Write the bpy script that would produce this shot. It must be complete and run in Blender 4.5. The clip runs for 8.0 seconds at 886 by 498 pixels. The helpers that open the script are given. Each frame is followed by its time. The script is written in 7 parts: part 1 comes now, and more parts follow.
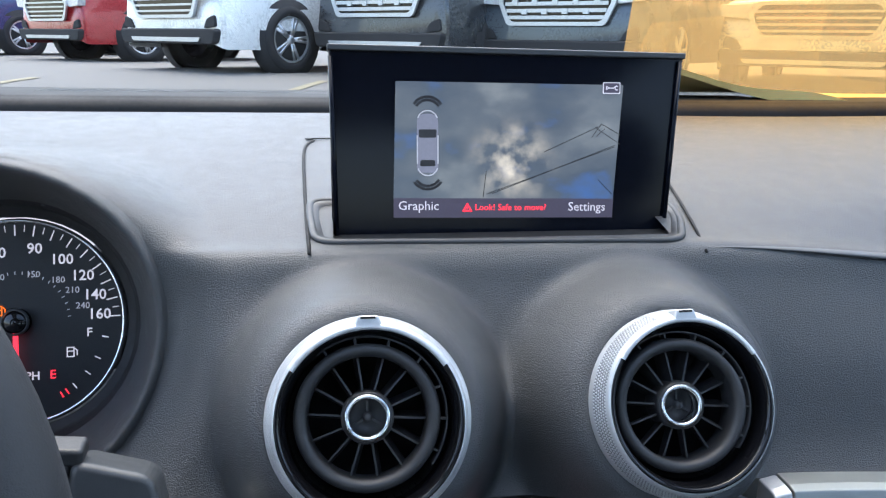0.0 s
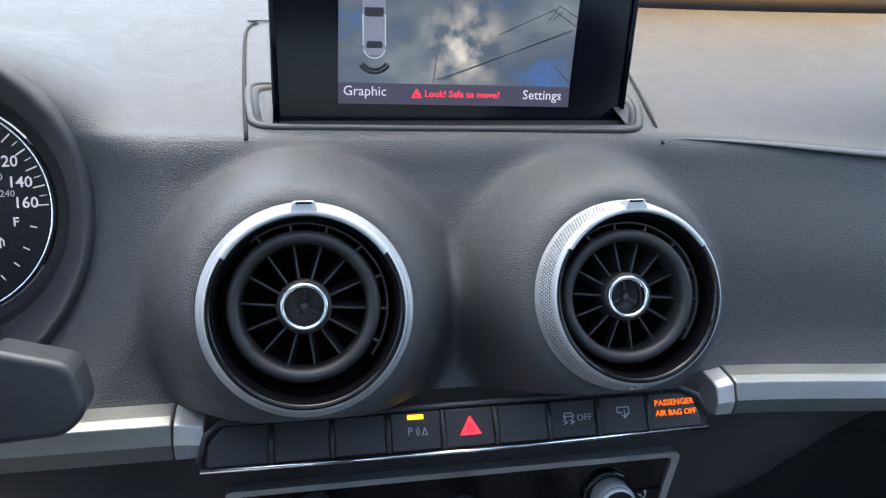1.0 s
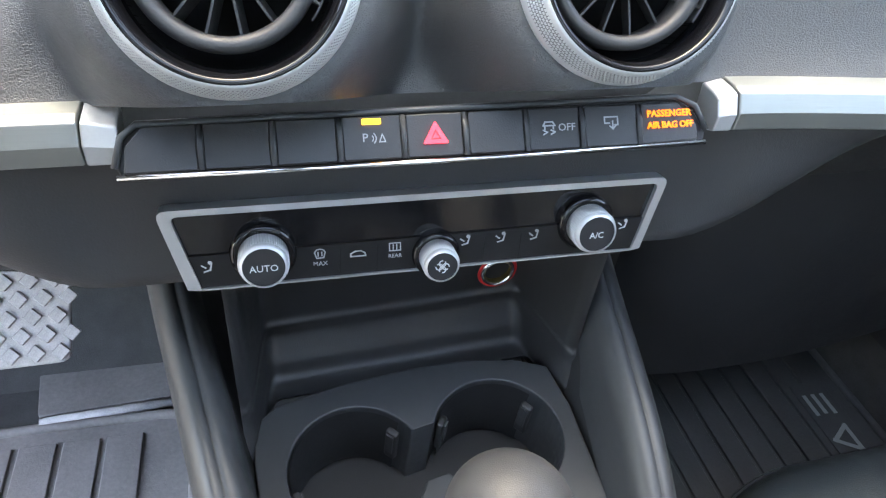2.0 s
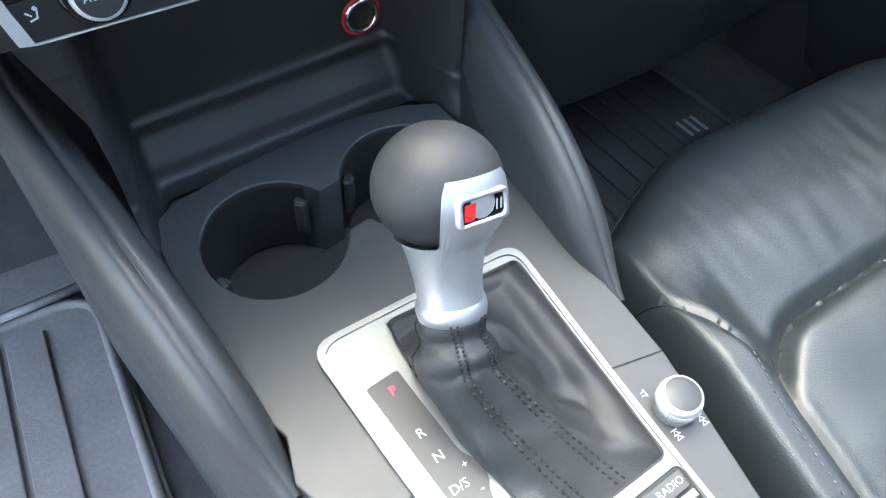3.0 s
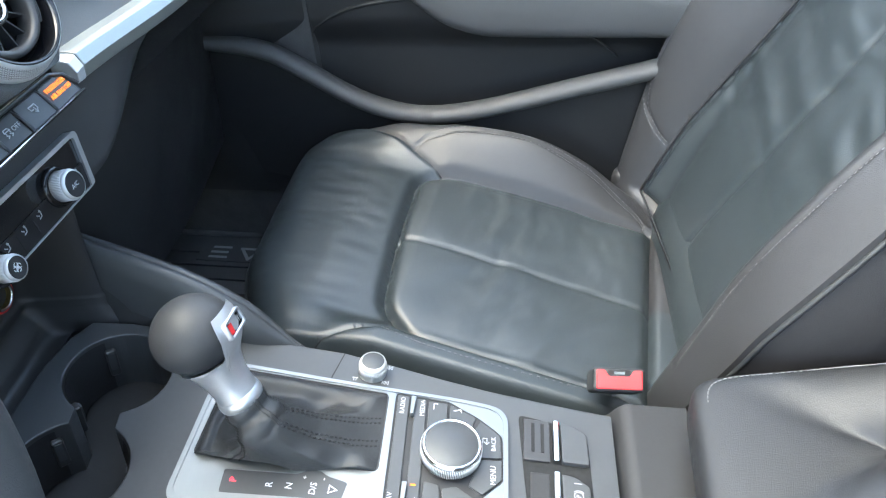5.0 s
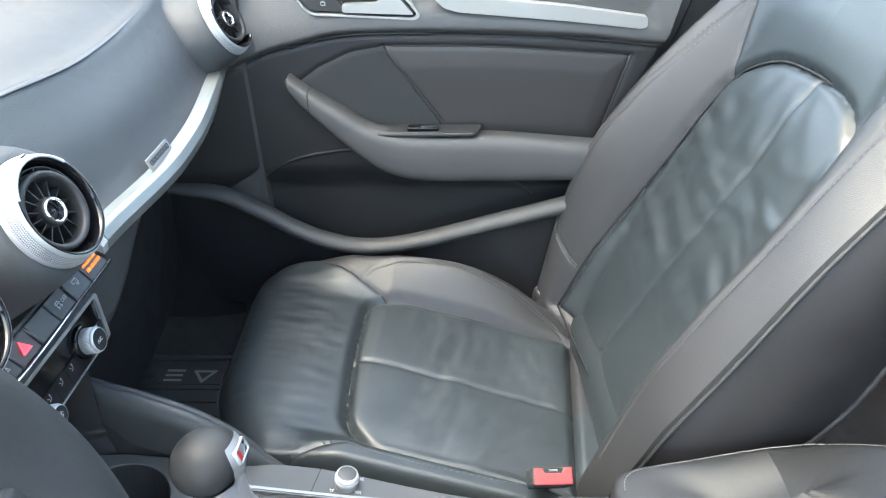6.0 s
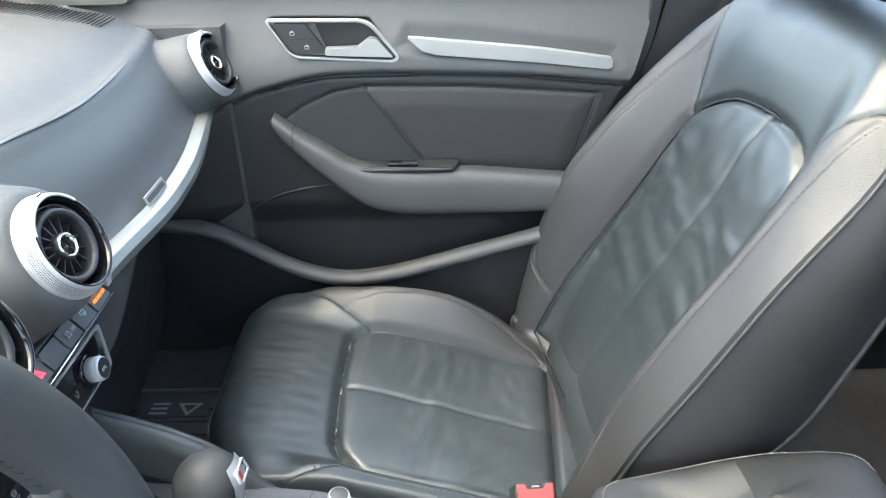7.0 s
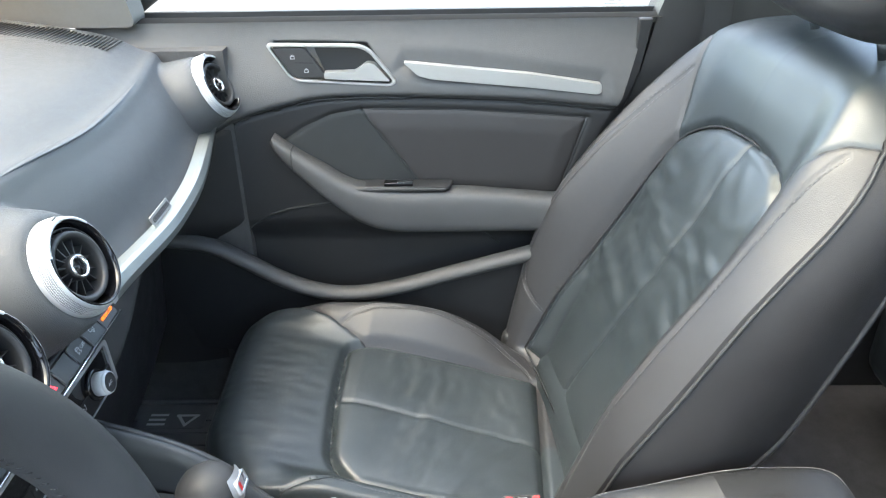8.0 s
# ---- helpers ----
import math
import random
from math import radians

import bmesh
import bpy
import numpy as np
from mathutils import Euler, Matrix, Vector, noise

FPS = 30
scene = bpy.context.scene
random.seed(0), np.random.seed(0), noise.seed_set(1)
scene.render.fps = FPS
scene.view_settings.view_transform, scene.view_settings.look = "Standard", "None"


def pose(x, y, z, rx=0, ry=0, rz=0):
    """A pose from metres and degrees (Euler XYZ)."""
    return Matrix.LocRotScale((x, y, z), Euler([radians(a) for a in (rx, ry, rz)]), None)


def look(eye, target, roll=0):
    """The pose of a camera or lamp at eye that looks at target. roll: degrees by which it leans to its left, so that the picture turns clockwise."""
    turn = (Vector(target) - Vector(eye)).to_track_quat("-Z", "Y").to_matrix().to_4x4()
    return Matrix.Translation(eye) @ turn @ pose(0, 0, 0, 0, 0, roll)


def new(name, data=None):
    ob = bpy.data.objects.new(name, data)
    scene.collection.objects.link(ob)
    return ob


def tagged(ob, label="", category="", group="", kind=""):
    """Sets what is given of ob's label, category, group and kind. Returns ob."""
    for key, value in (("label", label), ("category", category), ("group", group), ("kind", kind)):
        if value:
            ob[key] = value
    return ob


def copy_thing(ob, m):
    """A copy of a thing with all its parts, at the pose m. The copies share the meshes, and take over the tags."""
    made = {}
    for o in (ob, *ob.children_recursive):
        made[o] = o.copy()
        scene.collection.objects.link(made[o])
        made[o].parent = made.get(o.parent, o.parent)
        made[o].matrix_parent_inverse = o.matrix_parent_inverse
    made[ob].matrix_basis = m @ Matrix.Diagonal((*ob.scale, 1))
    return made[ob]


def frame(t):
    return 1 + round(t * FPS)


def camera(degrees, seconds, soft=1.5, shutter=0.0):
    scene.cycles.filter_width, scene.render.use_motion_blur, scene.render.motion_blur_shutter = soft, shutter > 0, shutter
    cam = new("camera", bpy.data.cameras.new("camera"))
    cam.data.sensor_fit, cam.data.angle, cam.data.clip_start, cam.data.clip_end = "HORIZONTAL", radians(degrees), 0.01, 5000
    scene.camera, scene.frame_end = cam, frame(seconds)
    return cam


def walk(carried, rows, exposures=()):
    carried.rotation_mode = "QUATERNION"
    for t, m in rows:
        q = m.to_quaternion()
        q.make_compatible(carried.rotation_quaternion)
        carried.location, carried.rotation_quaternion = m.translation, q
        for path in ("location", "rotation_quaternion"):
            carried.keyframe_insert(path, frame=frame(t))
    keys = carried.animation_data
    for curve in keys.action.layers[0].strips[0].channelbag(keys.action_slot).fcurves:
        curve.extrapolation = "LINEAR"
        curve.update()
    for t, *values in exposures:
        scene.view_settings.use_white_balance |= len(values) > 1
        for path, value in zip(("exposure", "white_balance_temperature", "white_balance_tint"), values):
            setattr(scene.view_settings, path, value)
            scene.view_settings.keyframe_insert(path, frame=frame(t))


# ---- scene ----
cam = camera(61.6, 8.0, 1.2)
PATH = [
    (0, (-0.102, 0.242, 1.077), (0.191, 2.147, 0.544), 1.1),
    (0.5, (-0.099, 0.246, 1.076), (0.257, 2.132, 0.516), 1.5),
    (1, (-0.089, 0.253, 1.063), (0.288, 2.062, 0.296), 2.6),
    (1.5, (-0.081, 0.279, 1.025), (0.317, 1.963, 0.022), 4.0),
    (2, (-0.077, 0.279, 0.993), (0.348, 1.802, -0.232), 4.8),
    (2.2, (-0.077, 0.276, 0.975), (0.355, 1.72, -0.34), 5.1),
    (3.3, (-0.116, 0.226, 0.906), (0.651, 1.304, -0.594), -6.3),
    (3.5, (-0.124, 0.218, 0.915), (0.727, 1.204, -0.603), -9.2),
    (4, (-0.158, 0.179, 0.931), (0.922, 0.907, -0.586), -11.9),
    (4.5, (-0.23, 0.172, 0.991), (1.085, 0.654, -0.437), -8.1),
    (5, (-0.329, 0.199, 1.061), (1.193, 0.521, -0.196), -4.5),
    (5.2, (-0.368, 0.211, 1.1), (1.21, 0.473, -0.099), -3.2),
    (6.3, (-0.437, 0.221, 1.187), (1.277, 0.298, 0.158), -2.0),
    (6.5, (-0.448, 0.221, 1.19), (1.276, 0.283, 0.178), -1.9),
    (7, (-0.473, 0.231, 1.201), (1.269, 0.264, 0.218), -1.6),
    (7.5, (-0.483, 0.231, 1.22), (1.267, 0.254, 0.251), -1.3),
    (8, (-0.499, 0.228, 1.229), (1.256, 0.247, 0.271), -0.9),
]
walk(cam, [(t, look(eye, target, roll)) for t, eye, target, roll in PATH],
     [(0, 2.68, 6400, 10), (0.5, 2.55, 6450, 10), (1, 2.6, 6600, 10), (1.5, 3.4, 7000, 10), (2, 4.4, 7700, 10), (3.4, 4.25, 6600, 4), (4, 3.85, 6550, 4), (5, 4.1, 6650, 4), (6.5, 4.0, 7150, 5), (8, 3.9, 7200, 5)])

# ---- light ----
world = bpy.data.worlds.new("overcast_sky")
scene.world = world
world.use_nodes = True
wn = world.node_tree.nodes
sky = wn.new("ShaderNodeTexSky")
sky.sky_type, sky.sun_disc = "NISHITA", False
sky.sun_elevation, sky.sun_rotation = radians(69), radians(-14)
sky.air_density, sky.dust_density, sky.ozone_density = 1.0, 3.0, 0.6
wn["Background"].inputs["Strength"].default_value = 0.15
world.node_tree.links.new(sky.outputs[0], wn["Background"].inputs["Color"])
sun_data = bpy.data.lights.new("sun", "SUN")
sun_data.energy, sun_data.angle, sun_data.color = 0.55, radians(80), (1.0, 0.97, 0.93)
sun = new("sun", sun_data)
sun.matrix_world = look((-0.8, 3.2, 8.5), (0, 0.2, 0.6))

# ---- small tools ----
def lerp(a, b, f):
    return a + (b - a) * f


def smooth(e0, e1, x):
    f = min(1.0, max(0.0, (x - e0) / (e1 - e0)))
    return f * f * (3 - 2 * f)


def along(table, x):
    """Smooth value of a short table of (position, value) at x."""
    if x <= table[0][0]:
        return table[0][1]
    n = len(table)
    for k in range(n - 1):
        (a, va), (b, vb) = table[k], table[k + 1]
        if x <= b:
            ma = (vb - table[k - 1][1]) / (b - table[k - 1][0]) if k > 0 else (vb - va) / (b - a)
            mb = (table[k + 2][1] - va) / (table[k + 2][0] - a) if k + 2 < n else (vb - va) / (b - a)
            f, w = (x - a) / (b - a), b - a
            return (2 * f ** 3 - 3 * f * f + 1) * va + (f ** 3 - 2 * f * f + f) * w * ma + (3 * f * f - 2 * f ** 3) * vb + (f ** 3 - f * f) * w * mb
    return table[-1][1]


def straight(table, x):
    """Value of a short table of (position, value) at x, joined by straight pieces."""
    for (a, va), (b, vb) in zip(table, table[1:]):
        if x <= b:
            return va if x <= a else va + (vb - va) * (x - a) / (b - a)
    return table[-1][1]


def seg_dist(px, py, ax, ay, bx, by):
    dx, dy = bx - ax, by - ay
    f = max(0.0, min(1.0, ((px - ax) * dx + (py - ay) * dy) / (dx * dx + dy * dy + 1e-12)))
    return math.hypot(px - ax - f * dx, py - ay - f * dy)


def path_dist(px, py, pts):
    return min(seg_dist(px, py, *a, *b) for a, b in zip(pts, pts[1:]))


def inside(px, py, poly):
    odd = False
    for (ax, ay), (bx, by) in zip(poly, poly[1:] + poly[:1]):
        if (ay > py) != (by > py) and px < (bx - ax) * (py - ay) / (by - ay) + ax:
            odd = not odd
    return odd


def face_frame(origin, right, normal):
    """Pose with x to the right, z along the normal of a face."""
    z = Vector(normal).normalized()
    y = z.cross(Vector(right)).normalized()
    x = y.cross(z)
    m = Matrix((x, y, z)).transposed().to_4x4()
    m.translation = Vector(origin)
    return m


def thing(name, m, label, category, group="", kind=""):
    ob = new(name)
    ob.empty_display_size = 0.02
    ob.matrix_basis = m
    return tagged(ob, label, category, group, kind)


def part(name, bm, material, parent, label="", shade=True, m=None):
    mesh = bpy.data.meshes.new(name)
    bmesh.ops.recalc_face_normals(bm, faces=bm.faces)
    if shade:
        for f in bm.faces:
            f.smooth = True
    bm.to_mesh(mesh)
    bm.free()
    return part_mesh(name, mesh, material, parent, label, m)


def part_mesh(name, mesh, material, parent, label="", m=None):
    if material:
        mesh.materials.clear()
        mesh.materials.append(material)
    ob = new(name, mesh)
    ob.parent = parent
    if m is not None:
        ob.matrix_basis = m
    if label:
        ob["label"] = label
    return ob


def crisp(ob, width=0.001, seg=2, angle=40):
    """Rounded edges on a hard part."""
    mod = ob.modifiers.new("round", "BEVEL")
    mod.width, mod.segments, mod.limit_method, mod.angle_limit = width, seg, "ANGLE", radians(angle)
    mod.harden_normals = True
    return ob


def add_box(bm, c, s, m=None):
    r = bmesh.ops.create_cube(bm, size=1.0)
    mm = Matrix.Translation(c) @ Matrix.Diagonal((*s, 1))
    bmesh.ops.transform(bm, matrix=(m @ mm) if m is not None else mm, verts=r["verts"])
    return r["verts"]


def box(c, s, m=None):
    bm = bmesh.new()
    add_box(bm, c, s, m)
    return bm


def add_lathe(bm, prof, n=48, m=None, closed=False, a0=0.0, a1=2 * math.pi):
    """Turns a profile of (radius, height) about z."""
    full = abs(a1 - a0 - 2 * math.pi) < 1e-6
    rings = []
    for k in range(n if full else n + 1):
        a = a0 + (a1 - a0) * k / n
        ring = []
        for r, h in prof:
            v = Vector((r * math.cos(a), r * math.sin(a), h))
            ring.append(bm.verts.new(m @ v if m is not None else v))
        rings.append(ring)
    cnt = len(rings)
    for k in range(cnt if full else cnt - 1):
        p, q = rings[k], rings[(k + 1) % cnt]
        for j in range(len(prof) - (0 if closed else 1)):
            j2 = (j + 1) % len(prof)
            if prof[j][0] < 1e-7 and prof[j2][0] < 1e-7:
                continue
            bm.faces.new((p[j], q[j], q[j2], p[j2]))
    bmesh.ops.remove_doubles(bm, verts=bm.verts, dist=1e-6)


def add_stud(bm, r, h, m):
    """A tiny four-sided point, as on knurled metal."""
    base = [bm.verts.new(m @ Vector((r * x, r * y, 0))) for x, y in ((-1, -1), (1, -1), (1, 1), (-1, 1))]
    tip = bm.verts.new(m @ Vector((0, 0, h)))
    for k in range(4):
        bm.faces.new((base[k], base[(k + 1) % 4], tip))


def lathe(prof, n=48, m=None, closed=False, a0=0.0, a1=2 * math.pi):
    bm = bmesh.new()
    add_lathe(bm, prof, n, m, closed, a0, a1)
    return bm


def add_slab(bm, pts, h0, h1, m=None):
    """A flat outline of (x, y) drawn out from height h0 to h1."""
    def at(x, y, z):
        v = Vector((x, y, z))
        return bm.verts.new(m @ v if m is not None else v)
    lo, hi = [at(x, y, h0) for x, y in pts], [at(x, y, h1) for x, y in pts]
    bm.faces.new(hi)
    bm.faces.new(lo[::-1])
    for k in range(len(pts)):
        j = (k + 1) % len(pts)
        bm.faces.new((lo[k], lo[j], hi[j], hi[k]))


def slab(pts, h0, h1, m=None):
    bm = bmesh.new()
    add_slab(bm, pts, h0, h1, m)
    return bm


def frame_slab(outer, inner, h0, h1):
    """A flat ring between two outlines of equal count."""
    bm = bmesh.new()
    n = len(outer)
    r = [[bm.verts.new((x, y, h)) for x, y in pts] for pts, h in ((outer, h0), (outer, h1), (inner, h1), (inner, h0))]
    for a in range(4):
        for k in range(n):
            j = (k + 1) % n
            bm.faces.new((r[a][k], r[a][j], r[(a + 1) % 4][j], r[(a + 1) % 4][k]))
    return bm


def rounded(pts, r, n=5):
    """An outline with its corners rounded; r is one radius or one for each corner."""
    out = []
    c = len(pts)
    for k in range(c):
        p, a, b = Vector(pts[k]), Vector(pts[k - 1]), Vector(pts[(k + 1) % c])
        rr = r[k] if isinstance(r, (list, tuple)) else r
        da, db = (a - p), (b - p)
        s = min(rr, da.length * 0.49, db.length * 0.49)
        p0, p1 = p + da.normalized() * s, p + db.normalized() * s
        for j in range(n + 1):
            f = j / n
            out.append(tuple((1 - f) ** 2 * p0 + 2 * f * (1 - f) * p + f * f * p1))
    return out


def rect(w, h, r=0.001, cx=0.0, cy=0.0, n=4):
    return rounded([(cx - w / 2, cy - h / 2), (cx + w / 2, cy - h / 2), (cx + w / 2, cy + h / 2), (cx - w / 2, cy + h / 2)], r, n)


def add_tube(bm, pts, r, n=10, flat=1.0, closed=False, caps=True):
    """A round (or flattened) tube along points; r is a number or a function of 0..1."""
    pts = [Vector(p) for p in pts]
    m = len(pts)
    rings = []
    up = Vector((0, 0, 1))
    for k, p in enumerate(pts):
        a = pts[k - 1] if (k > 0 or closed) else p
        b = pts[(k + 1) % m] if (k < m - 1 or closed) else p
        t = (b - a).normalized()
        side = t.cross(up)
        side = side.normalized() if side.length > 1e-4 else Vector((1, 0, 0))
        nor = side.cross(t).normalized()
        rad = r(k / max(1, m - 1)) if callable(r) else r
        rings.append([bm.verts.new(p + side * (rad * math.cos(2 * math.pi * j / n)) + nor * (rad * flat * math.sin(2 * math.pi * j / n))) for j in range(n)])
    for k in range(m if closed else m - 1):
        p, q = rings[k], rings[(k + 1) % m]
        for j in range(n):
            bm.faces.new((p[j], p[(j + 1) % n], q[(j + 1) % n], q[j]))
    if caps and not closed:
        bm.faces.new(rings[0][::-1])
        bm.faces.new(rings[-1])


def tube(pts, r, n=10, flat=1.0, closed=False):
    bm = bmesh.new()
    add_tube(bm, pts, r, n, flat, closed)
    return bm


def bend(pts, n=8):
    """A smooth curve through points (Catmull-Rom)."""
    pts = [Vector(p) for p in pts]
    ext = [2 * pts[0] - pts[1]] + pts + [2 * pts[-1] - pts[-2]]
    out = []
    for k in range(1, len(ext) - 2):
        p0, p1, p2, p3 = ext[k - 1:k + 3]
        for j in range(n):
            f = j / n
            out.append(0.5 * ((2 * p1) + (p2 - p0) * f + (2 * p0 - 5 * p1 + 4 * p2 - p3) * f * f + (3 * p1 - p0 - 3 * p2 + p3) * f ** 3))
    out.append(pts[-1])
    return out


def sheet(fn, us, vs, keep=None):
    """A surface fn(u, v) over two lists of values."""
    bm = bmesh.new()
    g = [[bm.verts.new(fn(u, v)) for v in vs] for u in us]
    for i in range(len(us) - 1):
        for j in range(len(vs) - 1):
            if keep is None or keep((us[i] + us[i + 1]) / 2, (vs[j] + vs[j + 1]) / 2):
                bm.faces.new((g[i][j], g[i + 1][j], g[i + 1][j + 1], g[i][j + 1]))
    loose = [v for v in bm.verts if not v.link_faces]
    bmesh.ops.delete(bm, geom=loose, context="VERTS")
    return bm


def nearest(px, py, pts):
    """The closest point to (px, py) on a run of straight pieces."""
    best, found = 1e9, (px, py)
    for (ax, ay), (bx, by) in zip(pts, pts[1:]):
        dx, dy = bx - ax, by - ay
        f = max(0.0, min(1.0, ((px - ax) * dx + (py - ay) * dy) / (dx * dx + dy * dy + 1e-12)))
        d = (px - ax - f * dx) ** 2 + (py - ay - f * dy) ** 2
        if d < best:
            best, found = d, (ax + f * dx, ay + f * dy)
    return found


def seamed(us, vs, seams, span=None):
    """Grid of (u, v) whose corners nearest to the seams are drawn onto them."""
    grid = []
    for u in us:
        col = []
        for v in vs:
            w = span(v) if span else 1.0
            du, dv = (us[1] - us[0]) * w, vs[1] - vs[0]
            x, y = u * w, v
            for pts in seams:
                nx, ny = nearest(x, y, pts)
                if math.hypot((nx - x) / du, (ny - y) / dv) < 0.75:
                    x, y = nx, ny
                    break
            col.append((x / w, y))
        grid.append(col)
    return grid


def patches(fn, us, vs, region, seams=(), span=None):
    """Splits a surface fn(u, v) into one mesh for each name that region(u, v) gives."""
    uv = seamed(us, vs, seams, span)
    pts = [[Vector(fn(u, v)) for u, v in col] for col in uv]
    made = {}
    for i in range(len(us) - 1):
        for j in range(len(vs) - 1):
            ring = (uv[i][j], uv[i + 1][j], uv[i + 1][j + 1], uv[i][j + 1])
            name = region(sum(p[0] for p in ring) / 4, sum(p[1] for p in ring) / 4)
            if not name:
                continue
            bm, seen = made.setdefault(name, (bmesh.new(), {}))
            quad = []
            for a, b in ((i, j), (i + 1, j), (i + 1, j + 1), (i, j + 1)):
                if (a, b) not in seen:
                    seen[a, b] = bm.verts.new(pts[a][b])
                quad.append(seen[a, b])
            bm.faces.new(quad)
    for bm, seen in made.values():
        bmesh.ops.remove_doubles(bm, verts=bm.verts, dist=0.0007)
    return {k: v[0] for k, v in made.items()}


def steps(a, b, n):
    return [a + (b - a) * k / n for k in range(n + 1)]


def letters(text, size, m, material, parent, name="lettering", label="", spread=1.0, bold=0.0):
    """Raised writing as a mesh, centred on the pose m."""
    cu = bpy.data.curves.new(name, "FONT")
    cu.body, cu.size, cu.align_x, cu.align_y, cu.extrude, cu.space_character = text, size, "CENTER", "CENTER", 0.00012, spread
    cu.offset, cu.resolution_u = bold, 2
    ob = bpy.data.objects.new(name, cu)
    scene.collection.objects.link(ob)
    mesh = bpy.data.meshes.new_from_object(ob)
    bpy.data.objects.remove(ob)
    bpy.data.curves.remove(cu)
    return part_mesh(name, mesh, material, parent, label, m)


def strokes(lines, w, m, material, parent, name="icon", label="", h=0.00015):
    """A flat pictogram drawn with strokes; lines are lists of (x, y)."""
    bm = bmesh.new()
    for pts in lines:
        for (ax, ay), (bx, by) in zip(pts, pts[1:]):
            d = Vector((bx - ax, by - ay))
            if d.length < 1e-7:
                continue
            d.normalize()
            nx, ny = -d.y * w / 2, d.x * w / 2
            ex, ey = d.x * w / 2, d.y * w / 2
            add_slab(bm, [(ax + nx - ex, ay + ny - ey), (ax - nx - ex, ay - ny - ey), (bx - nx + ex, by - ny + ey), (bx + nx + ex, by + ny + ey)], 0, h)
    return part(name, bm, material, parent, label, shade=False, m=m)


def arc(cx, cy, r, a0, a1, n=12, ry=None):
    return [(cx + r * math.cos(radians(lerp(a0, a1, k / n))), cy + (ry or r) * math.sin(radians(lerp(a0, a1, k / n)))) for k in range(n + 1)]


def at(x, y, z=0.0, turn=0.0):
    return pose(x, y, z, 0, 0, turn)

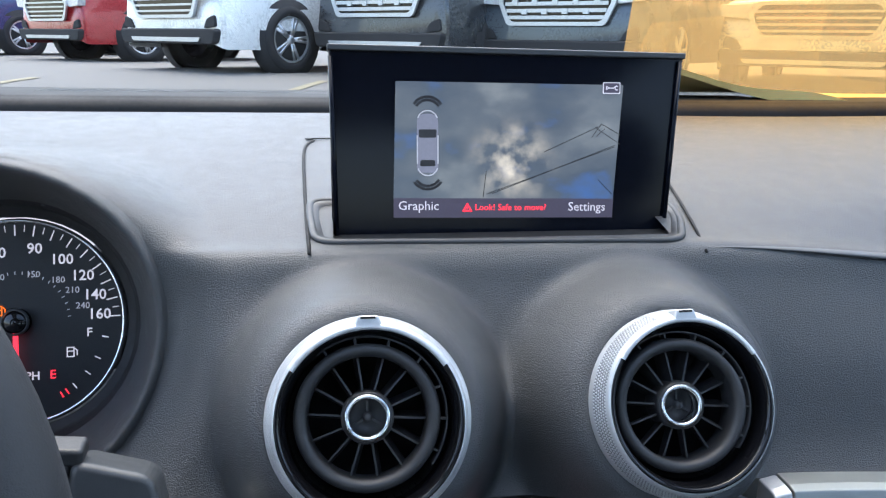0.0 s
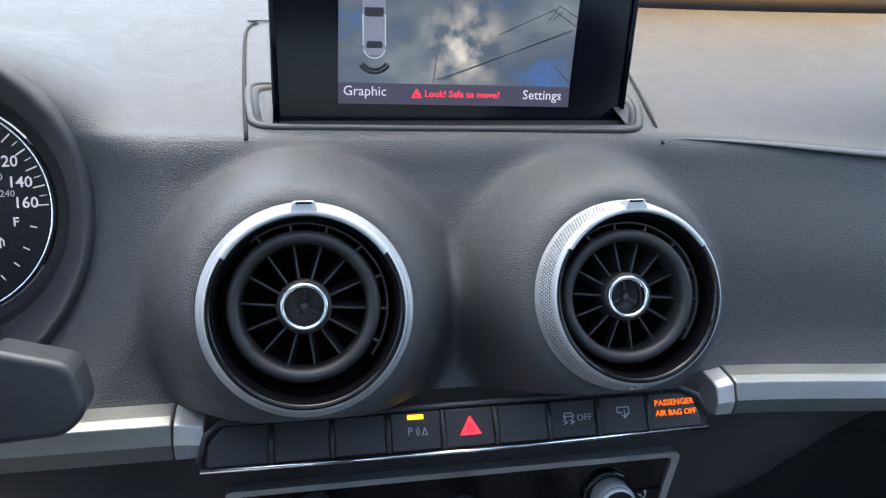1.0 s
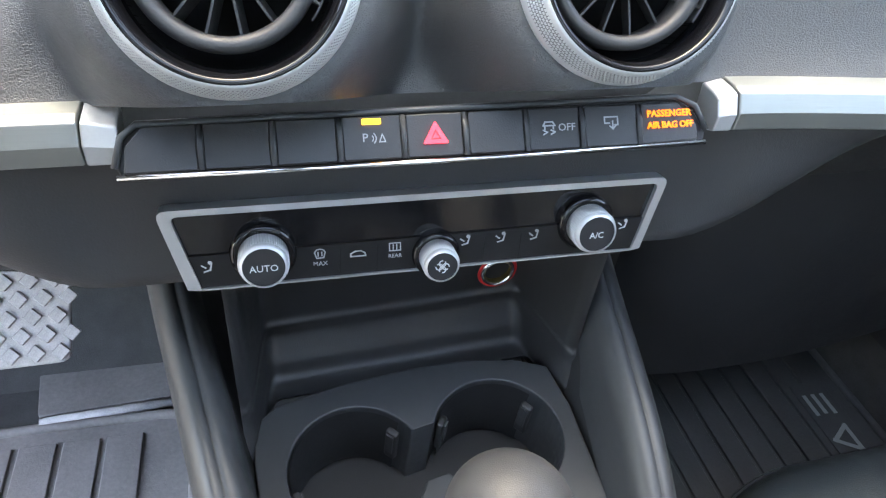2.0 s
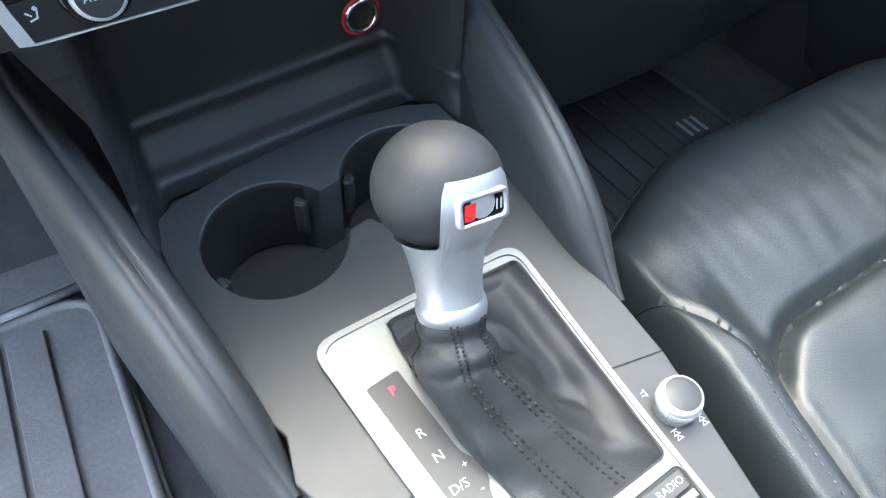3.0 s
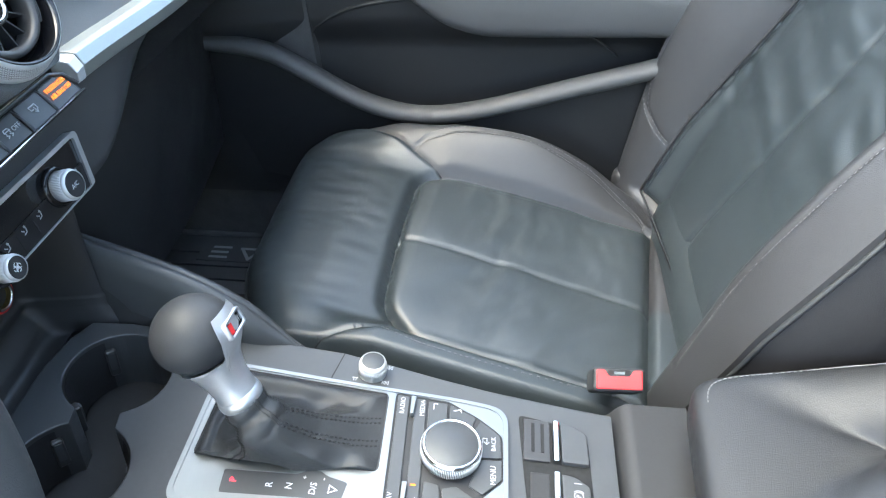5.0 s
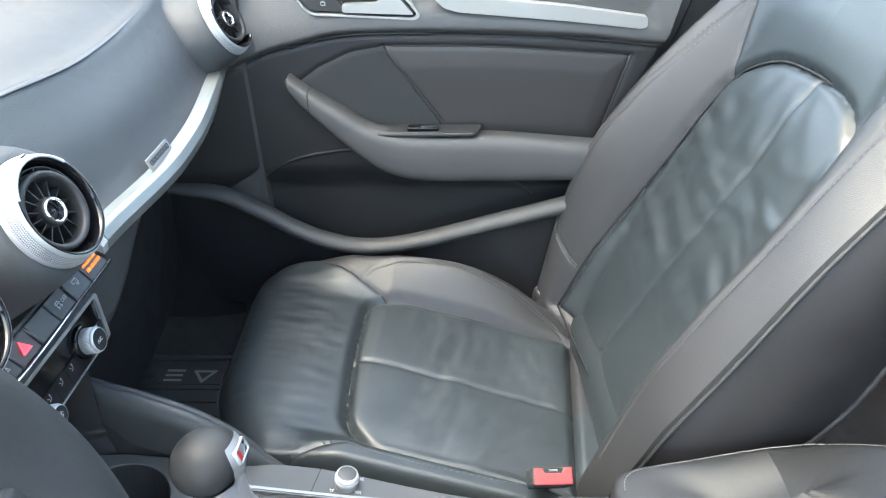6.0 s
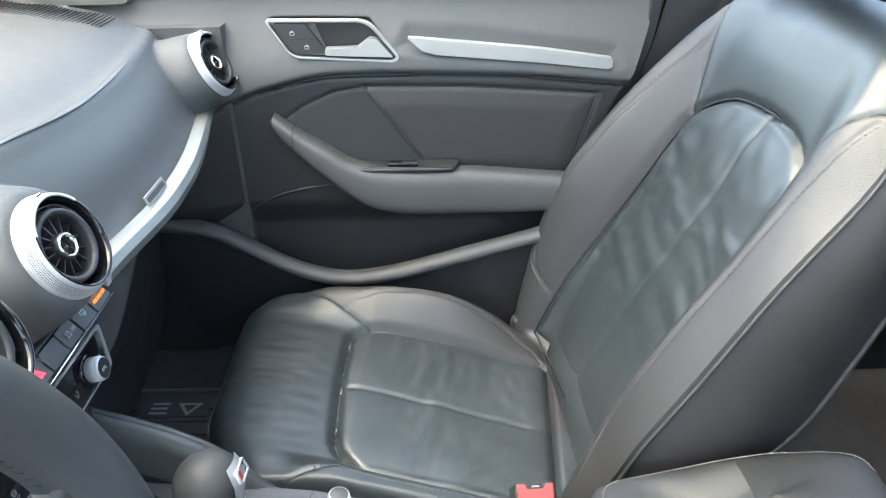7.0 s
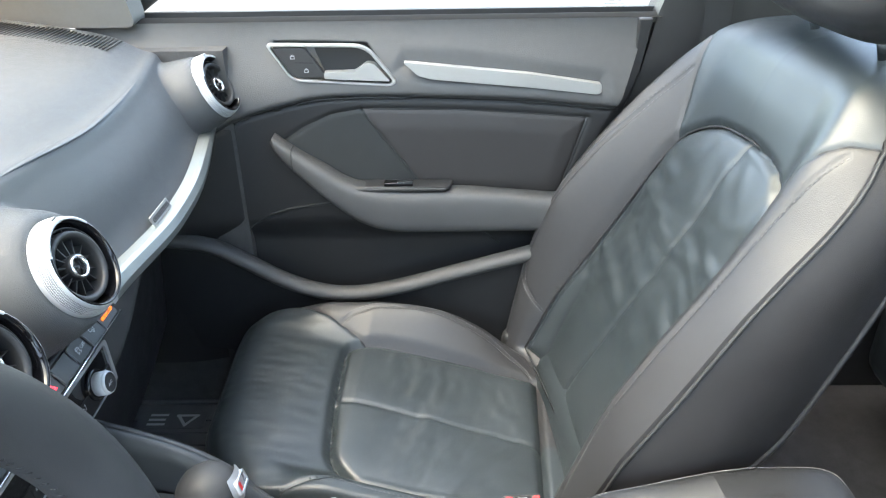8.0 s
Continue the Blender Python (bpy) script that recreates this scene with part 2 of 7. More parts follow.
# ---- materials ----
GLOW = 0.22  # lamps and the screen against daylight
def material(name, colour, rough=0.5, metal=0.0, vary=0.15, scale=30.0, grain=0.0, grain_scale=600.0, kind="noise", coat=0.0, rough_vary=0.1, emit=None, power=0.0, fine=0.0, spec=0.5):
    """A surface with variation of colour and gloss at two scales and a fine relief, at true size."""
    mat = bpy.data.materials.new(name)
    mat.use_nodes = True
    nt = mat.node_tree
    p = nt.nodes["Principled BSDF"]
    p.inputs["Metallic"].default_value = metal
    p.inputs["Coat Weight"].default_value = coat
    p.inputs["Specular IOR Level"].default_value = spec
    co = nt.nodes.new("ShaderNodeTexCoord")
    big = nt.nodes.new("ShaderNodeTexNoise")
    big.inputs["Scale"].default_value, big.inputs["Detail"].default_value = scale, 4.0
    nt.links.new(co.outputs["Object"], big.inputs["Vector"])
    small = nt.nodes.new("ShaderNodeTexNoise")
    small.inputs["Scale"].default_value, small.inputs["Detail"].default_value = scale * 14, 3.0
    nt.links.new(co.outputs["Object"], small.inputs["Vector"])
    mix = nt.nodes.new("ShaderNodeMath")
    mix.operation = "MULTIPLY_ADD"
    mix.inputs[1].default_value, mix.inputs[2].default_value = 0.45, 0.0
    nt.links.new(small.outputs["Fac"], mix.inputs[0])
    add = nt.nodes.new("ShaderNodeMath")
    add.operation = "MULTIPLY_ADD"
    add.inputs[1].default_value = 0.55
    nt.links.new(big.outputs["Fac"], add.inputs[0])
    nt.links.new(mix.outputs[0], add.inputs[2])
    ramp = nt.nodes.new("ShaderNodeValToRGB")
    ramp.color_ramp.elements[0].position, ramp.color_ramp.elements[1].position = 0.3, 0.7
    for e, f in zip(ramp.color_ramp.elements, (1 - vary, 1 + vary)):
        e.color = (*[min(1.0, c * f) for c in colour], 1)
    nt.links.new(add.outputs[0], ramp.inputs["Fac"])
    nt.links.new(ramp.outputs["Color"], p.inputs["Base Color"])
    rr = nt.nodes.new("ShaderNodeMapRange")
    rr.inputs["From Min"].default_value, rr.inputs["From Max"].default_value = 0.3, 0.7
    rr.inputs["To Min"].default_value, rr.inputs["To Max"].default_value = max(0.02, rough - rough_vary), min(1.0, rough + rough_vary)
    nt.links.new(add.outputs[0], rr.inputs["Value"])
    nt.links.new(rr.outputs[0], p.inputs["Roughness"])
    if grain:
        if kind == "pebble":
            tex = nt.nodes.new("ShaderNodeTexVoronoi")
            tex.feature = "DISTANCE_TO_EDGE"
            tex.inputs["Scale"].default_value = grain_scale
            warp = nt.nodes.new("ShaderNodeTexNoise")
            warp.inputs["Scale"].default_value = grain_scale * 0.7
            nt.links.new(co.outputs["Object"], warp.inputs["Vector"])
            squeeze = nt.nodes.new("ShaderNodeVectorMath")
            squeeze.operation = "MULTIPLY"
            squeeze.inputs[1].default_value = (0.65, 1.0, 1.0)
            nt.links.new(co.outputs["Object"], squeeze.inputs[0])
            ww = nt.nodes.new("ShaderNodeVectorMath")
            ww.operation = "MULTIPLY_ADD"
            ww.inputs[1].default_value = (1.6 / grain_scale,) * 3
            nt.links.new(warp.outputs["Color"], ww.inputs[0])
            nt.links.new(squeeze.outputs[0], ww.inputs[2])
            nt.links.new(ww.outputs[0], tex.inputs["Vector"])
            crease = nt.nodes.new("ShaderNodeMapRange")
            crease.inputs["From Max"].default_value = 0.22
            crease.interpolation_type = "SMOOTHSTEP"
            nt.links.new(tex.outputs["Distance"], crease.inputs["Value"])
            src, sign = crease.outputs[0], 1
        elif kind == "brushed":
            mp = nt.nodes.new("ShaderNodeMapping")
            mp.inputs["Scale"].default_value = (8, 900, 900)
            nt.links.new(co.outputs["Object"], mp.inputs["Vector"])
            tex = nt.nodes.new("ShaderNodeTexNoise")
            tex.inputs["Scale"].default_value = 1.0
            nt.links.new(mp.outputs[0], tex.inputs["Vector"])
            src, sign = tex.outputs["Fac"], 1
        else:
            tex = nt.nodes.new("ShaderNodeTexNoise")
            tex.inputs["Scale"].default_value, tex.inputs["Detail"].default_value = grain_scale, 3.0
            nt.links.new(co.outputs["Object"], tex.inputs["Vector"])
            src, sign = tex.outputs["Fac"], 1
        bump = nt.nodes.new("ShaderNodeBump")
        bump.inputs["Strength"].default_value, bump.inputs["Distance"].default_value = grain, 0.0006
        bump.invert = sign < 0
        nt.links.new(src, bump.inputs["Height"])
        nt.links.new(bump.outputs[0], p.inputs["Normal"])
    if emit:
        p.inputs["Emission Color"].default_value = (*emit, 1)
        p.inputs["Emission Strength"].default_value = power * GLOW
    return mat


PAD = material("grained_dash_pad", (0.047, 0.049, 0.051), 0.46, vary=0.1, scale=6, grain=0.5, grain_scale=820, kind="pebble", spec=0.7)
PAD_SMOOTH = material("smooth_dark_trim", (0.042, 0.043, 0.045), 0.5, vary=0.12, scale=10, grain=0.25, grain_scale=900)
# lighter than the pad: the fold's highlight is put into this colour
CREST_SHEEN = material("dash_fold_sheen", (0.058, 0.060, 0.062), 0.42, vary=0.1, scale=12, grain=0.2, grain_scale=900, spec=0.6)
PLASTIC = material("black_plastic", (0.026, 0.026, 0.027), 0.45, vary=0.15, scale=25, grain=0.2, grain_scale=1200)
SOFT_BLACK = material("soft_black_plastic", (0.012, 0.012, 0.013), 0.6, vary=0.2, scale=25, grain=0.2, grain_scale=1200)
# near-black for joints and deep places; shade there is put into the colour
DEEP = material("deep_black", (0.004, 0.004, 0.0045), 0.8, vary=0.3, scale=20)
KEY_BLACK = material("satin_black_keys", (0.007, 0.007, 0.008), 0.38, vary=0.2, scale=25, grain=0.1, grain_scale=1200, spec=0.35)
GLOSS = material("gloss_black", (0.006, 0.006, 0.007), 0.08, vary=0.2, scale=20, rough_vary=0.03, spec=0.4)
SCREEN_GLASS = material("black_screen_glass", (0.004, 0.005, 0.009), 0.12, vary=0.2, scale=10, rough_vary=0.03, spec=0.12)
CONSOLE = material("console_satin_plastic", (0.042, 0.044, 0.046), 0.42, vary=0.1, scale=14, grain=0.15, grain_scale=1500)
ALU = material("satin_aluminium", (0.245, 0.257, 0.263), 0.45, 1.0, vary=0.05, scale=20, grain=0.12, kind="brushed")
ALU_TRIM = material("brushed_trim_strip", (0.31, 0.328, 0.316), 0.42, 0.85, vary=0.05, scale=12, grain=0.15, kind="brushed")
DOOR_SILVER = material("satin_door_trim", (0.38, 0.38, 0.37), 0.46, 0.7, vary=0.04, scale=16, grain=0.1, kind="brushed")
NECK_METAL = material("polished_silver_neck", (0.55, 0.56, 0.58), 0.38, 0.8, vary=0.05, scale=40, rough_vary=0.03)
CHROME = material("chrome", (0.8, 0.81, 0.82), 0.14, 1.0, vary=0.03, scale=30, rough_vary=0.05)
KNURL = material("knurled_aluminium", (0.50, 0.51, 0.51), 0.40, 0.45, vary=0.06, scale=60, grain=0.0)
# darker copy of the knurled aluminium: shade between the studs as colour
KNURL_SHADE = material("shaded_knurl_aluminium", (0.20, 0.203, 0.207), 0.45, 0.5, vary=0.08, scale=60)
CL_FRAME = material("satin_silver_frame", (0.50, 0.515, 0.53), 0.38, 0.85, vary=0.05, scale=20, grain=0.1, kind="brushed")
KNOB_SILVER = material("satin_silver_paint", (0.57, 0.58, 0.58), 0.40, 0.45, vary=0.05, scale=60)
LEATHER = material("seat_leather_centre", (0.0235, 0.0295, 0.0330), 0.355, vary=0.08, scale=9, grain=0.22, grain_scale=640, kind="pebble", rough_vary=0.06, spec=0.62)
LEATHER_SIDE = material("seat_leather_bolster", (0.0275, 0.0270, 0.0284), 0.375, vary=0.12, scale=9, grain=0.26, grain_scale=600, kind="pebble", rough_vary=0.06, spec=0.52)
# bolster leather made darker: the shade on the backrest sides as colour
FLANK_SHADE = material("seat_leather_shaded_flank", (0.022, 0.0212, 0.0222), 0.46, vary=0.16, scale=14, grain=0.26, grain_scale=600, kind="pebble", rough_vary=0.06, spec=0.4)
LEATHER_ARM = material("armrest_leather", (0.018, 0.0187, 0.0208), 0.46, vary=0.1, scale=9, grain=0.22, grain_scale=620, kind="pebble", spec=0.38)
BOOT = material("gaiter_leather", (0.026, 0.027, 0.028), 0.48, vary=0.2, scale=25, grain=0.3, grain_scale=900, kind="pebble")
THREAD = material("grey_thread", (0.15, 0.148, 0.15), 0.8, vary=0.2, scale=200)
THREAD_DARK = material("dark_thread", (0.012, 0.012, 0.012), 0.8, vary=0.2, scale=200)
KNOB = material("matte_leather_knob", (0.034, 0.035, 0.037), 0.5, vary=0.12, scale=30, grain=0.25, grain_scale=1400, spec=0.28)
DOOR_SKIN = material("door_skin", (0.057, 0.057, 0.0575), 0.46, vary=0.1, scale=7, grain=0.4, grain_scale=500, kind="pebble")
DOOR_INSERT = material("door_insert_leatherette", (0.025, 0.0225, 0.0222), 0.5, vary=0.12, scale=8, grain=0.3, grain_scale=600, kind="pebble")
MESH_GRILLE = material("speaker_mesh", (0.017, 0.020, 0.021), 0.6, vary=0.15, scale=20, grain=0.6, grain_scale=700, kind="pebble")
SEAL = material("matte_window_seal", (0.012, 0.012, 0.012), 0.9, vary=0.2, scale=20, spec=0.1)
RUBBER = material("rubber_mat", (0.075, 0.076, 0.078), 0.55, vary=0.25, scale=20, grain=0.4, grain_scale=500)
RUBBER_WORN = material("dusty_rubber_mat", (0.20, 0.185, 0.18), 0.7, vary=0.25, scale=14, grain=0.5, grain_scale=400)
CARPET = material("dark_carpet", (0.055, 0.054, 0.054), 0.95, vary=0.35, scale=40, grain=0.9, grain_scale=900)
PEDAL = material("worn_pedal_rubber", (0.42, 0.40, 0.40), 0.6, vary=0.3, scale=40, grain=0.4, grain_scale=700)
RED = material("red_plastic", (0.62, 0.020, 0.022), 0.4, vary=0.06, scale=60)
WHITE_MARK = material("printed_white", (0.55, 0.56, 0.57), 0.6, vary=0.1, scale=80)
GREY_MARK = material("printed_grey", (0.40, 0.405, 0.41), 0.6, vary=0.1, scale=80)
HEADLINER = material("light_grey_headliner", (0.6, 0.59, 0.57), 0.95, vary=0.06, scale=30, grain=0.4, grain_scale=800)
PILLAR = material("pillar_trim", (0.09, 0.088, 0.085), 0.6, vary=0.1, scale=12, grain=0.3, grain_scale=900)
LIT_ORANGE = material("lit_orange", (0.5, 0.12, 0.0), 0.5, emit=(1.0, 0.16, 0.003), power=0.85)
LIT_AMBER = material("lit_amber", (0.6, 0.25, 0.0), 0.5, emit=(1.0, 0.42, 0.02), power=2.0)
LIT_RED = material("lit_red", (0.6, 0.02, 0.03), 0.5, emit=(1.0, 0.03, 0.06), power=1.3)
LIT_WHITE = material("lit_white", (0.5, 0.48, 0.5), 0.5, emit=(0.80, 0.76, 0.85), power=0.42)
LIT_DIM = material("lit_dim_white", (0.35, 0.35, 0.37), 0.5, emit=(0.75, 0.75, 0.85), power=0.25)
SCREEN_BAR = material("screen_menu_bar", (0.02, 0.018, 0.03), 0.4, emit=(0.05, 0.045, 0.075), power=0.8)
SCREEN_DARK = material("screen_dark_line", (0.01, 0.01, 0.012), 0.4, emit=(0.02, 0.022, 0.03), power=0.5)
SCREEN_CAR = material("screen_car_grey", (0.1, 0.1, 0.13), 0.4, emit=(0.3, 0.32, 0.42), power=0.4)

# ---- dashboard ----
VENT_AXIS = Vector((0, -0.906, 0.4226))
VENTS = [Vector((-0.0870, 0.5474, 0.9117)), Vector((0.0702, 0.5560, 0.9066)), Vector((0.640, 0.588, 0.903))]
DIAL_AXIS = Vector((0, -0.951, 0.309))
DIALS = (Vector((-0.299, 0.715, 0.903)), Vector((-0.484, 0.715, 0.903)))
DIAL_SIZE = 0.955
DASH_LINE = bend([(1.36, 1.008, 0), (1.2, 1.016, 0), (1.06, 1.021, 0), (1.03, 1.019, 0), (1.017, 1.013, 0), (1.012, 0.999, 0), (1.0, 1.0065, 0), (0.97, 1.009, 0), (0.85, 0.999, 0),
                  (0.73, 0.979, 0), (0.67, 0.966, 0), (0.648, 0.961, 0), (0.637, 0.940, 0), (0.619, 0.902, 0), (0.605, 0.859, 0), (0.597, 0.842, 0), (0.5925, 0.836, 0)], 8)


def dash_back(x):
    """How far the dash curves away from the seats at x; it bows out before the passenger."""
    return 0.21 * max(0.0, abs(x) - 0.30) ** 2 - 0.016 * smooth(0.14, 0.32, x) * smooth(0.69, 0.36, x)


def dial_spread(p):
    a, b = DIALS
    d = p - a
    d = d - DIAL_AXIS * d.dot(DIAL_AXIS)
    along_x = max(-0.185, min(0.0, d.x))
    up = d.dot(Vector((0, 0.309, 0.951)))
    return math.hypot(d.x - along_x, up / (0.88 if up > 0 else 1.0)) / DIAL_SIZE


def rim_height(s):
    """How far the binnacle rim stands before the dials; the hood at the top reaches out further."""
    return 0.072 + 0.012 * smooth(0.0, 1.0, s)


def dash_point(x, k):
    y, z = DASH_LINE[k].x, DASH_LINE[k].y
    g = math.exp(-((y - 0.652) / 0.045) ** 2) * smooth(0.10, 0.34, x)
    p = Vector((x, y + dash_back(x) + 0.008 * g + 0.07 * smooth(0.650, 0.702, x) ** 1.5, z - 0.013 * g - 0.02 * smooth(0.66, 0.702, x)))
    if y < 0.75:
        for c in VENTS:
            d = p - c
            h = d.dot(VENT_AXIS)
            r = (d - VENT_AXIS * h).length
            if r < 0.0405:
                p += VENT_AXIS * (-0.05)
            elif r < (0.086 if c.x < 0.5 else 0.068):
                w = smooth(0.086 if c.x < 0.5 else 0.068, 0.0502, r)
                p += VENT_AXIS * ((-0.009 - h) * w)
    if y < 0.95:
        q = dial_spread(p)
        d = p - DIALS[0]
        up = d.dot(Vector((0, 0.309, 0.951)))
        w = smooth(0.150, 0.106, q)
        p += DIAL_AXIS * ((rim_height(up / max(q, 0.02)) * DIAL_SIZE - 0.0035 - 0.06 * smooth(0.104, 0.094, q) - d.dot(DIAL_AXIS)) * w)
    return p


dashboard = thing("dashboard", Matrix(), "dark grey soft-touch dashboard with fine leather grain under the windscreen", "dashboard")
dash_x = steps(-0.74, -0.2, 150) + steps(-0.195, 0.2, 110) + steps(0.208, 0.52, 36) + steps(0.525, 0.702, 42)


POCKET = rounded([(-0.112, 0.662), (0.109, 0.654), (0.124, 0.69), (0.124, 0.715), (-0.116, 0.72), (-0.116, 0.70)], 0.012, 6)


def dash_region(x, k):
    p = DASH_LINE[int(k)]
    if -0.103 < x < 0.107 and 0.668 < p.x < 0.712:
        return None
    if p.x < 0.95 and x < -0.2 and dial_spread(dash_point(x, int(k))) < 0.094:
        return None
    if p.x > 1.010:
        return "demister_shelf"
    if p.x > 0.6485:
        return "top_pad"
    return "face_pad"


dash_parts = patches(lambda x, k: dash_point(x, int(k)), dash_x, list(range(len(DASH_LINE))), dash_region)
part("top_pad", dash_parts["top_pad"], PAD, dashboard)
part("face_pad", dash_parts["face_pad"], PAD, dashboard)
# shelf coloured near-black for the shade under the yellow flap
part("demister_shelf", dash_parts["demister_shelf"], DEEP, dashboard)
# solid near-black block; the shade of the well is its colour
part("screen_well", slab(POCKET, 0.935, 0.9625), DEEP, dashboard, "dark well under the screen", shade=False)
# lid seam round the screen
lid_line = [(-0.115, 0.648), (-0.118, 0.70), (-0.122, 0.80), (-0.121, 0.835), (-0.115, 0.850), (-0.101, 0.857), (0.120, 0.858), (0.149, 0.845), (0.149, 0.80), (0.121, 0.645)]


def pad_height(y):
    for p, q in zip(DASH_LINE[20:], DASH_LINE[21:]):
        if q.x <= y <= p.x:
            return lerp(p.y, q.y, (y - p.x) / min(-1e-6, q.x - p.x))
    return DASH_LINE[-1].y


part("lid_seam", tube([(x, y, pad_height(y) + 0.0010) for x, y in [tuple(v)[:2] for v in bend([(a, b, 0) for a, b in lid_line], 5)]], 0.0011, 6, 0.5), DEEP, dashboard)

# demister slots behind the pad, and a slotted outlet at the end of the dash
bm = bmesh.new()
for k in range(280):
    add_box(bm, (-0.42 + k * 0.0030, 1.115, 1.0185), (0.0013, 0.07, 0.002))
part("demister_grille", bm, SOFT_BLACK, dashboard)
bm = bmesh.new()
for k in range(30):
    add_box(bm, (0.605 + 0.004 * math.sin(k * 0.5), 0.72 + k * 0.006, pad_height(0.70 + k * 0.006) + 0.0012), (0.07 - 0.0009 * abs(k - 15), 0.0018, 0.002))
part("side_grille", bm, SOFT_BLACK, dashboard)

# aluminium strips, each with a chrome end next to the switch row
STRIP = [(0.020, 0.0), (0.019, -0.006), (0.010, -0.0105), (0.0, -0.009), (-0.003, -0.002), (-0.003, 0.012), (0.02, 0.012)]


def strip_sheet(x0, x1, n, zc=0.8145, grow=1.0, taper=0.0):
    bm = bmesh.new()
    rows = []
    for x in steps(x0, x1, n):
        th = 1.0 - 0.55 * smooth(0.45, 0.70, abs(x))
        out = smooth(0.66, 0.36, abs(x))
        y0 = 0.589 + dash_back(x) - 0.0085 * out
        rise = 0.012 * smooth(0.2, 0.68, abs(x)) + 0.0045 * out
        th *= 1 - taper * smooth(0.1530, 0.1390, abs(x))
        rows.append([bm.verts.new((x + 0.16 * a * taper * math.copysign(1, -x), y0 + b * grow, zc + rise + a * th)) for a, b in STRIP])
    for p, q in zip(rows, rows[1:]):
        for j in range(len(STRIP)):
            j2 = (j + 1) % len(STRIP)
            bm.faces.new((p[j], q[j], q[j2], p[j2]))
    bm.faces.new(rows[0])
    bm.faces.new(rows[-1][::-1])
    return bm


crisp(part("trim_strip", strip_sheet(0.1515, 0.685, 40), ALU_TRIM, dashboard, "brushed aluminium trim strip", shade=False), 0.001)
crisp(part("trim_strip", strip_sheet(-0.70, -0.1542, 40), ALU_TRIM, dashboard, "brushed aluminium trim strip", shade=False), 0.001)
for a, b in ((0.1405, 0.1512), (-0.1539, -0.1395)):
    crisp(part("strip_end", strip_sheet(a, b, 5, 0.814, 0.96, 0.12), KNURL, dashboard, "polished silver strip end", shade=False), 0.0012)

# lower panel with the protruding centre stack
def lower_point(x, f):
    ax = abs(x + 0.006)
    low = lerp(0.730, 0.797, smooth(0.158, 0.29, ax))
    back = dash_back(x) + 0.010 * smooth(0.20, 0.32, ax)
    if f <= 1:
        y = lerp(0.591, 0.597 + 0.007 * smooth(0.16, 0.3, ax), f) + back + lerp(0.004, -0.006, smooth(0.150, 0.20, ax)) * math.sin(math.pi * f) ** 0.6
        return Vector((x, y, lerp(0.8145, low, f)))
    g = f - 1
    return Vector((x, 0.597 + 0.007 * smooth(0.16, 0.3, ax) + back + 0.006 + g * 0.16, low - 0.005 - 0.01 * g))


part("lower_panel", sheet(lower_point, steps(-0.72, 0.70, 120), steps(0, 1, 10) + [1.02, 1.1, 1.4, 2.0]), PAD_SMOOTH, dashboard)

# glove box and knee panel
def panel_block(name, x0, x1, y0, y1, z0, z1, mat, r=0.012):
    return crisp(part(name, box(((x0 + x1) / 2, (y0 + y1) / 2, (z0 + z1) / 2), (x1 - x0, y1 - y0, z1 - z0)), mat, dashboard), r, 4)


part("glove_box", sheet(lambda x, f: Vector((x, 0.70 + 0.03 * f + dash_back(x) + 0.02 * smooth(0.24, 0.20, x), lerp(0.735, 0.46, f))), steps(0.205, 0.66, 24), steps(0, 1, 8)), PLASTIC, dashboard, "dark glove box lid")
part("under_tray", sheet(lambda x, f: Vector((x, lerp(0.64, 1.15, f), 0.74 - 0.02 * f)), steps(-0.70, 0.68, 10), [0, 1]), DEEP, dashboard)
panel_block("knee_panel", -0.70, -0.20, 0.69, 0.95, 0.66, 0.775, PAD_SMOOTH, 0.03)
crisp(part("glove_latch", box((0.285, 0.694, 0.715), (0.035, 0.012, 0.006)), CHROME, dashboard, "small chrome glove box latch"), 0.002)

# name badge, lettering shown as bars
badge = face_frame((0.300, 0.5745, 0.8470), (1, 0.0, 0), (0, -0.93, 0.36))
bd = thing("badge", badge, "small satin silver badge with raised lettering on the dash", "badge")
crisp(part("plate", slab(rect(0.058, 0.0125, 0.0015), 0, 0.0018), DOOR_SILVER, bd, shade=False), 0.0005)
for k in range(7):
    part("raised_bar", frame_slab(rect(0.0058, 0.0062, 0.0018, -0.022 + k * 0.0073), rect(0.003, 0.0034, 0.001, -0.022 + k * 0.0073), 0.0017, 0.0024), PLASTIC, bd, shade=False)

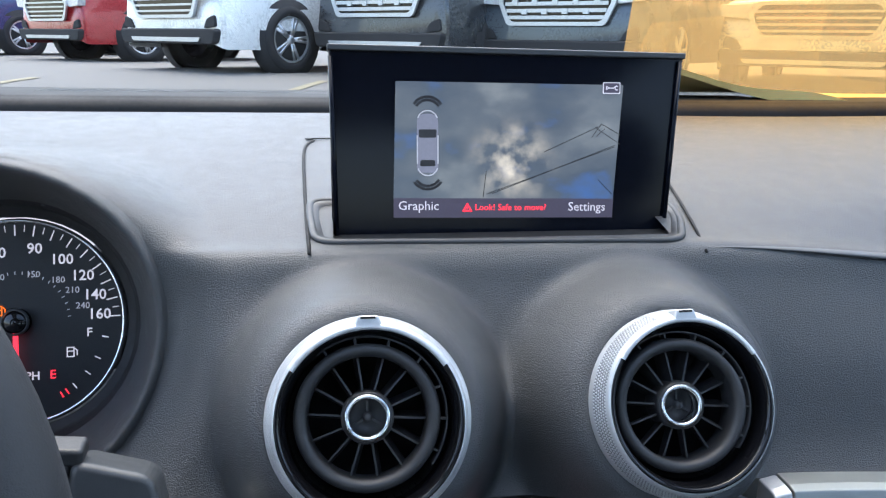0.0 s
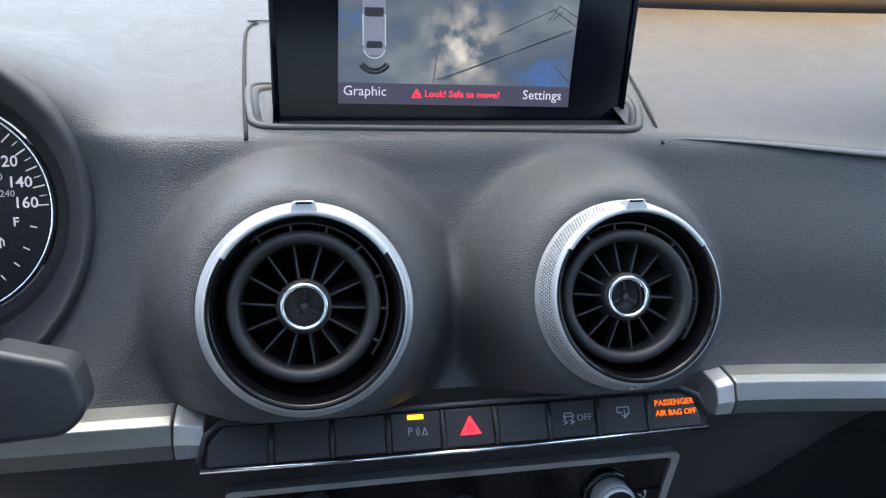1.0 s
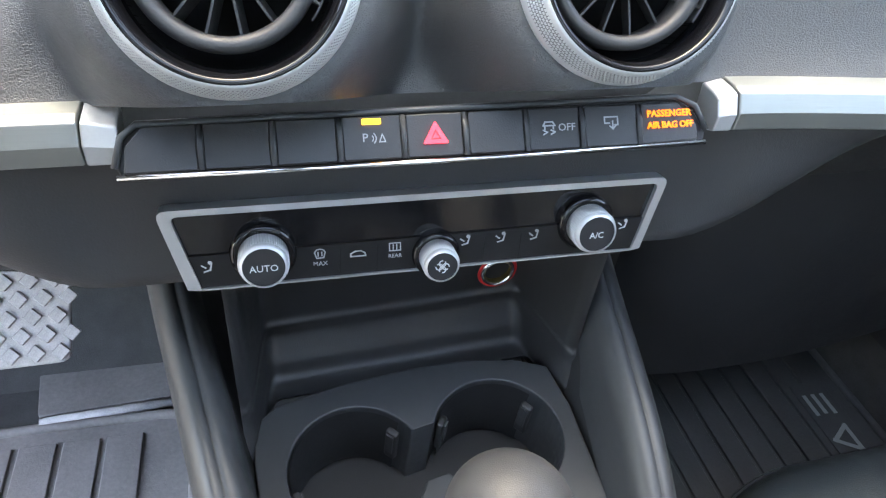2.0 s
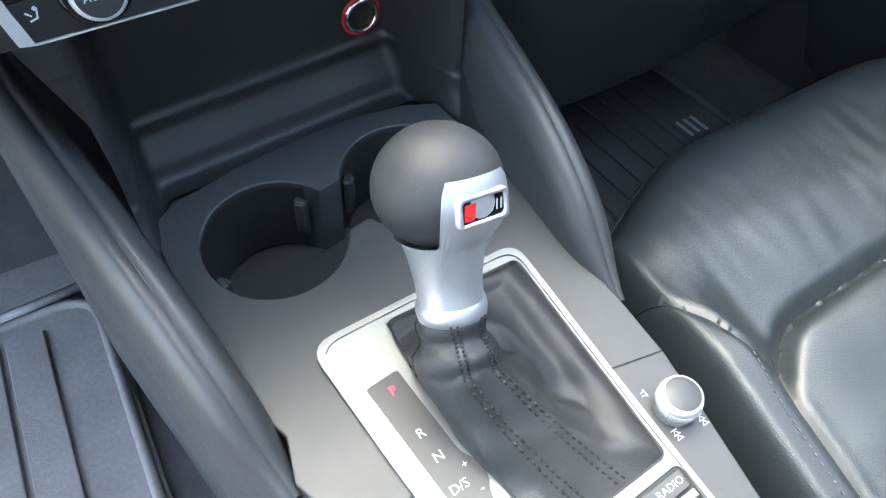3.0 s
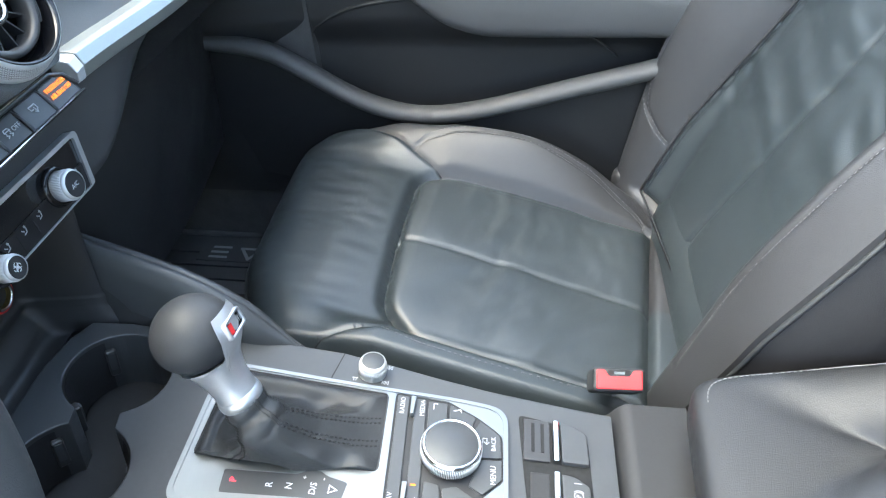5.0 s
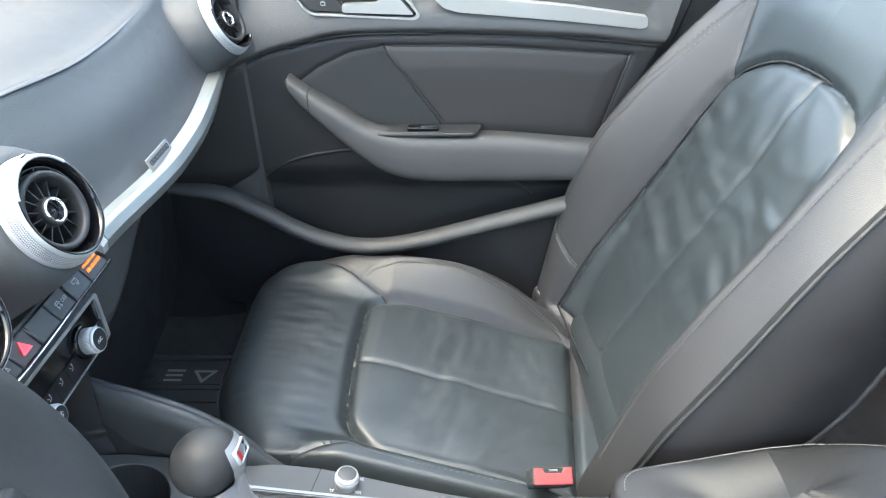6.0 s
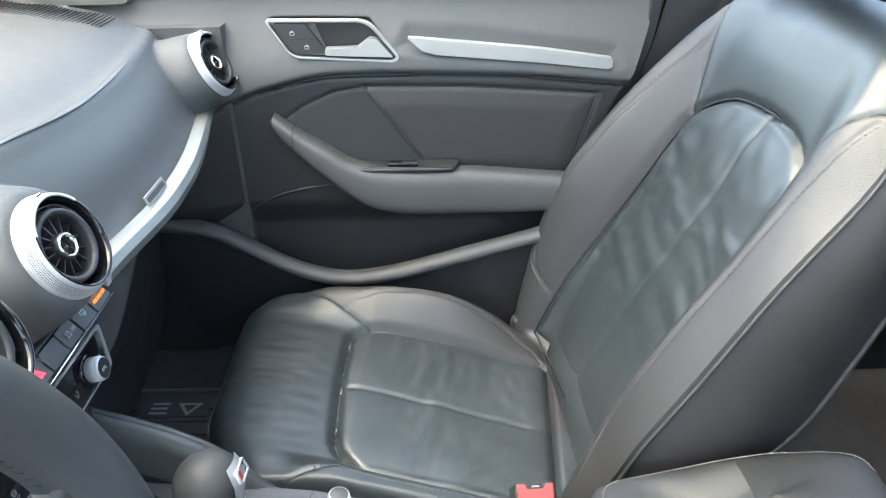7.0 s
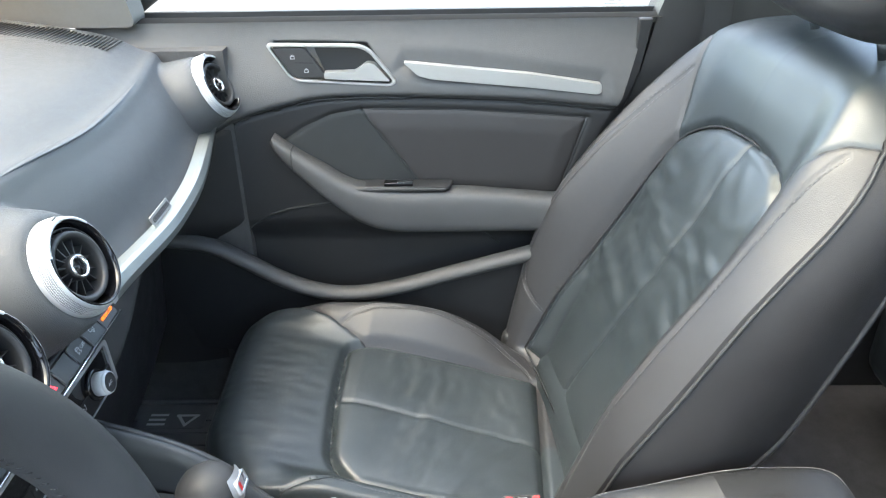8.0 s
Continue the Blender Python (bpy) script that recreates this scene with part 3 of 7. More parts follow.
# ---- air vents ----
def air_vent(c, axis_turn, label, shift, tip, size=1.0):
    """A round vent: steep knurled bezel, gloss ring, and a vaned inner ring that swivels."""
    m = face_frame(c, (1, 0, 0), VENT_AXIS) @ pose(0, 0, 0, 0, axis_turn, 0) @ Matrix.Diagonal((size, size, 1, 1))
    v = thing("air_vent", m, label, "air vent", "round dash vents")
    part("bezel", lathe([(0.0509, -0.024), (0.0509, -0.0070), (0.0504, -0.0055), (0.0499, -0.0045)], 120), KNURL, v, "aluminium bezel")
    part("bezel_lip", lathe([(0.0470, 0.0052), (0.0464, 0.0066), (0.0456, 0.0076), (0.0446, 0.0078)], 120), KNURL, v)
    part("knurl_bed", lathe([(0.0500, -0.0047), (0.0469, 0.0054)], 120), KNURL_SHADE, v, "aluminium bed darkened for the shade between the studs")
    bm = bmesh.new()
    for k in range(176):
        for j in range(6):
            f = (j + 0.5) / 6
            mm = Matrix.Rotation(2 * math.pi * (k + 0.5 * (j % 2)) / 176, 4, "Z") @ Matrix.Translation((lerp(0.0501, 0.0468, f), 0, lerp(-0.0046, 0.0054, f))) @ Matrix.Rotation(radians(74), 4, "Y")
            if abs((360 * (k + 0.5 * (j % 2)) / 176) - 90) > 17:
                add_stud(bm, 0.00066, 0.0006, mm)
    part("knurling", bm, KNURL, v, shade=False)
    # polished field and tab at the top
    part("polished_field", lathe([(0.0507, -0.0054), (0.0468, 0.0068), (0.0456, 0.0082)], 20, None, False, radians(72), radians(108)), KNOB_SILVER, v, "polished field")
    # added silver arc: the gloss ring's bright upper reflection as colour
    part("reflection_arc", lathe([(0.0470, 0.0058), (0.0456, 0.0086), (0.0432, 0.0091), (0.0429, 0.0080)], 60, None, False, radians(34), radians(146)), KNOB_SILVER, v, "silver arc standing for the reflection on the gloss ring")
    tab = crisp(part("tab", slab([(-0.0074, 0.0434), (0.0074, 0.0434), (0.0050, 0.0498), (-0.0050, 0.0498)], -0.004, 0.0088), KNOB_SILVER, v, "silver tab", shade=False), 0.0012)
    part("tab_slit", box((0, 0.0486, 0.0088), (0.0072, 0.0011, 0.0010)), DEEP, tab, shade=False)
    part("gloss_ring", lathe([(0.0392, -0.016), (0.0398, -0.004), (0.0410, 0.0030), (0.0425, 0.0072), (0.0437, 0.0082), (0.0449, 0.0079), (0.0455, 0.0070)], 120), GLOSS, v, "gloss black ring")
    # the throat's inner shade is put into its near-black colour
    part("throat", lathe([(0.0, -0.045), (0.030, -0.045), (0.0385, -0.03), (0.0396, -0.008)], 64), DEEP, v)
    tilt = Matrix.Translation((shift[0], shift[1], 0.0)) @ Matrix.Rotation(radians(tip[0]), 4, "X") @ Matrix.Rotation(radians(tip[1]), 4, "Y")
    part("swivel_ring", lathe([(0.0288, -0.012), (0.0288, 0.0010), (0.0296, 0.0034), (0.0322, 0.0046), (0.0345, 0.0036), (0.0354, 0.0008), (0.0354, -0.012)], 84), PLASTIC, v, "", True, tilt)
    for a in (122, 98, 72, 45, 20, -4, -28):
        crisp(part("rim_fin", box((0.0369, 0, -0.0030), (0.0040, 0.0013, 0.006), Matrix.Rotation(radians(a), 4, "Z")), PLASTIC, v, "", False, tilt), 0.0003, 1)
    part("rim_band", lathe([(0.0380, -0.006), (0.0382, 0.0004), (0.0391, 0.0004), (0.0391, -0.006)], 48, tilt, False, radians(-38), radians(128)), PLASTIC, v)
    for k in range(14):
        a = radians(k * 25.7 - 4)
        bm = bmesh.new()
        mm = tilt @ Matrix.Rotation(a, 4, "Z")
        w = 0.0005
        p = [(0.0118, -w, -0.0020), (0.0290, -w * 1.6, -0.0042), (0.0290, -w * 1.6 + 0.002, -0.016), (0.0118, -w + 0.002, -0.015)]
        q = [(x, y + 2 * w, z) for x, y, z in p]
        vs = [bm.verts.new(mm @ Vector(t)) for t in p + q]
        for f in ((0, 1, 2, 3), (7, 6, 5, 4), (0, 4, 5, 1), (1, 5, 6, 2), (2, 6, 7, 3), (3, 7, 4, 0)):
            bm.faces.new([vs[i] for i in f])
        part("vane", bm, PLASTIC, v, shade=False)
    part("hub_collar", lathe([(0.0114, 0.0030), (0.0124, 0.0026), (0.0128, 0.0005), (0.0128, -0.016)], 48, tilt), PLASTIC, v)
    part("hub_ring", lathe([(0.0086, -0.003), (0.0088, 0.0030), (0.0097, 0.0042), (0.0109, 0.0038), (0.0115, 0.0022)], 56, tilt), CHROME, v, "satin chrome hub ring")
    part("hub_cone", lathe([(0.0, 0.0016), (0.0014, 0.0012), (0.0022, -0.0004), (0.0026, -0.004), (0.0087, -0.0045)], 40, tilt), PLASTIC, v)
    for a in (90, 210, 330):
        part("hub_rib", box((0.0052, 0, -0.0035), (0.0050, 0.0012, 0.002), Matrix.Rotation(radians(a), 4, "Z")), PLASTIC, v, "", False, tilt)
    return v


air_vent(VENTS[0], 0, "round dash air vent with knurled silver bezel and black vanes", (-0.0012, 0.0015), (2, -2), 0.942)
air_vent(VENTS[1], 0, "round dash air vent with knurled silver bezel, swivelled aside", (-0.0040, -0.0005), (3, -5), 0.932)
air_vent(VENTS[2], -6, "round air vent with silver bezel at the end of the dash", (0, 0), (0, -4))

# added ridge on the fold between dash top and face, lighter as its sheen
part("fold_sheen", tube([(x, 0.6495 + dash_back(x) + 0.008 * smooth(0.10, 0.34, x), 0.9612 - 0.0128 * smooth(0.10, 0.34, x)) for x in steps(0.120, 0.575, 30)], lambda f: 0.0058 * smooth(-0.1, 0.3, f) * (1 - 0.85 * smooth(0.35, 1.0, f)), 14, 0.34), CREST_SHEEN, dashboard, "added lighter ridge giving the sheen along the dash fold")

# ---- pop-up screen ----
screen_m = face_frame((0.0060, 0.690, 0.9715), (1, 0, 0), (0, -0.990, 0.139)) @ Matrix.Diagonal((0.970, 0.970, 0.970, 1))
scr = thing("display_screen", screen_m, "thin gloss black pop-up display showing a camera view", "screen")
crisp(part("housing", slab([(-0.1115, -0.030), (0.1110, -0.030), (0.120, 0.104), (-0.1115, 0.106)], -0.011, -0.0006), SCREEN_GLASS, scr, shade=False), 0.0015)
part("front_glass", slab([(-0.1035, -0.03), (0.1035, -0.03), (0.1105, 0.100), (-0.104, 0.102)], -0.0006, 0.0), SCREEN_GLASS, scr, "black glass front", shade=False)
crisp(part("top_cap", slab([(-0.1125, 0.1045), (0.1205, 0.1025), (0.1205, 0.1065), (-0.1125, 0.1085)], -0.0125, 0.002), CONSOLE, scr, "satin grey top edge", shade=False), 0.001)
for x0, x1 in ((-0.1085, -0.1105), (0.1085, 0.1165)):
    part("side_rib", tube([(x0, -0.02, 0.0012), (x1, 0.101, 0.0012)], 0.0016, 8), SCREEN_GLASS, scr)

# camera picture: overcast sky
def sky_picture():
    mat = bpy.data.materials.new("camera_sky_picture")
    mat.use_nodes = True
    nt = mat.node_tree
    p = nt.nodes["Principled BSDF"]
    p.inputs["Base Color"].default_value = (0.02, 0.02, 0.025, 1)
    p.inputs["Roughness"].default_value = 0.3
    co = nt.nodes.new("ShaderNodeTexCoord")
    mp = nt.nodes.new("ShaderNodeMapping")
    mp.inputs["Scale"].default_value = (13, 19, 1)
    mp.inputs["Location"].default_value = (0.4, 1.3, 0.0)
    nt.links.new(co.outputs["Object"], mp.inputs["Vector"])
    cloud = nt.nodes.new("ShaderNodeTexNoise")
    cloud.inputs["Scale"].default_value, cloud.inputs["Detail"].default_value, cloud.inputs["Roughness"].default_value = 1.0, 7.0, 0.58
    nt.links.new(mp.outputs[0], cloud.inputs["Vector"])
    ramp = nt.nodes.new("ShaderNodeValToRGB")
    cr = ramp.color_ramp
    cr.elements[0].position, cr.elements[0].color = 0.33, (0.055, 0.15, 0.42, 1)
    cr.elements[1].position, cr.elements[1].color = 0.43, (0.075, 0.105, 0.15, 1)
    for pos, c in ((0.52, (0.12, 0.15, 0.19)), (0.6, (0.20, 0.235, 0.27)), (0.72, (0.36, 0.39, 0.42))):
        e = cr.elements.new(pos)
        e.color = (*c, 1)
    nt.links.new(cloud.outputs["Fac"], ramp.inputs["Fac"])
    # the bright break in the clouds
    sep = nt.nodes.new("ShaderNodeVectorMath")
    sep.operation = "DISTANCE"
    sep.inputs[1].default_value = (0.004, 0.036, 0.0)
    nt.links.new(co.outputs["Object"], sep.inputs[0])
    glow = nt.nodes.new("ShaderNodeMapRange")
    glow.inputs["From Min"].default_value, glow.inputs["From Max"].default_value = 0.0, 0.036
    glow.inputs["To Min"].default_value, glow.inputs["To Max"].default_value = 1.0, 0.0
    glow.interpolation_type = "SMOOTHSTEP"
    nt.links.new(sep.outputs["Value"], glow.inputs["Value"])
    puff = nt.nodes.new("ShaderNodeTexNoise")
    puff.inputs["Scale"].default_value, puff.inputs["Detail"].default_value = 50.0, 5.0
    nt.links.new(co.outputs["Object"], puff.inputs["Vector"])
    pw = nt.nodes.new("ShaderNodeMapRange")
    pw.inputs["From Min"].default_value, pw.inputs["From Max"].default_value = 0.42, 0.62
    nt.links.new(puff.outputs["Fac"], pw.inputs["Value"])
    mul = nt.nodes.new("ShaderNodeMath")
    mul.operation = "MULTIPLY"
    nt.links.new(glow.outputs[0], mul.inputs[0])
    nt.links.new(pw.outputs[0], mul.inputs[1])
    mix = nt.nodes.new("ShaderNodeMix")
    mix.data_type = "RGBA"
    mix.inputs["B"].default_value = (0.95, 0.88, 0.75, 1)
    nt.links.new(mul.outputs[0], mix.inputs["Factor"])
    nt.links.new(ramp.outputs["Color"], mix.inputs["A"])
    nt.links.new(mix.outputs["Result"], p.inputs["Emission Color"])
    p.inputs["Emission Strength"].default_value = GLOW * 0.72
    return mat


PIC = [(-0.0725, 0.0135), (0.0735, 0.0115), (0.0785, 0.0855), (-0.0705, 0.0865)]
part("camera_picture", slab(PIC, 0.0, 0.0003), sky_picture(), scr, "camera picture of a cloudy sky", shade=False)
part("menu_bar", slab([(-0.0725, 0.001), (0.0733, -0.001), (0.0737, 0.0115), (-0.0725, 0.0135)], 0.0, 0.0003), SCREEN_BAR, scr, shade=False)
Z1 = 0.0004
letters("Graphic", 0.0082, at(-0.0565, 0.0082, Z1, -0.8), LIT_WHITE, scr, "menu_word")
letters("Settings", 0.0082, at(0.0555, 0.0062, Z1, -0.8), LIT_WHITE, scr, "menu_word")
letters("Look! Safe to move?", 0.0058, at(0.004, 0.0065, Z1, -0.8), LIT_RED, scr, "warning_words")
strokes([[(-0.0026, -0.002), (0.0026, -0.002), (0, 0.0024), (-0.0026, -0.002)], [(0, -0.0004), (0, 0.0010)]], 0.0009, at(-0.0248, 0.0068, Z1), LIT_RED, scr, "warning_triangle")
# plan view of the car with its sensor arcs
car_m = at(-0.0505, 0.0475, Z1)
part("car_symbol", slab(rounded([(-0.0068, -0.018), (0.0068, -0.018), (0.0068, 0.019), (-0.0068, 0.019)], [0.003, 0.003, 0.006, 0.006]), 0, 0.0002), SCREEN_CAR, scr, shade=False, m=car_m)
part("car_symbol_glass", slab(rounded([(-0.0055, 0.004), (0.0055, 0.004), (0.0058, 0.0092), (-0.0058, 0.0092)], 0.0012), 0.0002, 0.0003), SCREEN_DARK, scr, shade=False, m=car_m)
part("car_symbol_glass", slab(rounded([(-0.005, -0.014), (0.005, -0.014), (0.0046, -0.010), (-0.0046, -0.010)], 0.0012), 0.0002, 0.0003), SCREEN_DARK, scr, shade=False, m=car_m)
strokes([[(-0.0066, -0.012), (-0.0066, 0.005)], [(0.0066, -0.012), (0.0066, 0.005)], arc(0, 0.0145, 0.0064, 20, 160), arc(0, -0.0135, 0.0064, 200, 340)], 0.0008, car_m @ at(0, 0, 0.0001), LIT_DIM, scr, "car_symbol_outline")
for cy, s in ((0.021, 1), (-0.02, -1)):
    for rad, a in ((0.0085, 52), (0.0105, 52)):
        strokes([arc(0, cy - 0.002 * s, rad, 90 * s - a, 90 * s + a)], 0.0016, car_m, SCREEN_DARK, scr, "sensor_arc")
part("corner_key", slab(rect(0.0118, 0.0074, 0.0008), 0, 0.0002), LIT_WHITE, scr, shade=False, m=at(0.0705, 0.0835, Z1))
part("corner_key_field", slab(rect(0.0106, 0.0062, 0.0006), 0.0002, 0.0004), SCREEN_BAR, scr, shade=False, m=at(0.0705, 0.0835, Z1))
strokes([[(-0.0036, -0.001), (-0.0036, 0.001), (-0.0016, 0), (-0.0036, -0.001)], [(-0.001, 0), (0.001, 0)], [(0.0012, 0.0), (0.0028, 0.0015)], arc(0.0034, 0, 0.0012, 70, 290, 6)], 0.0006, at(0.0705, 0.0835, Z1 + 0.0005), LIT_WHITE, scr, "corner_symbol")
strokes([[(-0.009, 0.0155), (0.0735, 0.0465)], [(-0.012, 0.0155), (0.0735, 0.0455)], [(0.026, 0.0425), (0.062, 0.0585)], [(0.060, 0.0582), (0.077, 0.0475)], [(0.064, 0.0605), (0.077, 0.0535)],
         [(0.058, 0.052), (0.064, 0.060)], [(0.061, 0.0525), (0.0665, 0.0572)], [(-0.0145, 0.0135), (-0.0125, 0.030)], [(0.063, 0.024), (0.0725, 0.0145)]], 0.00045, at(0, 0, 0.0003), SCREEN_DARK, scr, "overhead_wire")
# pocket that the screen rises from
part("screen_pocket", tube([(x, y, pad_height(y) + 0.0005) for x, y in POCKET], 0.0026, 8, 0.8, True), PAD_SMOOTH, dashboard, "raised rim of the screen pocket")
bm = bmesh.new()
rings = [[bm.verts.new((lerp(0.004, x, g), lerp(0.690, y, g2), pad_height(y) + h)) for x, y in POCKET] for g, g2, h in ((1.0, 1.0, 0.0012), (0.955, 0.80, 0.0008), (0.945, 0.74, -0.003), (0.945, 0.74, -0.035))]
for p, q in zip(rings, rings[1:]):
    for k in range(len(p)):
        bm.faces.new((p[k], p[(k + 1) % len(p)], q[(k + 1) % len(p)], q[k]))
bm.faces.new(rings[-1])
part("pocket_well", bm, PAD_SMOOTH, dashboard, "well of the screen pocket")

# ---- instrument cluster ----
cluster = thing("instrument_cluster", face_frame(DIALS[0], (1, 0, 0), DIAL_AXIS) @ Matrix.Diagonal((DIAL_SIZE, DIAL_SIZE, DIAL_SIZE, 1)), "round black speedometer dial with white figures in a hooded binnacle", "instrument cluster")


def stadium(q, n=40):
    out = []
    for k in range(n):
        a = 2 * math.pi * (k + 0.5) / n - math.pi / 2
        out.append((q * math.cos(a) + (0.0 if math.cos(a) > 0 else -0.194), q * math.sin(a) * (1 - 0.12 * smooth(0.074, 0.100, q) * max(0.0, math.sin(a)))))
    return out


def stadium_loft(rows):
    """Rings of (distance, share of the rim's height, extra height) round the dials."""
    bm = bmesh.new()
    rings = [[bm.verts.new((x, y, rim_height(y / q) * share + extra)) for x, y in stadium(q)] for q, share, extra in rows]
    for p, q in zip(rings, rings[1:]):
        for k in range(len(p)):
            j = (k + 1) % len(p)
            bm.faces.new((p[k], p[j], q[j], q[k]))
    return bm


part("binnacle_rim", stadium_loft([(0.1110, 1.0, -0.006), (0.1080, 1.0, -0.0016), (0.1055, 1.0, 0.0004), (0.1035, 0.985, 0.0), (0.1015, 0.92, 0.0), (0.096, 0.70, 0.0), (0.088, 0.44, 0.0), (0.081, 0.22, 0.0)]), PAD, cluster, "padded grained rim")
part("binnacle_well", stadium_loft([(0.0812, 0.225, 0.0), (0.0775, 0.12, 0.0), (0.0745, 0.03, 0.001), (0.0705, 0.0, 0.003), (0.0695, 0.0, -0.002)]), SOFT_BLACK, cluster)
for cx, first in ((0.0, True), (-0.194, False)):
    part("dial_face", lathe([(0.0, 0.0), (0.0675, 0.0)], 64, Matrix.Translation((cx, 0, 0))), SOFT_BLACK, cluster)
    part("dial_ring", lathe([(0.0655, 0.0), (0.0662, 0.003), (0.0675, 0.003), (0.0685, 0.0)], 96, Matrix.Translation((cx, 0, 0))), CHROME, cluster, "thin bright dial ring")
    part("needle_hub", lathe([(0.0, 0.007), (0.006, 0.007), (0.0085, 0.004), (0.0085, 0.0)], 32, Matrix.Translation((cx, 0, 0))), GLOSS, cluster)
    part("hub_ring", lathe([(0.0075, 0.0066), (0.0085, 0.0068), (0.009, 0.005)], 32, Matrix.Translation((cx, 0, 0))), PLASTIC, cluster)
part("needle", slab([(-0.0014, -0.007), (0.0014, -0.007), (0.0022, -0.03), (0.0005, -0.045), (-0.0005, -0.045)], 0.004, 0.0052), LIT_RED, cluster, "red needle", shade=False)
for text, x, y, s in (("80", -0.012, 0.0455, 0.0098), ("90", 0.0105, 0.048, 0.0098), ("100", 0.0275, 0.0405, 0.0098), ("120", 0.0405, 0.0295, 0.0098), ("140", 0.0482, 0.0165, 0.0098), ("160", 0.051, 0.0035, 0.0098),
                      ("120", -0.0125, 0.0295, 0.006), ("150", 0.0095, 0.031, 0.006), ("180", 0.025, 0.027, 0.006), ("210", 0.034, 0.02, 0.006), ("240", 0.0405, 0.0095, 0.006), ("F", 0.0445, -0.0085, 0.008), ("MPH", 0.006, -0.036, 0.0075)):
    letters(text, s, at(x, y, 0.0006), LIT_WHITE if s > 0.007 else LIT_DIM, cluster, "dial_figure", bold=0.0001 if s > 0.007 else 0.0)
letters("E", 0.008, at(0.0215, -0.0355, 0.0006), LIT_RED, cluster, "dial_figure")
for k in range(33):
    a = radians(2 + k * 5.6)
    long_one = k % 2 == 0
    r0 = 0.0575 if long_one else 0.060
    strokes([[(r0 * math.cos(a), r0 * math.sin(a)), (0.0638 * math.cos(a), 0.0638 * math.sin(a))]], 0.0008 if long_one else 0.0005, at(0, 0, 0.0006), LIT_WHITE, cluster, "dial_mark")
for k, a in enumerate((-12, -27, -39, -51, -57, -61)):
    a = radians(a)
    strokes([[(0.054 * math.cos(a), 0.054 * math.sin(a)), (0.0575 * math.cos(a), 0.0575 * math.sin(a))]], 0.0007, at(0, 0, 0.0006), LIT_WHITE if k < 4 else LIT_RED, cluster, "fuel_mark")
for k in range(13):
    a = radians(5 + k * 8)
    strokes([[(0.0315 * math.cos(a), 0.0315 * math.sin(a)), (0.033 * math.cos(a), 0.033 * math.sin(a))]], 0.0005, at(0, 0, 0.0006), LIT_DIM, cluster, "dial_mark")
for x, y, mat in ((0.0335, -0.021, LIT_WHITE), (-0.011, 0.0075, LIT_ORANGE)):
    strokes([[(-0.003, -0.003), (0.0012, -0.003), (0.0012, 0.003), (-0.003, 0.003), (-0.003, -0.003)], [(-0.003, 0.0006), (0.0012, 0.0006)], [(0.002, 0.0022), (0.0032, 0.001), (0.0032, -0.002)]], 0.0007, at(x, y, 0.0006), mat, cluster, "fuel_symbol")
# ---- switch row ----
row_m = face_frame((-0.0039, 0.5668, 0.8278), (1, 0, 0), (0, -0.80, 0.60)) @ Matrix.Diagonal((0.961, 0.961, 0.961, 1))
row = thing("switch_row", row_m, "row of black push switches in a chrome-edged frame", "switch panel")
W0, W1 = -0.1475, 0.1465
crisp(part("tray", slab(rounded([(W0 + 0.006, -0.012), (W1 - 0.004, -0.011), (W1 - 0.002, 0.0), (W1 - 0.017, 0.0135), (W0 + 0.012, 0.012), (W0 + 0.002, 0.0)], 0.004), -0.02, -0.0065), SOFT_BLACK, row, shade=False), 0.001)
part("lower_edge", tube([(W0 + 0.005, -0.0115, -0.002), (0.0, -0.0122, -0.001), (W1 - 0.006, -0.0105, -0.002)], 0.0013, 8), CHROME, row, "thin chrome edge")
part("upper_edge", tube([(W0 + 0.004, -0.007, -0.004), (W0 + 0.007, 0.006, -0.004), (W0 + 0.014, 0.0118, -0.004), (0.0, 0.0128, -0.004), (W1 - 0.02, 0.0138, -0.004), (W1 - 0.009, 0.0085, -0.004), (W1 - 0.004, -0.004, -0.004)], 0.0017, 8), CONSOLE, row)
EDGES = [-0.138, -0.107, -0.0755, -0.0455, -0.0155, 0.0145, 0.045, 0.074, 0.1045, 0.138]
for k in range(9):
    a, b = EDGES[k] + 0.0014, EDGES[k + 1] - 0.0014
    top = 0.0105
    pts = [(a, -0.0098), (b, -0.0098), (b, top), (a, top)]
    if k == 0:
        pts = [(a - 0.003, -0.0098), (b, -0.0098), (b, top), (a + 0.006, top), (a - 0.002, 0.002)]
    if k == 8:
        pts = [(a, -0.0098), (b, -0.0090), (b, -0.001), (b - 0.010, top), (a, top)]
    crisp(part("push_switch", slab(rounded(pts, 0.0012, 3), -0.0068, -0.002 + 0.0006 * (k % 2)), PLASTIC, row, shade=False), 0.0008)
for k in range(1, 9):
    part("divider", tube([(EDGES[k], -0.010, -0.0018), (EDGES[k], 0.002, -0.0008), (EDGES[k], 0.0105, -0.0036)], 0.0015, 8, 0.6), CONSOLE, row)
ZI = -0.0010
part("indicator_lamp", slab(rect(0.0088, 0.0026, 0.0004), ZI - 0.001, ZI + 0.0004), LIT_AMBER, row, "lit amber bar", shade=False, m=at(-0.0305, 0.0078))
letters("P", 0.0058, at(-0.0338, 0.0002, ZI), GREY_MARK, row, "symbol")
strokes([arc(-0.0315, 0, 0.0015, -50, 50, 5), arc(-0.0315, 0, 0.0028, -50, 50, 5), [(-0.0272, -0.0018), (-0.0258, 0.0018), (-0.0244, -0.0018), (-0.0272, -0.0018)]], 0.0005, at(0, 0, ZI), GREY_MARK, row, "symbol")
tri = [(-0.0062, -0.0044), (0.0062, -0.0044), (0, 0.0062)]
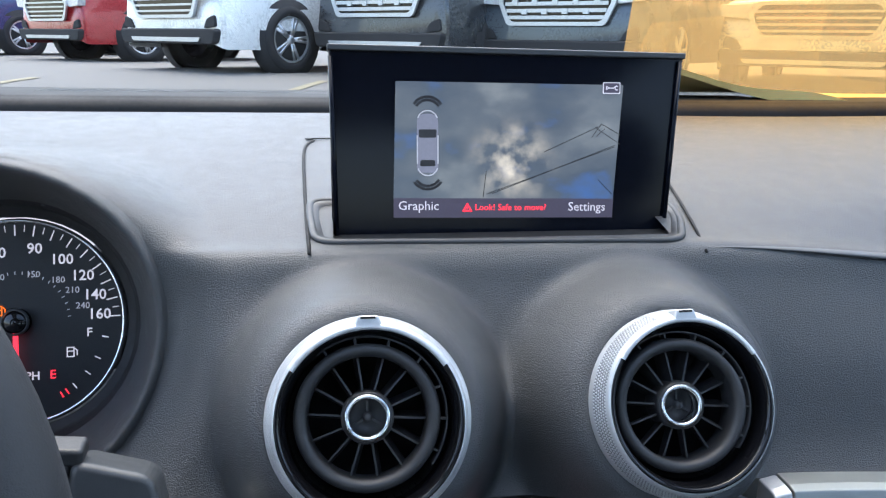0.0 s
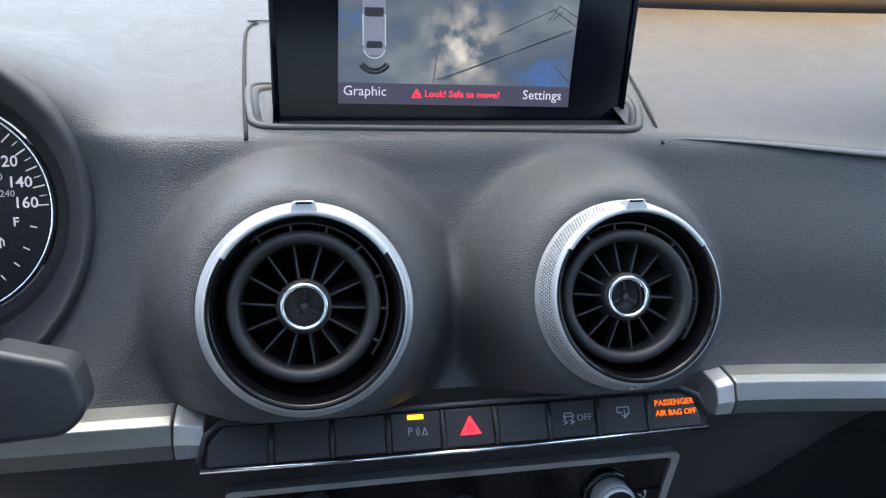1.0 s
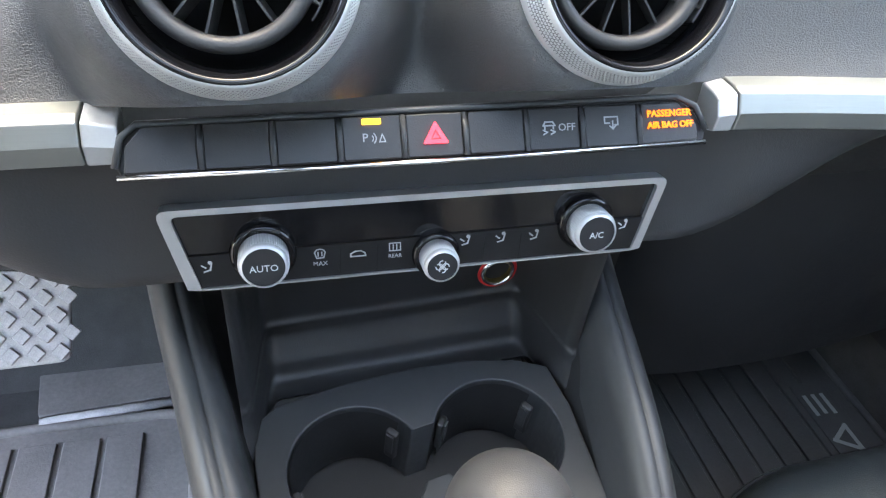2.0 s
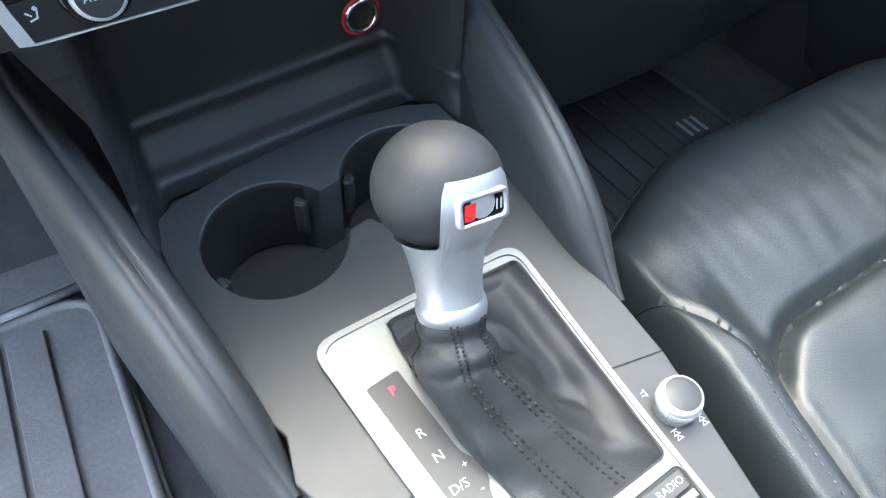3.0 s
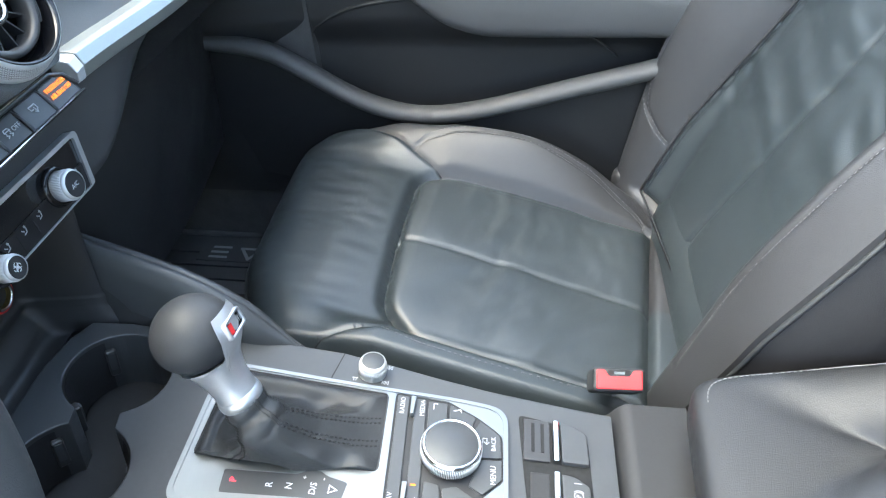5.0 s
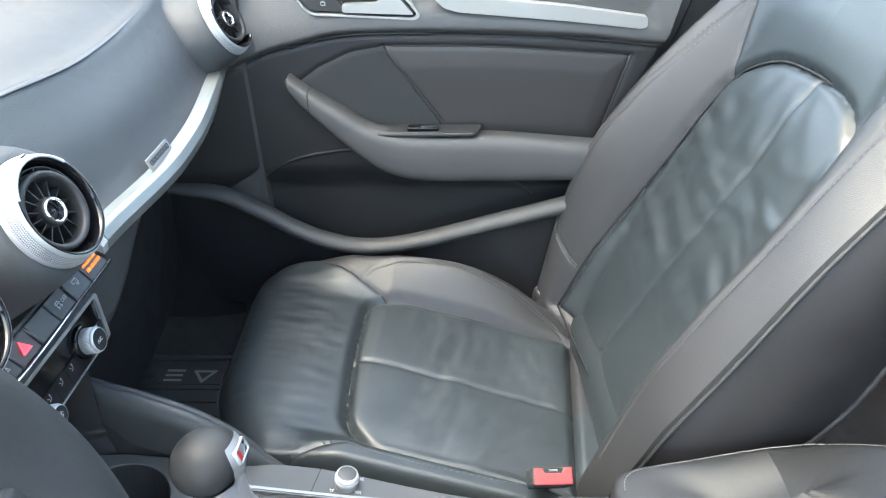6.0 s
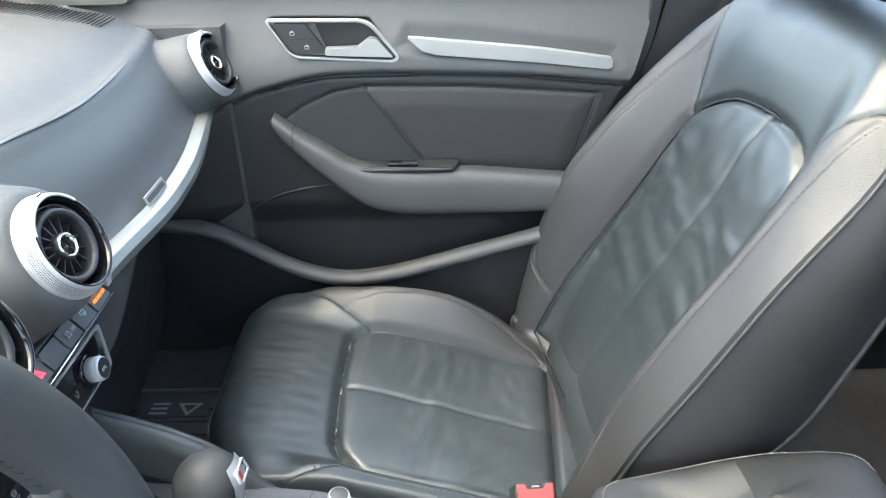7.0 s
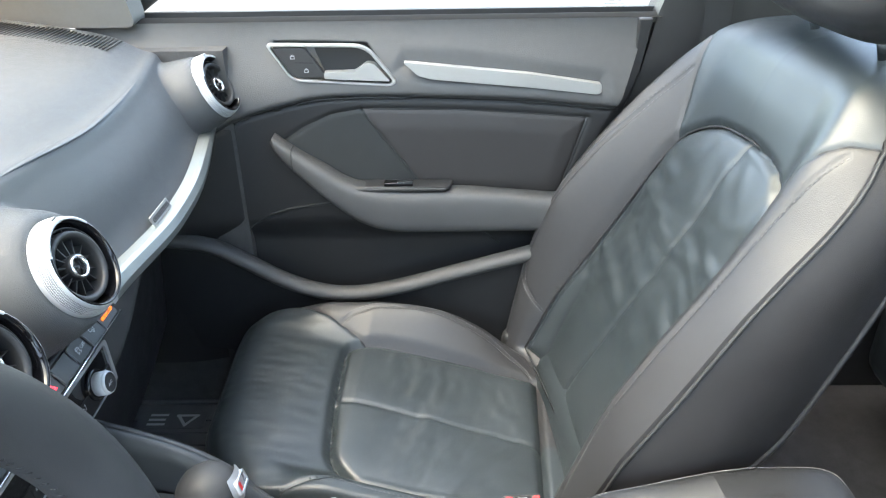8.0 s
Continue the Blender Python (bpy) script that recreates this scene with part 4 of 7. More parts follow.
part("hazard_symbol", slab(rounded(tri, 0.0008, 3), 0, 0.0004), LIT_RED, row, "lit red hazard triangle", shade=False, m=at(-0.0005, 0.0005, ZI))
strokes([[(-0.0022, -0.0022), (0.0022, -0.0022), (0, 0.0018), (-0.0022, -0.0022)]], 0.0005, at(-0.0005, 0.0005, ZI + 0.0005), RED, row, "hazard_inner")
letters("OFF", 0.0052, at(0.0655, 0.0005, ZI), GREY_MARK, row, "symbol")
strokes([[(-0.003, 0.0012), (-0.002, 0.003), (0.002, 0.003), (0.003, 0.0012), (-0.003, 0.0012)], [(-0.0022, 0.0012), (-0.0022, -0.0004)], [(0.0022, 0.0012), (0.0022, -0.0004)], [(-0.003, -0.001), (-0.001, -0.002), (-0.003, -0.003)], [(0.001, -0.001), (0.003, -0.002), (0.001, -0.003)]], 0.0007, at(0.0562, 0.0005, ZI), GREY_MARK, row, "symbol")
strokes([[(-0.0035, 0.0), (-0.0035, 0.003), (0.0035, 0.003), (0.0035, -0.001), (0.002, -0.001)], [(-0.0035, 0.0), (-0.001, 0.0)], [(0.0008, 0.001), (0.0008, -0.003)], [(-0.0008, -0.0015), (0.0008, -0.003), (0.0022, -0.0015)]], 0.0007, at(0.089, 0.0015, ZI), GREY_MARK, row, "symbol")
letters("PASSENGER", 0.0047, at(0.1210, 0.0050, ZI - 0.0002), LIT_ORANGE, row, "warning_words", "lit orange words", bold=0.0001)
letters("AIR BAG OFF", 0.0046, at(0.1215, -0.0008, ZI - 0.0002), LIT_ORANGE, row, "warning_words", "lit orange words", 0.95, bold=0.0001)

# ---- climate panel ----
cl_m = face_frame((0.0005, 0.5875, 0.7590), (1, 0, 0), (0, -0.978, 0.208)) @ Matrix.Diagonal((0.975, 0.975, 0.975, 1))
cl = thing("climate_panel", cl_m, "black climate control panel with silver knobs and a silver frame", "climate control")
OUT = [(-0.139, 0.0225), (0.1385, 0.0225), (0.126, -0.0215), (-0.128, -0.0225)]
IN = [(-0.132, 0.019), (0.1325, 0.019), (0.1205, -0.0225), (-0.121, -0.0235)]
crisp(part("frame", frame_slab(rounded(OUT, [0.006, 0.006, 0.001, 0.001]), rounded(IN, [0.004, 0.004, 0.001, 0.001]), -0.01, 0.0035), CL_FRAME, cl, "satin silver frame", shade=False), 0.0012)
part("readout", slab([(-0.133, -0.004), (0.130, -0.002), (0.133, 0.0195), (-0.133, 0.0195)], -0.008, 0.0005), GLOSS, cl, "gloss black readout", shade=False)
part("key_face", slab([(-0.1225, -0.0238), (0.1215, -0.0228), (0.130, -0.0022), (-0.132, -0.0042)], -0.008, 0.0018), KEY_BLACK, cl, shade=False)


def climate_knob(x, y, r, text, label):
    k = part("knob", lathe([(r * 1.02, 0.0015), (r * 1.0, 0.0165), (r * 0.96, 0.0185), (r * 0.86, 0.0190)], 64), KNOB_SILVER, cl, label, True, at(x, y))
    part("knob_face", lathe([(0.0, 0.0180), (r * 0.80, 0.0184), (r * 0.87, 0.0184)], 40), SOFT_BLACK, k)
    bm = bmesh.new()
    for j in range(60):
        a = 2 * math.pi * j / 60
        add_box(bm, (0, 0, 0), (0.0009, 0.0006, 0.0125), Matrix.Rotation(a, 4, "Z") @ Matrix.Translation((r * 1.01, 0, 0.0095)))
    part("knurl", bm, KNOB_SILVER, k)
    if text:
        letters(text, r * 0.42, at(0, -0.001, 0.0186), WHITE_MARK, k, "knob_text")
    else:
        strokes([arc(0.0018, 0, 0.0018, 0, 300, 8), arc(-0.0018, 0, 0.0018, 180, 480, 8), arc(0, 0.0018, 0.0018, 90, 390, 8), arc(0, -0.0018, 0.0018, 270, 570, 8)], 0.0006, at(0, 0, 0.0186), WHITE_MARK, k, "fan_symbol")
    part("knob_collar", lathe([(r * 1.01, 0.0050), (r * 1.12, 0.0058), (r * 1.30, 0.0050), (r * 1.38, 0.0034), (r * 1.40, 0.0)], 56), GLOSS, cl, "", True, at(x, y))
    return k


climate_knob(-0.0885, -0.0050, 0.0123, "AUTO", "silver knurled temperature knob")
climate_knob(0.0035, -0.0138, 0.0096, "", "silver knurled fan knob")
climate_knob(0.0905, -0.0022, 0.0120, "A/C", "silver knurled temperature knob")
ZK = 0.0020
for x in (-0.0495, -0.0295, 0.0305, 0.0515):
    strokes([[(x, -0.022), (x + 0.001, -0.006)]], 0.0006, at(0, 0, ZK), DEEP, cl, "key_gap")
fan_seat = [[(-0.002, 0.003), (-0.001, -0.0005), (0.0022, -0.0012)], [(-0.003, -0.0022), (0.0, -0.0022)]]
strokes([arc(0, 0.001, 0.003, 20, 160, 6), [(-0.0028, 0.002), (-0.0018, -0.0012), (0.0018, -0.0012), (0.0028, 0.002)], [(-0.001, 0.0022), (-0.001, 0)], [(0.001, 0.0022), (0.001, 0)]], 0.0006, at(-0.0595, -0.0095, ZK), GREY_MARK, cl, "demist_symbol")
letters("MAX", 0.0036, at(-0.0595, -0.0142, ZK), GREY_MARK, cl, "key_word")
strokes([[(-0.004, -0.001), (0.004, -0.001), (0.0035, 0.0008), (0.0015, 0.002), (-0.0015, 0.002), (-0.004, 0.0006), (-0.004, -0.001)]], 0.0007, at(-0.0392, -0.0105, ZK), GREY_MARK, cl, "car_symbol")
strokes([[(-0.003, -0.0015), (0.003, -0.0015), (0.003, 0.003), (-0.003, 0.003), (-0.003, -0.0015)], [(-0.001, 0.002), (-0.001, -0.001)], [(0.001, 0.002), (0.001, -0.001)]], 0.0006, at(-0.0192, -0.0085, ZK), GREY_MARK, cl, "rear_symbol")
letters("REAR", 0.0032, at(-0.0192, -0.0132, ZK), GREY_MARK, cl, "key_word")
for x, y in ((0.0205, -0.0085), (0.0410, -0.0085), (0.0605, -0.0085), (-0.1168, -0.0115), (0.1145, -0.0065)):
    strokes([[(0.002, 0.003), (0.001, -0.0008), (-0.002, -0.0016)], arc(0.0012, 0.0034, 0.0006, 0, 360, 6), [(-0.003, 0.002), (-0.0012, 0.0006)]], 0.0008, at(x, y, ZK), GREY_MARK if abs(x) < 0.1 else WHITE_MARK, cl, "seat_symbol")

# ---- wiper stalk and steering wheel ----
stalk = thing("wiper_stalk", pose(-0.212, 0.515, 0.902, 0, 8, 4) @ Matrix.Diagonal((1.08, 1.08, 1.08, 1)), "dark grey wiper stalk behind the steering wheel", "stalk")
crisp(part("arm", slab(rounded([(-0.12, -0.011), (0.006, -0.017), (0.006, 0.017), (-0.12, 0.011)], 0.004), -0.011, 0.011, Matrix.Rotation(radians(72), 4, "X")), PLASTIC, stalk, shade=False), 0.004, 3)
crisp(part("end_cap", slab(rounded([(0.006, -0.017), (0.034, -0.013), (0.040, -0.004), (0.034, 0.012), (0.006, 0.017)], 0.005), -0.0125, 0.0125, Matrix.Rotation(radians(72), 4, "X")), CONSOLE, stalk, "lighter grey end cap", shade=False), 0.004, 3)
crisp(part("slider", box((0.0, 0.0, 0.020), (0.02, 0.012, 0.007)), PLASTIC, stalk, shade=False), 0.002)
strokes([arc(0, 0, 0.004, 20, 160, 6), [(-0.0038, 0.0014), (-0.002, -0.003), (0.002, -0.003), (0.0038, 0.0014)], [(-0.001, -0.004), (0.001, 0.003)]], 0.0007, Matrix.Rotation(radians(72), 4, "X") @ at(-0.012, -0.002, 0.0115), GREY_MARK, stalk, "wiper_symbol")

WHEEL_M = face_frame((-0.3644, 0.4248, 0.9085), (1, 0, 0), (0, -0.942, 0.336))
wheel = thing("steering_wheel", WHEEL_M, "black leather steering wheel in front of the dials", "steering wheel")
bm = bmesh.new()
add_lathe(bm, [(0.1690 + 0.0230 * math.cos(2 * math.pi * j / 16), 0.0200 * math.sin(2 * math.pi * j / 16)) for j in range(16)], 96, None, True)
part("rim", bm, KNOB, wheel, "thick black leather rim")
part("hub_pad", lathe([(0.0, 0.012), (0.04, 0.011), (0.068, 0.004), (0.074, -0.02), (0.06, -0.05)], 48), KNOB, wheel)
for a0 in (-8, 188, 270):
    sp = crisp(part("spoke", slab(rounded([(0.05, -0.035), (0.11, -0.030), (0.168, -0.046), (0.168, 0.050), (0.12, 0.030), (0.05, 0.032)], 0.012), -0.012, 0.008, Matrix.Rotation(radians(a0), 4, "Z")), KNOB, wheel, shade=False), 0.006, 3)
bm = bmesh.new()
for k in range(64):
    a = radians(-60 + 2.4 * k)
    add_tube(bm, [(0.1462 * math.cos(a), 0.1462 * math.sin(a), 0.0025), (0.1460 * math.cos(a + 0.012), 0.1460 * math.sin(a + 0.012), -0.0005)], 0.0005, 4)
part("rim_stitching", bm, THREAD_DARK, wheel)
part("column", lathe([(0.055, -0.02), (0.06, -0.06), (0.06, -0.30)], 32), PLASTIC, wheel)

# ---- centre console ----
CM = Matrix.Translation((0, 0.625, 0.584)) @ Matrix.Rotation(radians(4.1), 4, "Z") @ Matrix.Rotation(radians(8.3), 4, "X") @ Matrix.Diagonal((0.965, 0.965, 0.965, 1))
console = thing("centre_console", CM, "dark satin centre console with cup holders between the seats", "console")
TOP = [(-0.108, 0.000), (-0.092, 0.0100), (-0.045, 0.0190), (0.010, 0.0225), (0.055, 0.0215), (0.092, 0.0145), (0.116, 0.003), (0.1205, -0.034), (0.1185, -0.09), (0.1165, -0.15), (0.1185, -0.202), (0.1160, -0.247), (0.108, -0.294), (0.098, -0.345), (0.0905, -0.39), (0.0825, -0.460), (0.0785, -0.505),
       (-0.0580, -0.505), (-0.064, -0.42), (-0.074, -0.34), (-0.092, -0.255), (-0.108, -0.20), (-0.1005, -0.175), (-0.108, -0.15), (-0.1115, -0.09), (-0.1115, -0.03)]
CUPS = ((-0.0445, -0.0490, 0.0475), (0.0590, -0.0465, 0.0475))


def cup_outline():
    """Two round cups joined by a channel."""
    (ax, ay, r), (bx, by, _) = CUPS
    g = math.asin(0.020 / r)
    out = [(ax + r * math.cos(g + (2 * math.pi - 2 * g) * k / 36), ay + r * math.sin(g + (2 * math.pi - 2 * g) * k / 36)) for k in range(37)]
    out += [(bx + r * math.cos(math.pi + g + (2 * math.pi - 2 * g) * k / 36), by + r * math.sin(math.pi + g + (2 * math.pi - 2 * g) * k / 36)) for k in range(37)]
    return out


def plate_with_holes(outer, holes, h, depth):
    bm = bmesh.new()
    edges = []
    for loop, low in [(outer, depth)] + holes:
        top = [bm.verts.new((x, y, h)) for x, y in loop]
        bot = [bm.verts.new((x, y, low)) for x, y in loop]
        n = len(loop)
        for k in range(n):
            j = (k + 1) % n
            edges.append(bm.edges.new((top[k], top[j])))
            bm.faces.new((top[k], top[j], bot[j], bot[k]))
    bmesh.ops.triangle_fill(bm, edges=edges, use_beauty=True, use_dissolve=False)
    return bm


BOOT_HOLE = rounded([(-0.0185, -0.1420), (-0.0140, -0.3000), (0.0695, -0.2980), (0.0785, -0.1460)], 0.006, 4)
body = part("top_panel", plate_with_holes(TOP, [(cup_outline(), -0.07), (BOOT_HOLE, -0.02)], 0.0, -0.33), CONSOLE, console, shade=False)
crisp(body, 0.0015, 3, 50)
part("cup_floor", slab(cup_outline(), -0.074, -0.070), SOFT_BLACK, console, shade=False)
bm = bmesh.new()
for (x, y, r) in CUPS:
    add_lathe(bm, [(r - 0.004, -0.066), (r - 0.0035, -0.02), (r - 0.0012, -0.004)], 40, Matrix.Translation((x, y, 0)), False, radians(40), radians(320) if x < 0 else radians(140))
part("cup_liner", bm, SOFT_BLACK, console)
for x, y, turn in ((-0.0865, -0.0560, 190), (-0.0130, -0.0210, 42), (0.0250, -0.0200, 140), (0.0925, -0.0215, 36), (-0.030, -0.0930, 290)):
    cm2 = at(x, y, -0.028, turn)
    c = crisp(part("cup_clip", box((0, 0, 0), (0.006, 0.010, 0.034)), PLASTIC, console, "", False, cm2), 0.002)
    part("clip_face", box((-0.0036, 0, 0.004), (0.0012, 0.006, 0.022)), CONSOLE, c, shade=False)

# padded side rails, sloping down to the console top
RAIL_Z = [(-0.205, -0.006), (-0.19, 0.002), (-0.17, 0.018), (-0.145, 0.036), (-0.10, 0.056), (-0.05, 0.068), (0.0, 0.076), (0.06, 0.086), (0.12, 0.095)]
RAIL_U = [(-0.205, 0.1165), (-0.15, 0.1255), (-0.10, 0.132), (0.0, 0.1445), (0.055, 0.152), (0.12, 0.160)]


def rail_sheet(s):
    sec = [(-0.020, -0.06), (-0.0165, -0.02), (-0.0125, -0.005), (-0.007, 0.0), (-0.0018, 0.0006), (-0.0012, -0.0012), (0.0, -0.0012), (0.0006, 0.0004), (0.007, -0.002), (0.013, -0.009), (0.017, -0.03), (0.022, -0.40)]
    bm = bmesh.new()
    rows = []
    for v in steps(-0.205, 0.12, 40):
        z, u = along(RAIL_Z, v), along(RAIL_U, v)
        f = smooth(-0.215, -0.15, v)
        rows.append([bm.verts.new((s * (u + a * lerp(0.35, 1, f)) + 0.005, v, max(-0.36, z + b * (lerp(0.4, 1, f) if b > -0.2 else 1)))) for a, b in sec])
    for p, q in zip(rows, rows[1:]):
        for j in range(len(sec) - 1):
            bm.faces.new((p[j], p[j + 1], q[j + 1], q[j]))
    return bm


for s in (1, -1):
    part("side_rail", rail_sheet(s), CONSOLE, console, "padded black side rail")

# storage wall in front of the cups
WALL = bend([(0.018, -0.003, 0), (0.024, -0.012, 0), (0.040, -0.011, 0), (0.047, 0.000, 0), (0.053, 0.008, 0), (0.0595, 0.018, 0), (0.0605, 0.027, 0), (0.064, 0.033, 0), (0.0655, 0.05, 0), (0.068, 0.09, 0), (0.070, 0.17, 0)], 6)
part("storage_wall", sheet(lambda u, k: Vector((u, WALL[int(k)].x - 0.070 * smooth(0.096, 0.120, abs(u - 0.007)), WALL[int(k)].y)), steps(-0.116, 0.130, 60), list(range(len(WALL)))), PLASTIC, console)
for s in (1, -1):
    part("inner_cheek", sheet(lambda v, f: Vector((s * lerp(0.117, along(RAIL_U, v) - 0.0115, f) + 0.005, v, lerp(-0.01, along(RAIL_Z, v) - 0.004, f))), steps(-0.10, 0.12, 20), steps(0, 1, 4)), PLASTIC, console)

socket = thing("power_socket", CM @ face_frame((0.0865, 0.0630, 0.0515), (1, 0, 0), (0, -0.99, 0.06)), "round power socket with a chrome ring and red edge", "power socket")
part("ring", lathe([(0.0105, -0.004), (0.0112, 0.0025), (0.0128, 0.0032), (0.0140, 0.001)], 40), CHROME, socket)
part("red_edge", lathe([(0.0139, 0.0008), (0.0152, 0.0018), (0.0162, 0.0)], 40), RED, socket, "red outer ring")
part("bore", lathe([(0.0, -0.03), (0.0105, -0.03), (0.0106, 0.002)], 32), material("brass_bore", (0.25, 0.19, 0.08), 0.35, 0.8), socket, "brass-coloured bore")

# gear selector: silver frame, gaiter, lever
gate = thing("selector_frame", CM, "satin silver frame round the gear lever and control dial", "gear selector frame")
GATE_OUT = rounded([(-0.0655, -0.1345), (0.0845, -0.1370), (0.0768, -0.2600), (0.0727, -0.3650), (0.0672, -0.4075), (-0.0440, -0.4100), (-0.0470, -0.3700), (-0.0600, -0.2400)], [0.016, 0.014, 0.03, 0.02, 0.018, 0.014, 0.02, 0.03], 5)
GATE_IN = rounded([(-0.0185, -0.1430), (0.0785, -0.1470), (0.0697, -0.2975), (-0.0142, -0.2995)], 0.006, 5)
KEY_IN = rounded([(-0.0492, -0.3072), (0.0715, -0.3035), (0.0685, -0.3530), (0.0535, -0.3815), (0.0370, -0.4035), (-0.0085, -0.4060), (-0.0270, -0.3880), (-0.0455, -0.3660)], 0.005, 4)
PLATE = rounded([(-0.0505, -0.1755), (-0.0288, -0.1740), (-0.0253, -0.2336), (-0.0203, -0.2425), (-0.0198, -0.2525), (-0.0240, -0.2595), (-0.0278, -0.2765), (-0.0445, -0.2738)], 0.0022, 3)
bm = plate_with_holes(GATE_OUT, [(GATE_IN, 0.0005), (KEY_IN, 0.0005), (PLATE, 0.0005)], 0.0042, 0.0)
crisp(part("silver_frame", bm, ALU, gate, "satin aluminium frame", shade=False), 0.0012, 3, 50)
part("raised_rim", frame_slab(GATE_OUT, [(0.011 + (x - 0.011) * 0.945, -0.272 + (y + 0.272) * 0.970) for x, y in GATE_OUT], 0.004, 0.0054), ALU, gate, "raised rim of the frame", shade=False)
part("label_plate", slab(PLATE, 0.0, 0.0036), CONSOLE, gate, "dark gear position plate", shade=False)
for text, u, v, s, mat in (("P", -0.0375, -0.1841, 0.0082, LIT_RED), ("R", -0.0380, -0.2137, 0.0082, WHITE_MARK), ("N", -0.0369, -0.2299, 0.0082, WHITE_MARK), ("D/S", -0.0367, -0.2495, 0.0078, WHITE_MARK), ("+", -0.0274, -0.2410, 0.006, WHITE_MARK), ("-", -0.0269, -0.2562, 0.008, WHITE_MARK)):
    letters(text, s, at(u, v, 0.0038), mat, gate, "gear_letter")
strokes([[(-0.0035, 0.003), (0.0035, 0.003), (0, -0.0035), (-0.0035, 0.003)]], 0.0009, at(-0.0356, -0.2653, 0.0038), WHITE_MARK, gate, "arrow_mark")
part("inner_lip", frame_slab(rounded([(-0.0190, -0.1425), (0.0790, -0.1465), (0.0702, -0.2980), (-0.0147, -0.3000)], 0.007, 5), rounded([(-0.0175, -0.1445), (0.0770, -0.1485), (0.0685, -0.2960), (-0.0130, -0.2980)], 0.006, 5), 0.001, 0.0036), SOFT_BLACK, gate, shade=False)

lever = thing("gear_lever", CM, "gear lever with a black ball knob, silver neck and stitched gaiter", "gear lever")
NECK0, NECK1 = Vector((-0.0045, -0.1870, 0.0680)), Vector((0.0066, -0.1520, 0.1231))
axis = (NECK1 - NECK0).normalized()
neck_m = face_frame(NECK0, (1, 0, 0), axis)


def gaiter_point(k, f):
    """Leather sleeve from the frame up to the neck: a broad stitched band falls to the rear, folds gather at its sides."""
    a = 2 * math.pi * k / 96
    c, s = math.cos(a), math.sin(a)
    big = max(abs(c), abs(s))
    x, y = c / big, s / big
    q = 0.5 + 0.5 * y
    u = lerp(lerp(-0.0135, -0.0180, q), lerp(0.0690, 0.0780, q), 0.5 + 0.5 * x)
    v = lerp(lerp(-0.2985, -0.2970, 0.5 + 0.5 * x), lerp(-0.1435, -0.1475, 0.5 + 0.5 * x), q)
    top = neck_m @ Vector((0.0165 * c, 0.0165 * s, 0.002))
    base = Vector((u, v, 0.0025))
    off = abs((math.degrees(a) - 270 + 180) % 360 - 180)
    band = smooth(50, 26, off)
    waist = neck_m @ Vector((0.0205 * c, 0.0215 * s - 0.004 * band, -0.034 + 0.006 * band))
    if f > 0.55:
        g = (f - 0.55) / 0.45
        p = waist.lerp(top, g)
        p += (p - (neck_m @ Vector((0, 0, -0.034 + 0.036 * g)))).normalized() * (0.0020 * math.sin(g * 9.4 + 1.3 * math.sin(a)) * math.sin(math.pi * g))
    else:
        g = f / 0.55
        p = base.lerp(waist, g)
        low = 0.25 * g + 0.75 * g ** 3.0
        p.z = lerp(0.0025, waist.z, lerp(low, 0.55 * g + 0.45 * g * g, band))
        p.z += 0.0070 * math.sin(math.pi * min(1.0, g / 0.34)) * (g < 0.34) * (1 - band)
        side = math.exp(-((off - 66) / 15) ** 2)
        p.z -= 0.0105 * side * math.sin(math.pi * min(1.0, g * 1.15))
    mid = math.sin(math.pi * f)
    # gathered folds and loose waves over the skirt
    wave = noise.noise(Vector((p.x * 46, p.y * 38, p.z * 40)))
    crease = 1 - 2 * abs(noise.noise(Vector((p.x * 34 + 5, p.y * 26, p.z * 22))))
    p += Vector((c * 0.4, s * 0.4, 0.85)) * ((0.0042 * wave + 0.0048 * crease * (1 - band)) * mid * (1 - 0.65 * band))
    p.z += 0.0013 * noise.noise(Vector((p.x * 120, p.y * 95, 3.0))) * mid
    p.z = max(p.z, 0.0015)
    return p


part("gaiter", sheet(gaiter_point, [k / 2 for k in range(193)], steps(0, 1, 56)), BOOT, lever, "soft black leather gaiter")
for base_off, top_off in ((13, 24), (20, 34), (-13, -24), (-20, -34), (-118, -118), (-125, -125)):
    bm = bmesh.new()
    fs = steps(0.03, 0.97, 72)
    ctr = neck_m @ Vector((0, 0, -0.03))
    for f0, f1 in zip(fs[::2], fs[1::2]):
        p, q = (gaiter_point((270 + lerp(base_off, top_off, f)) / 360 * 96, f) for f in (f0, f1))
        off = (p - ctr).normalized() * 0.0004
        add_tube(bm, [p + off, q + off], 0.0008, 5)
    part("gaiter_seam", bm, THREAD_DARK, lever, "dark thread seam")
part("neck_ring", lathe([(0.0150, -0.003), (0.0180, -0.002), (0.0187, 0.002), (0.0182, 0.006), (0.0165, 0.008)], 48, neck_m), NECK_METAL, lever)


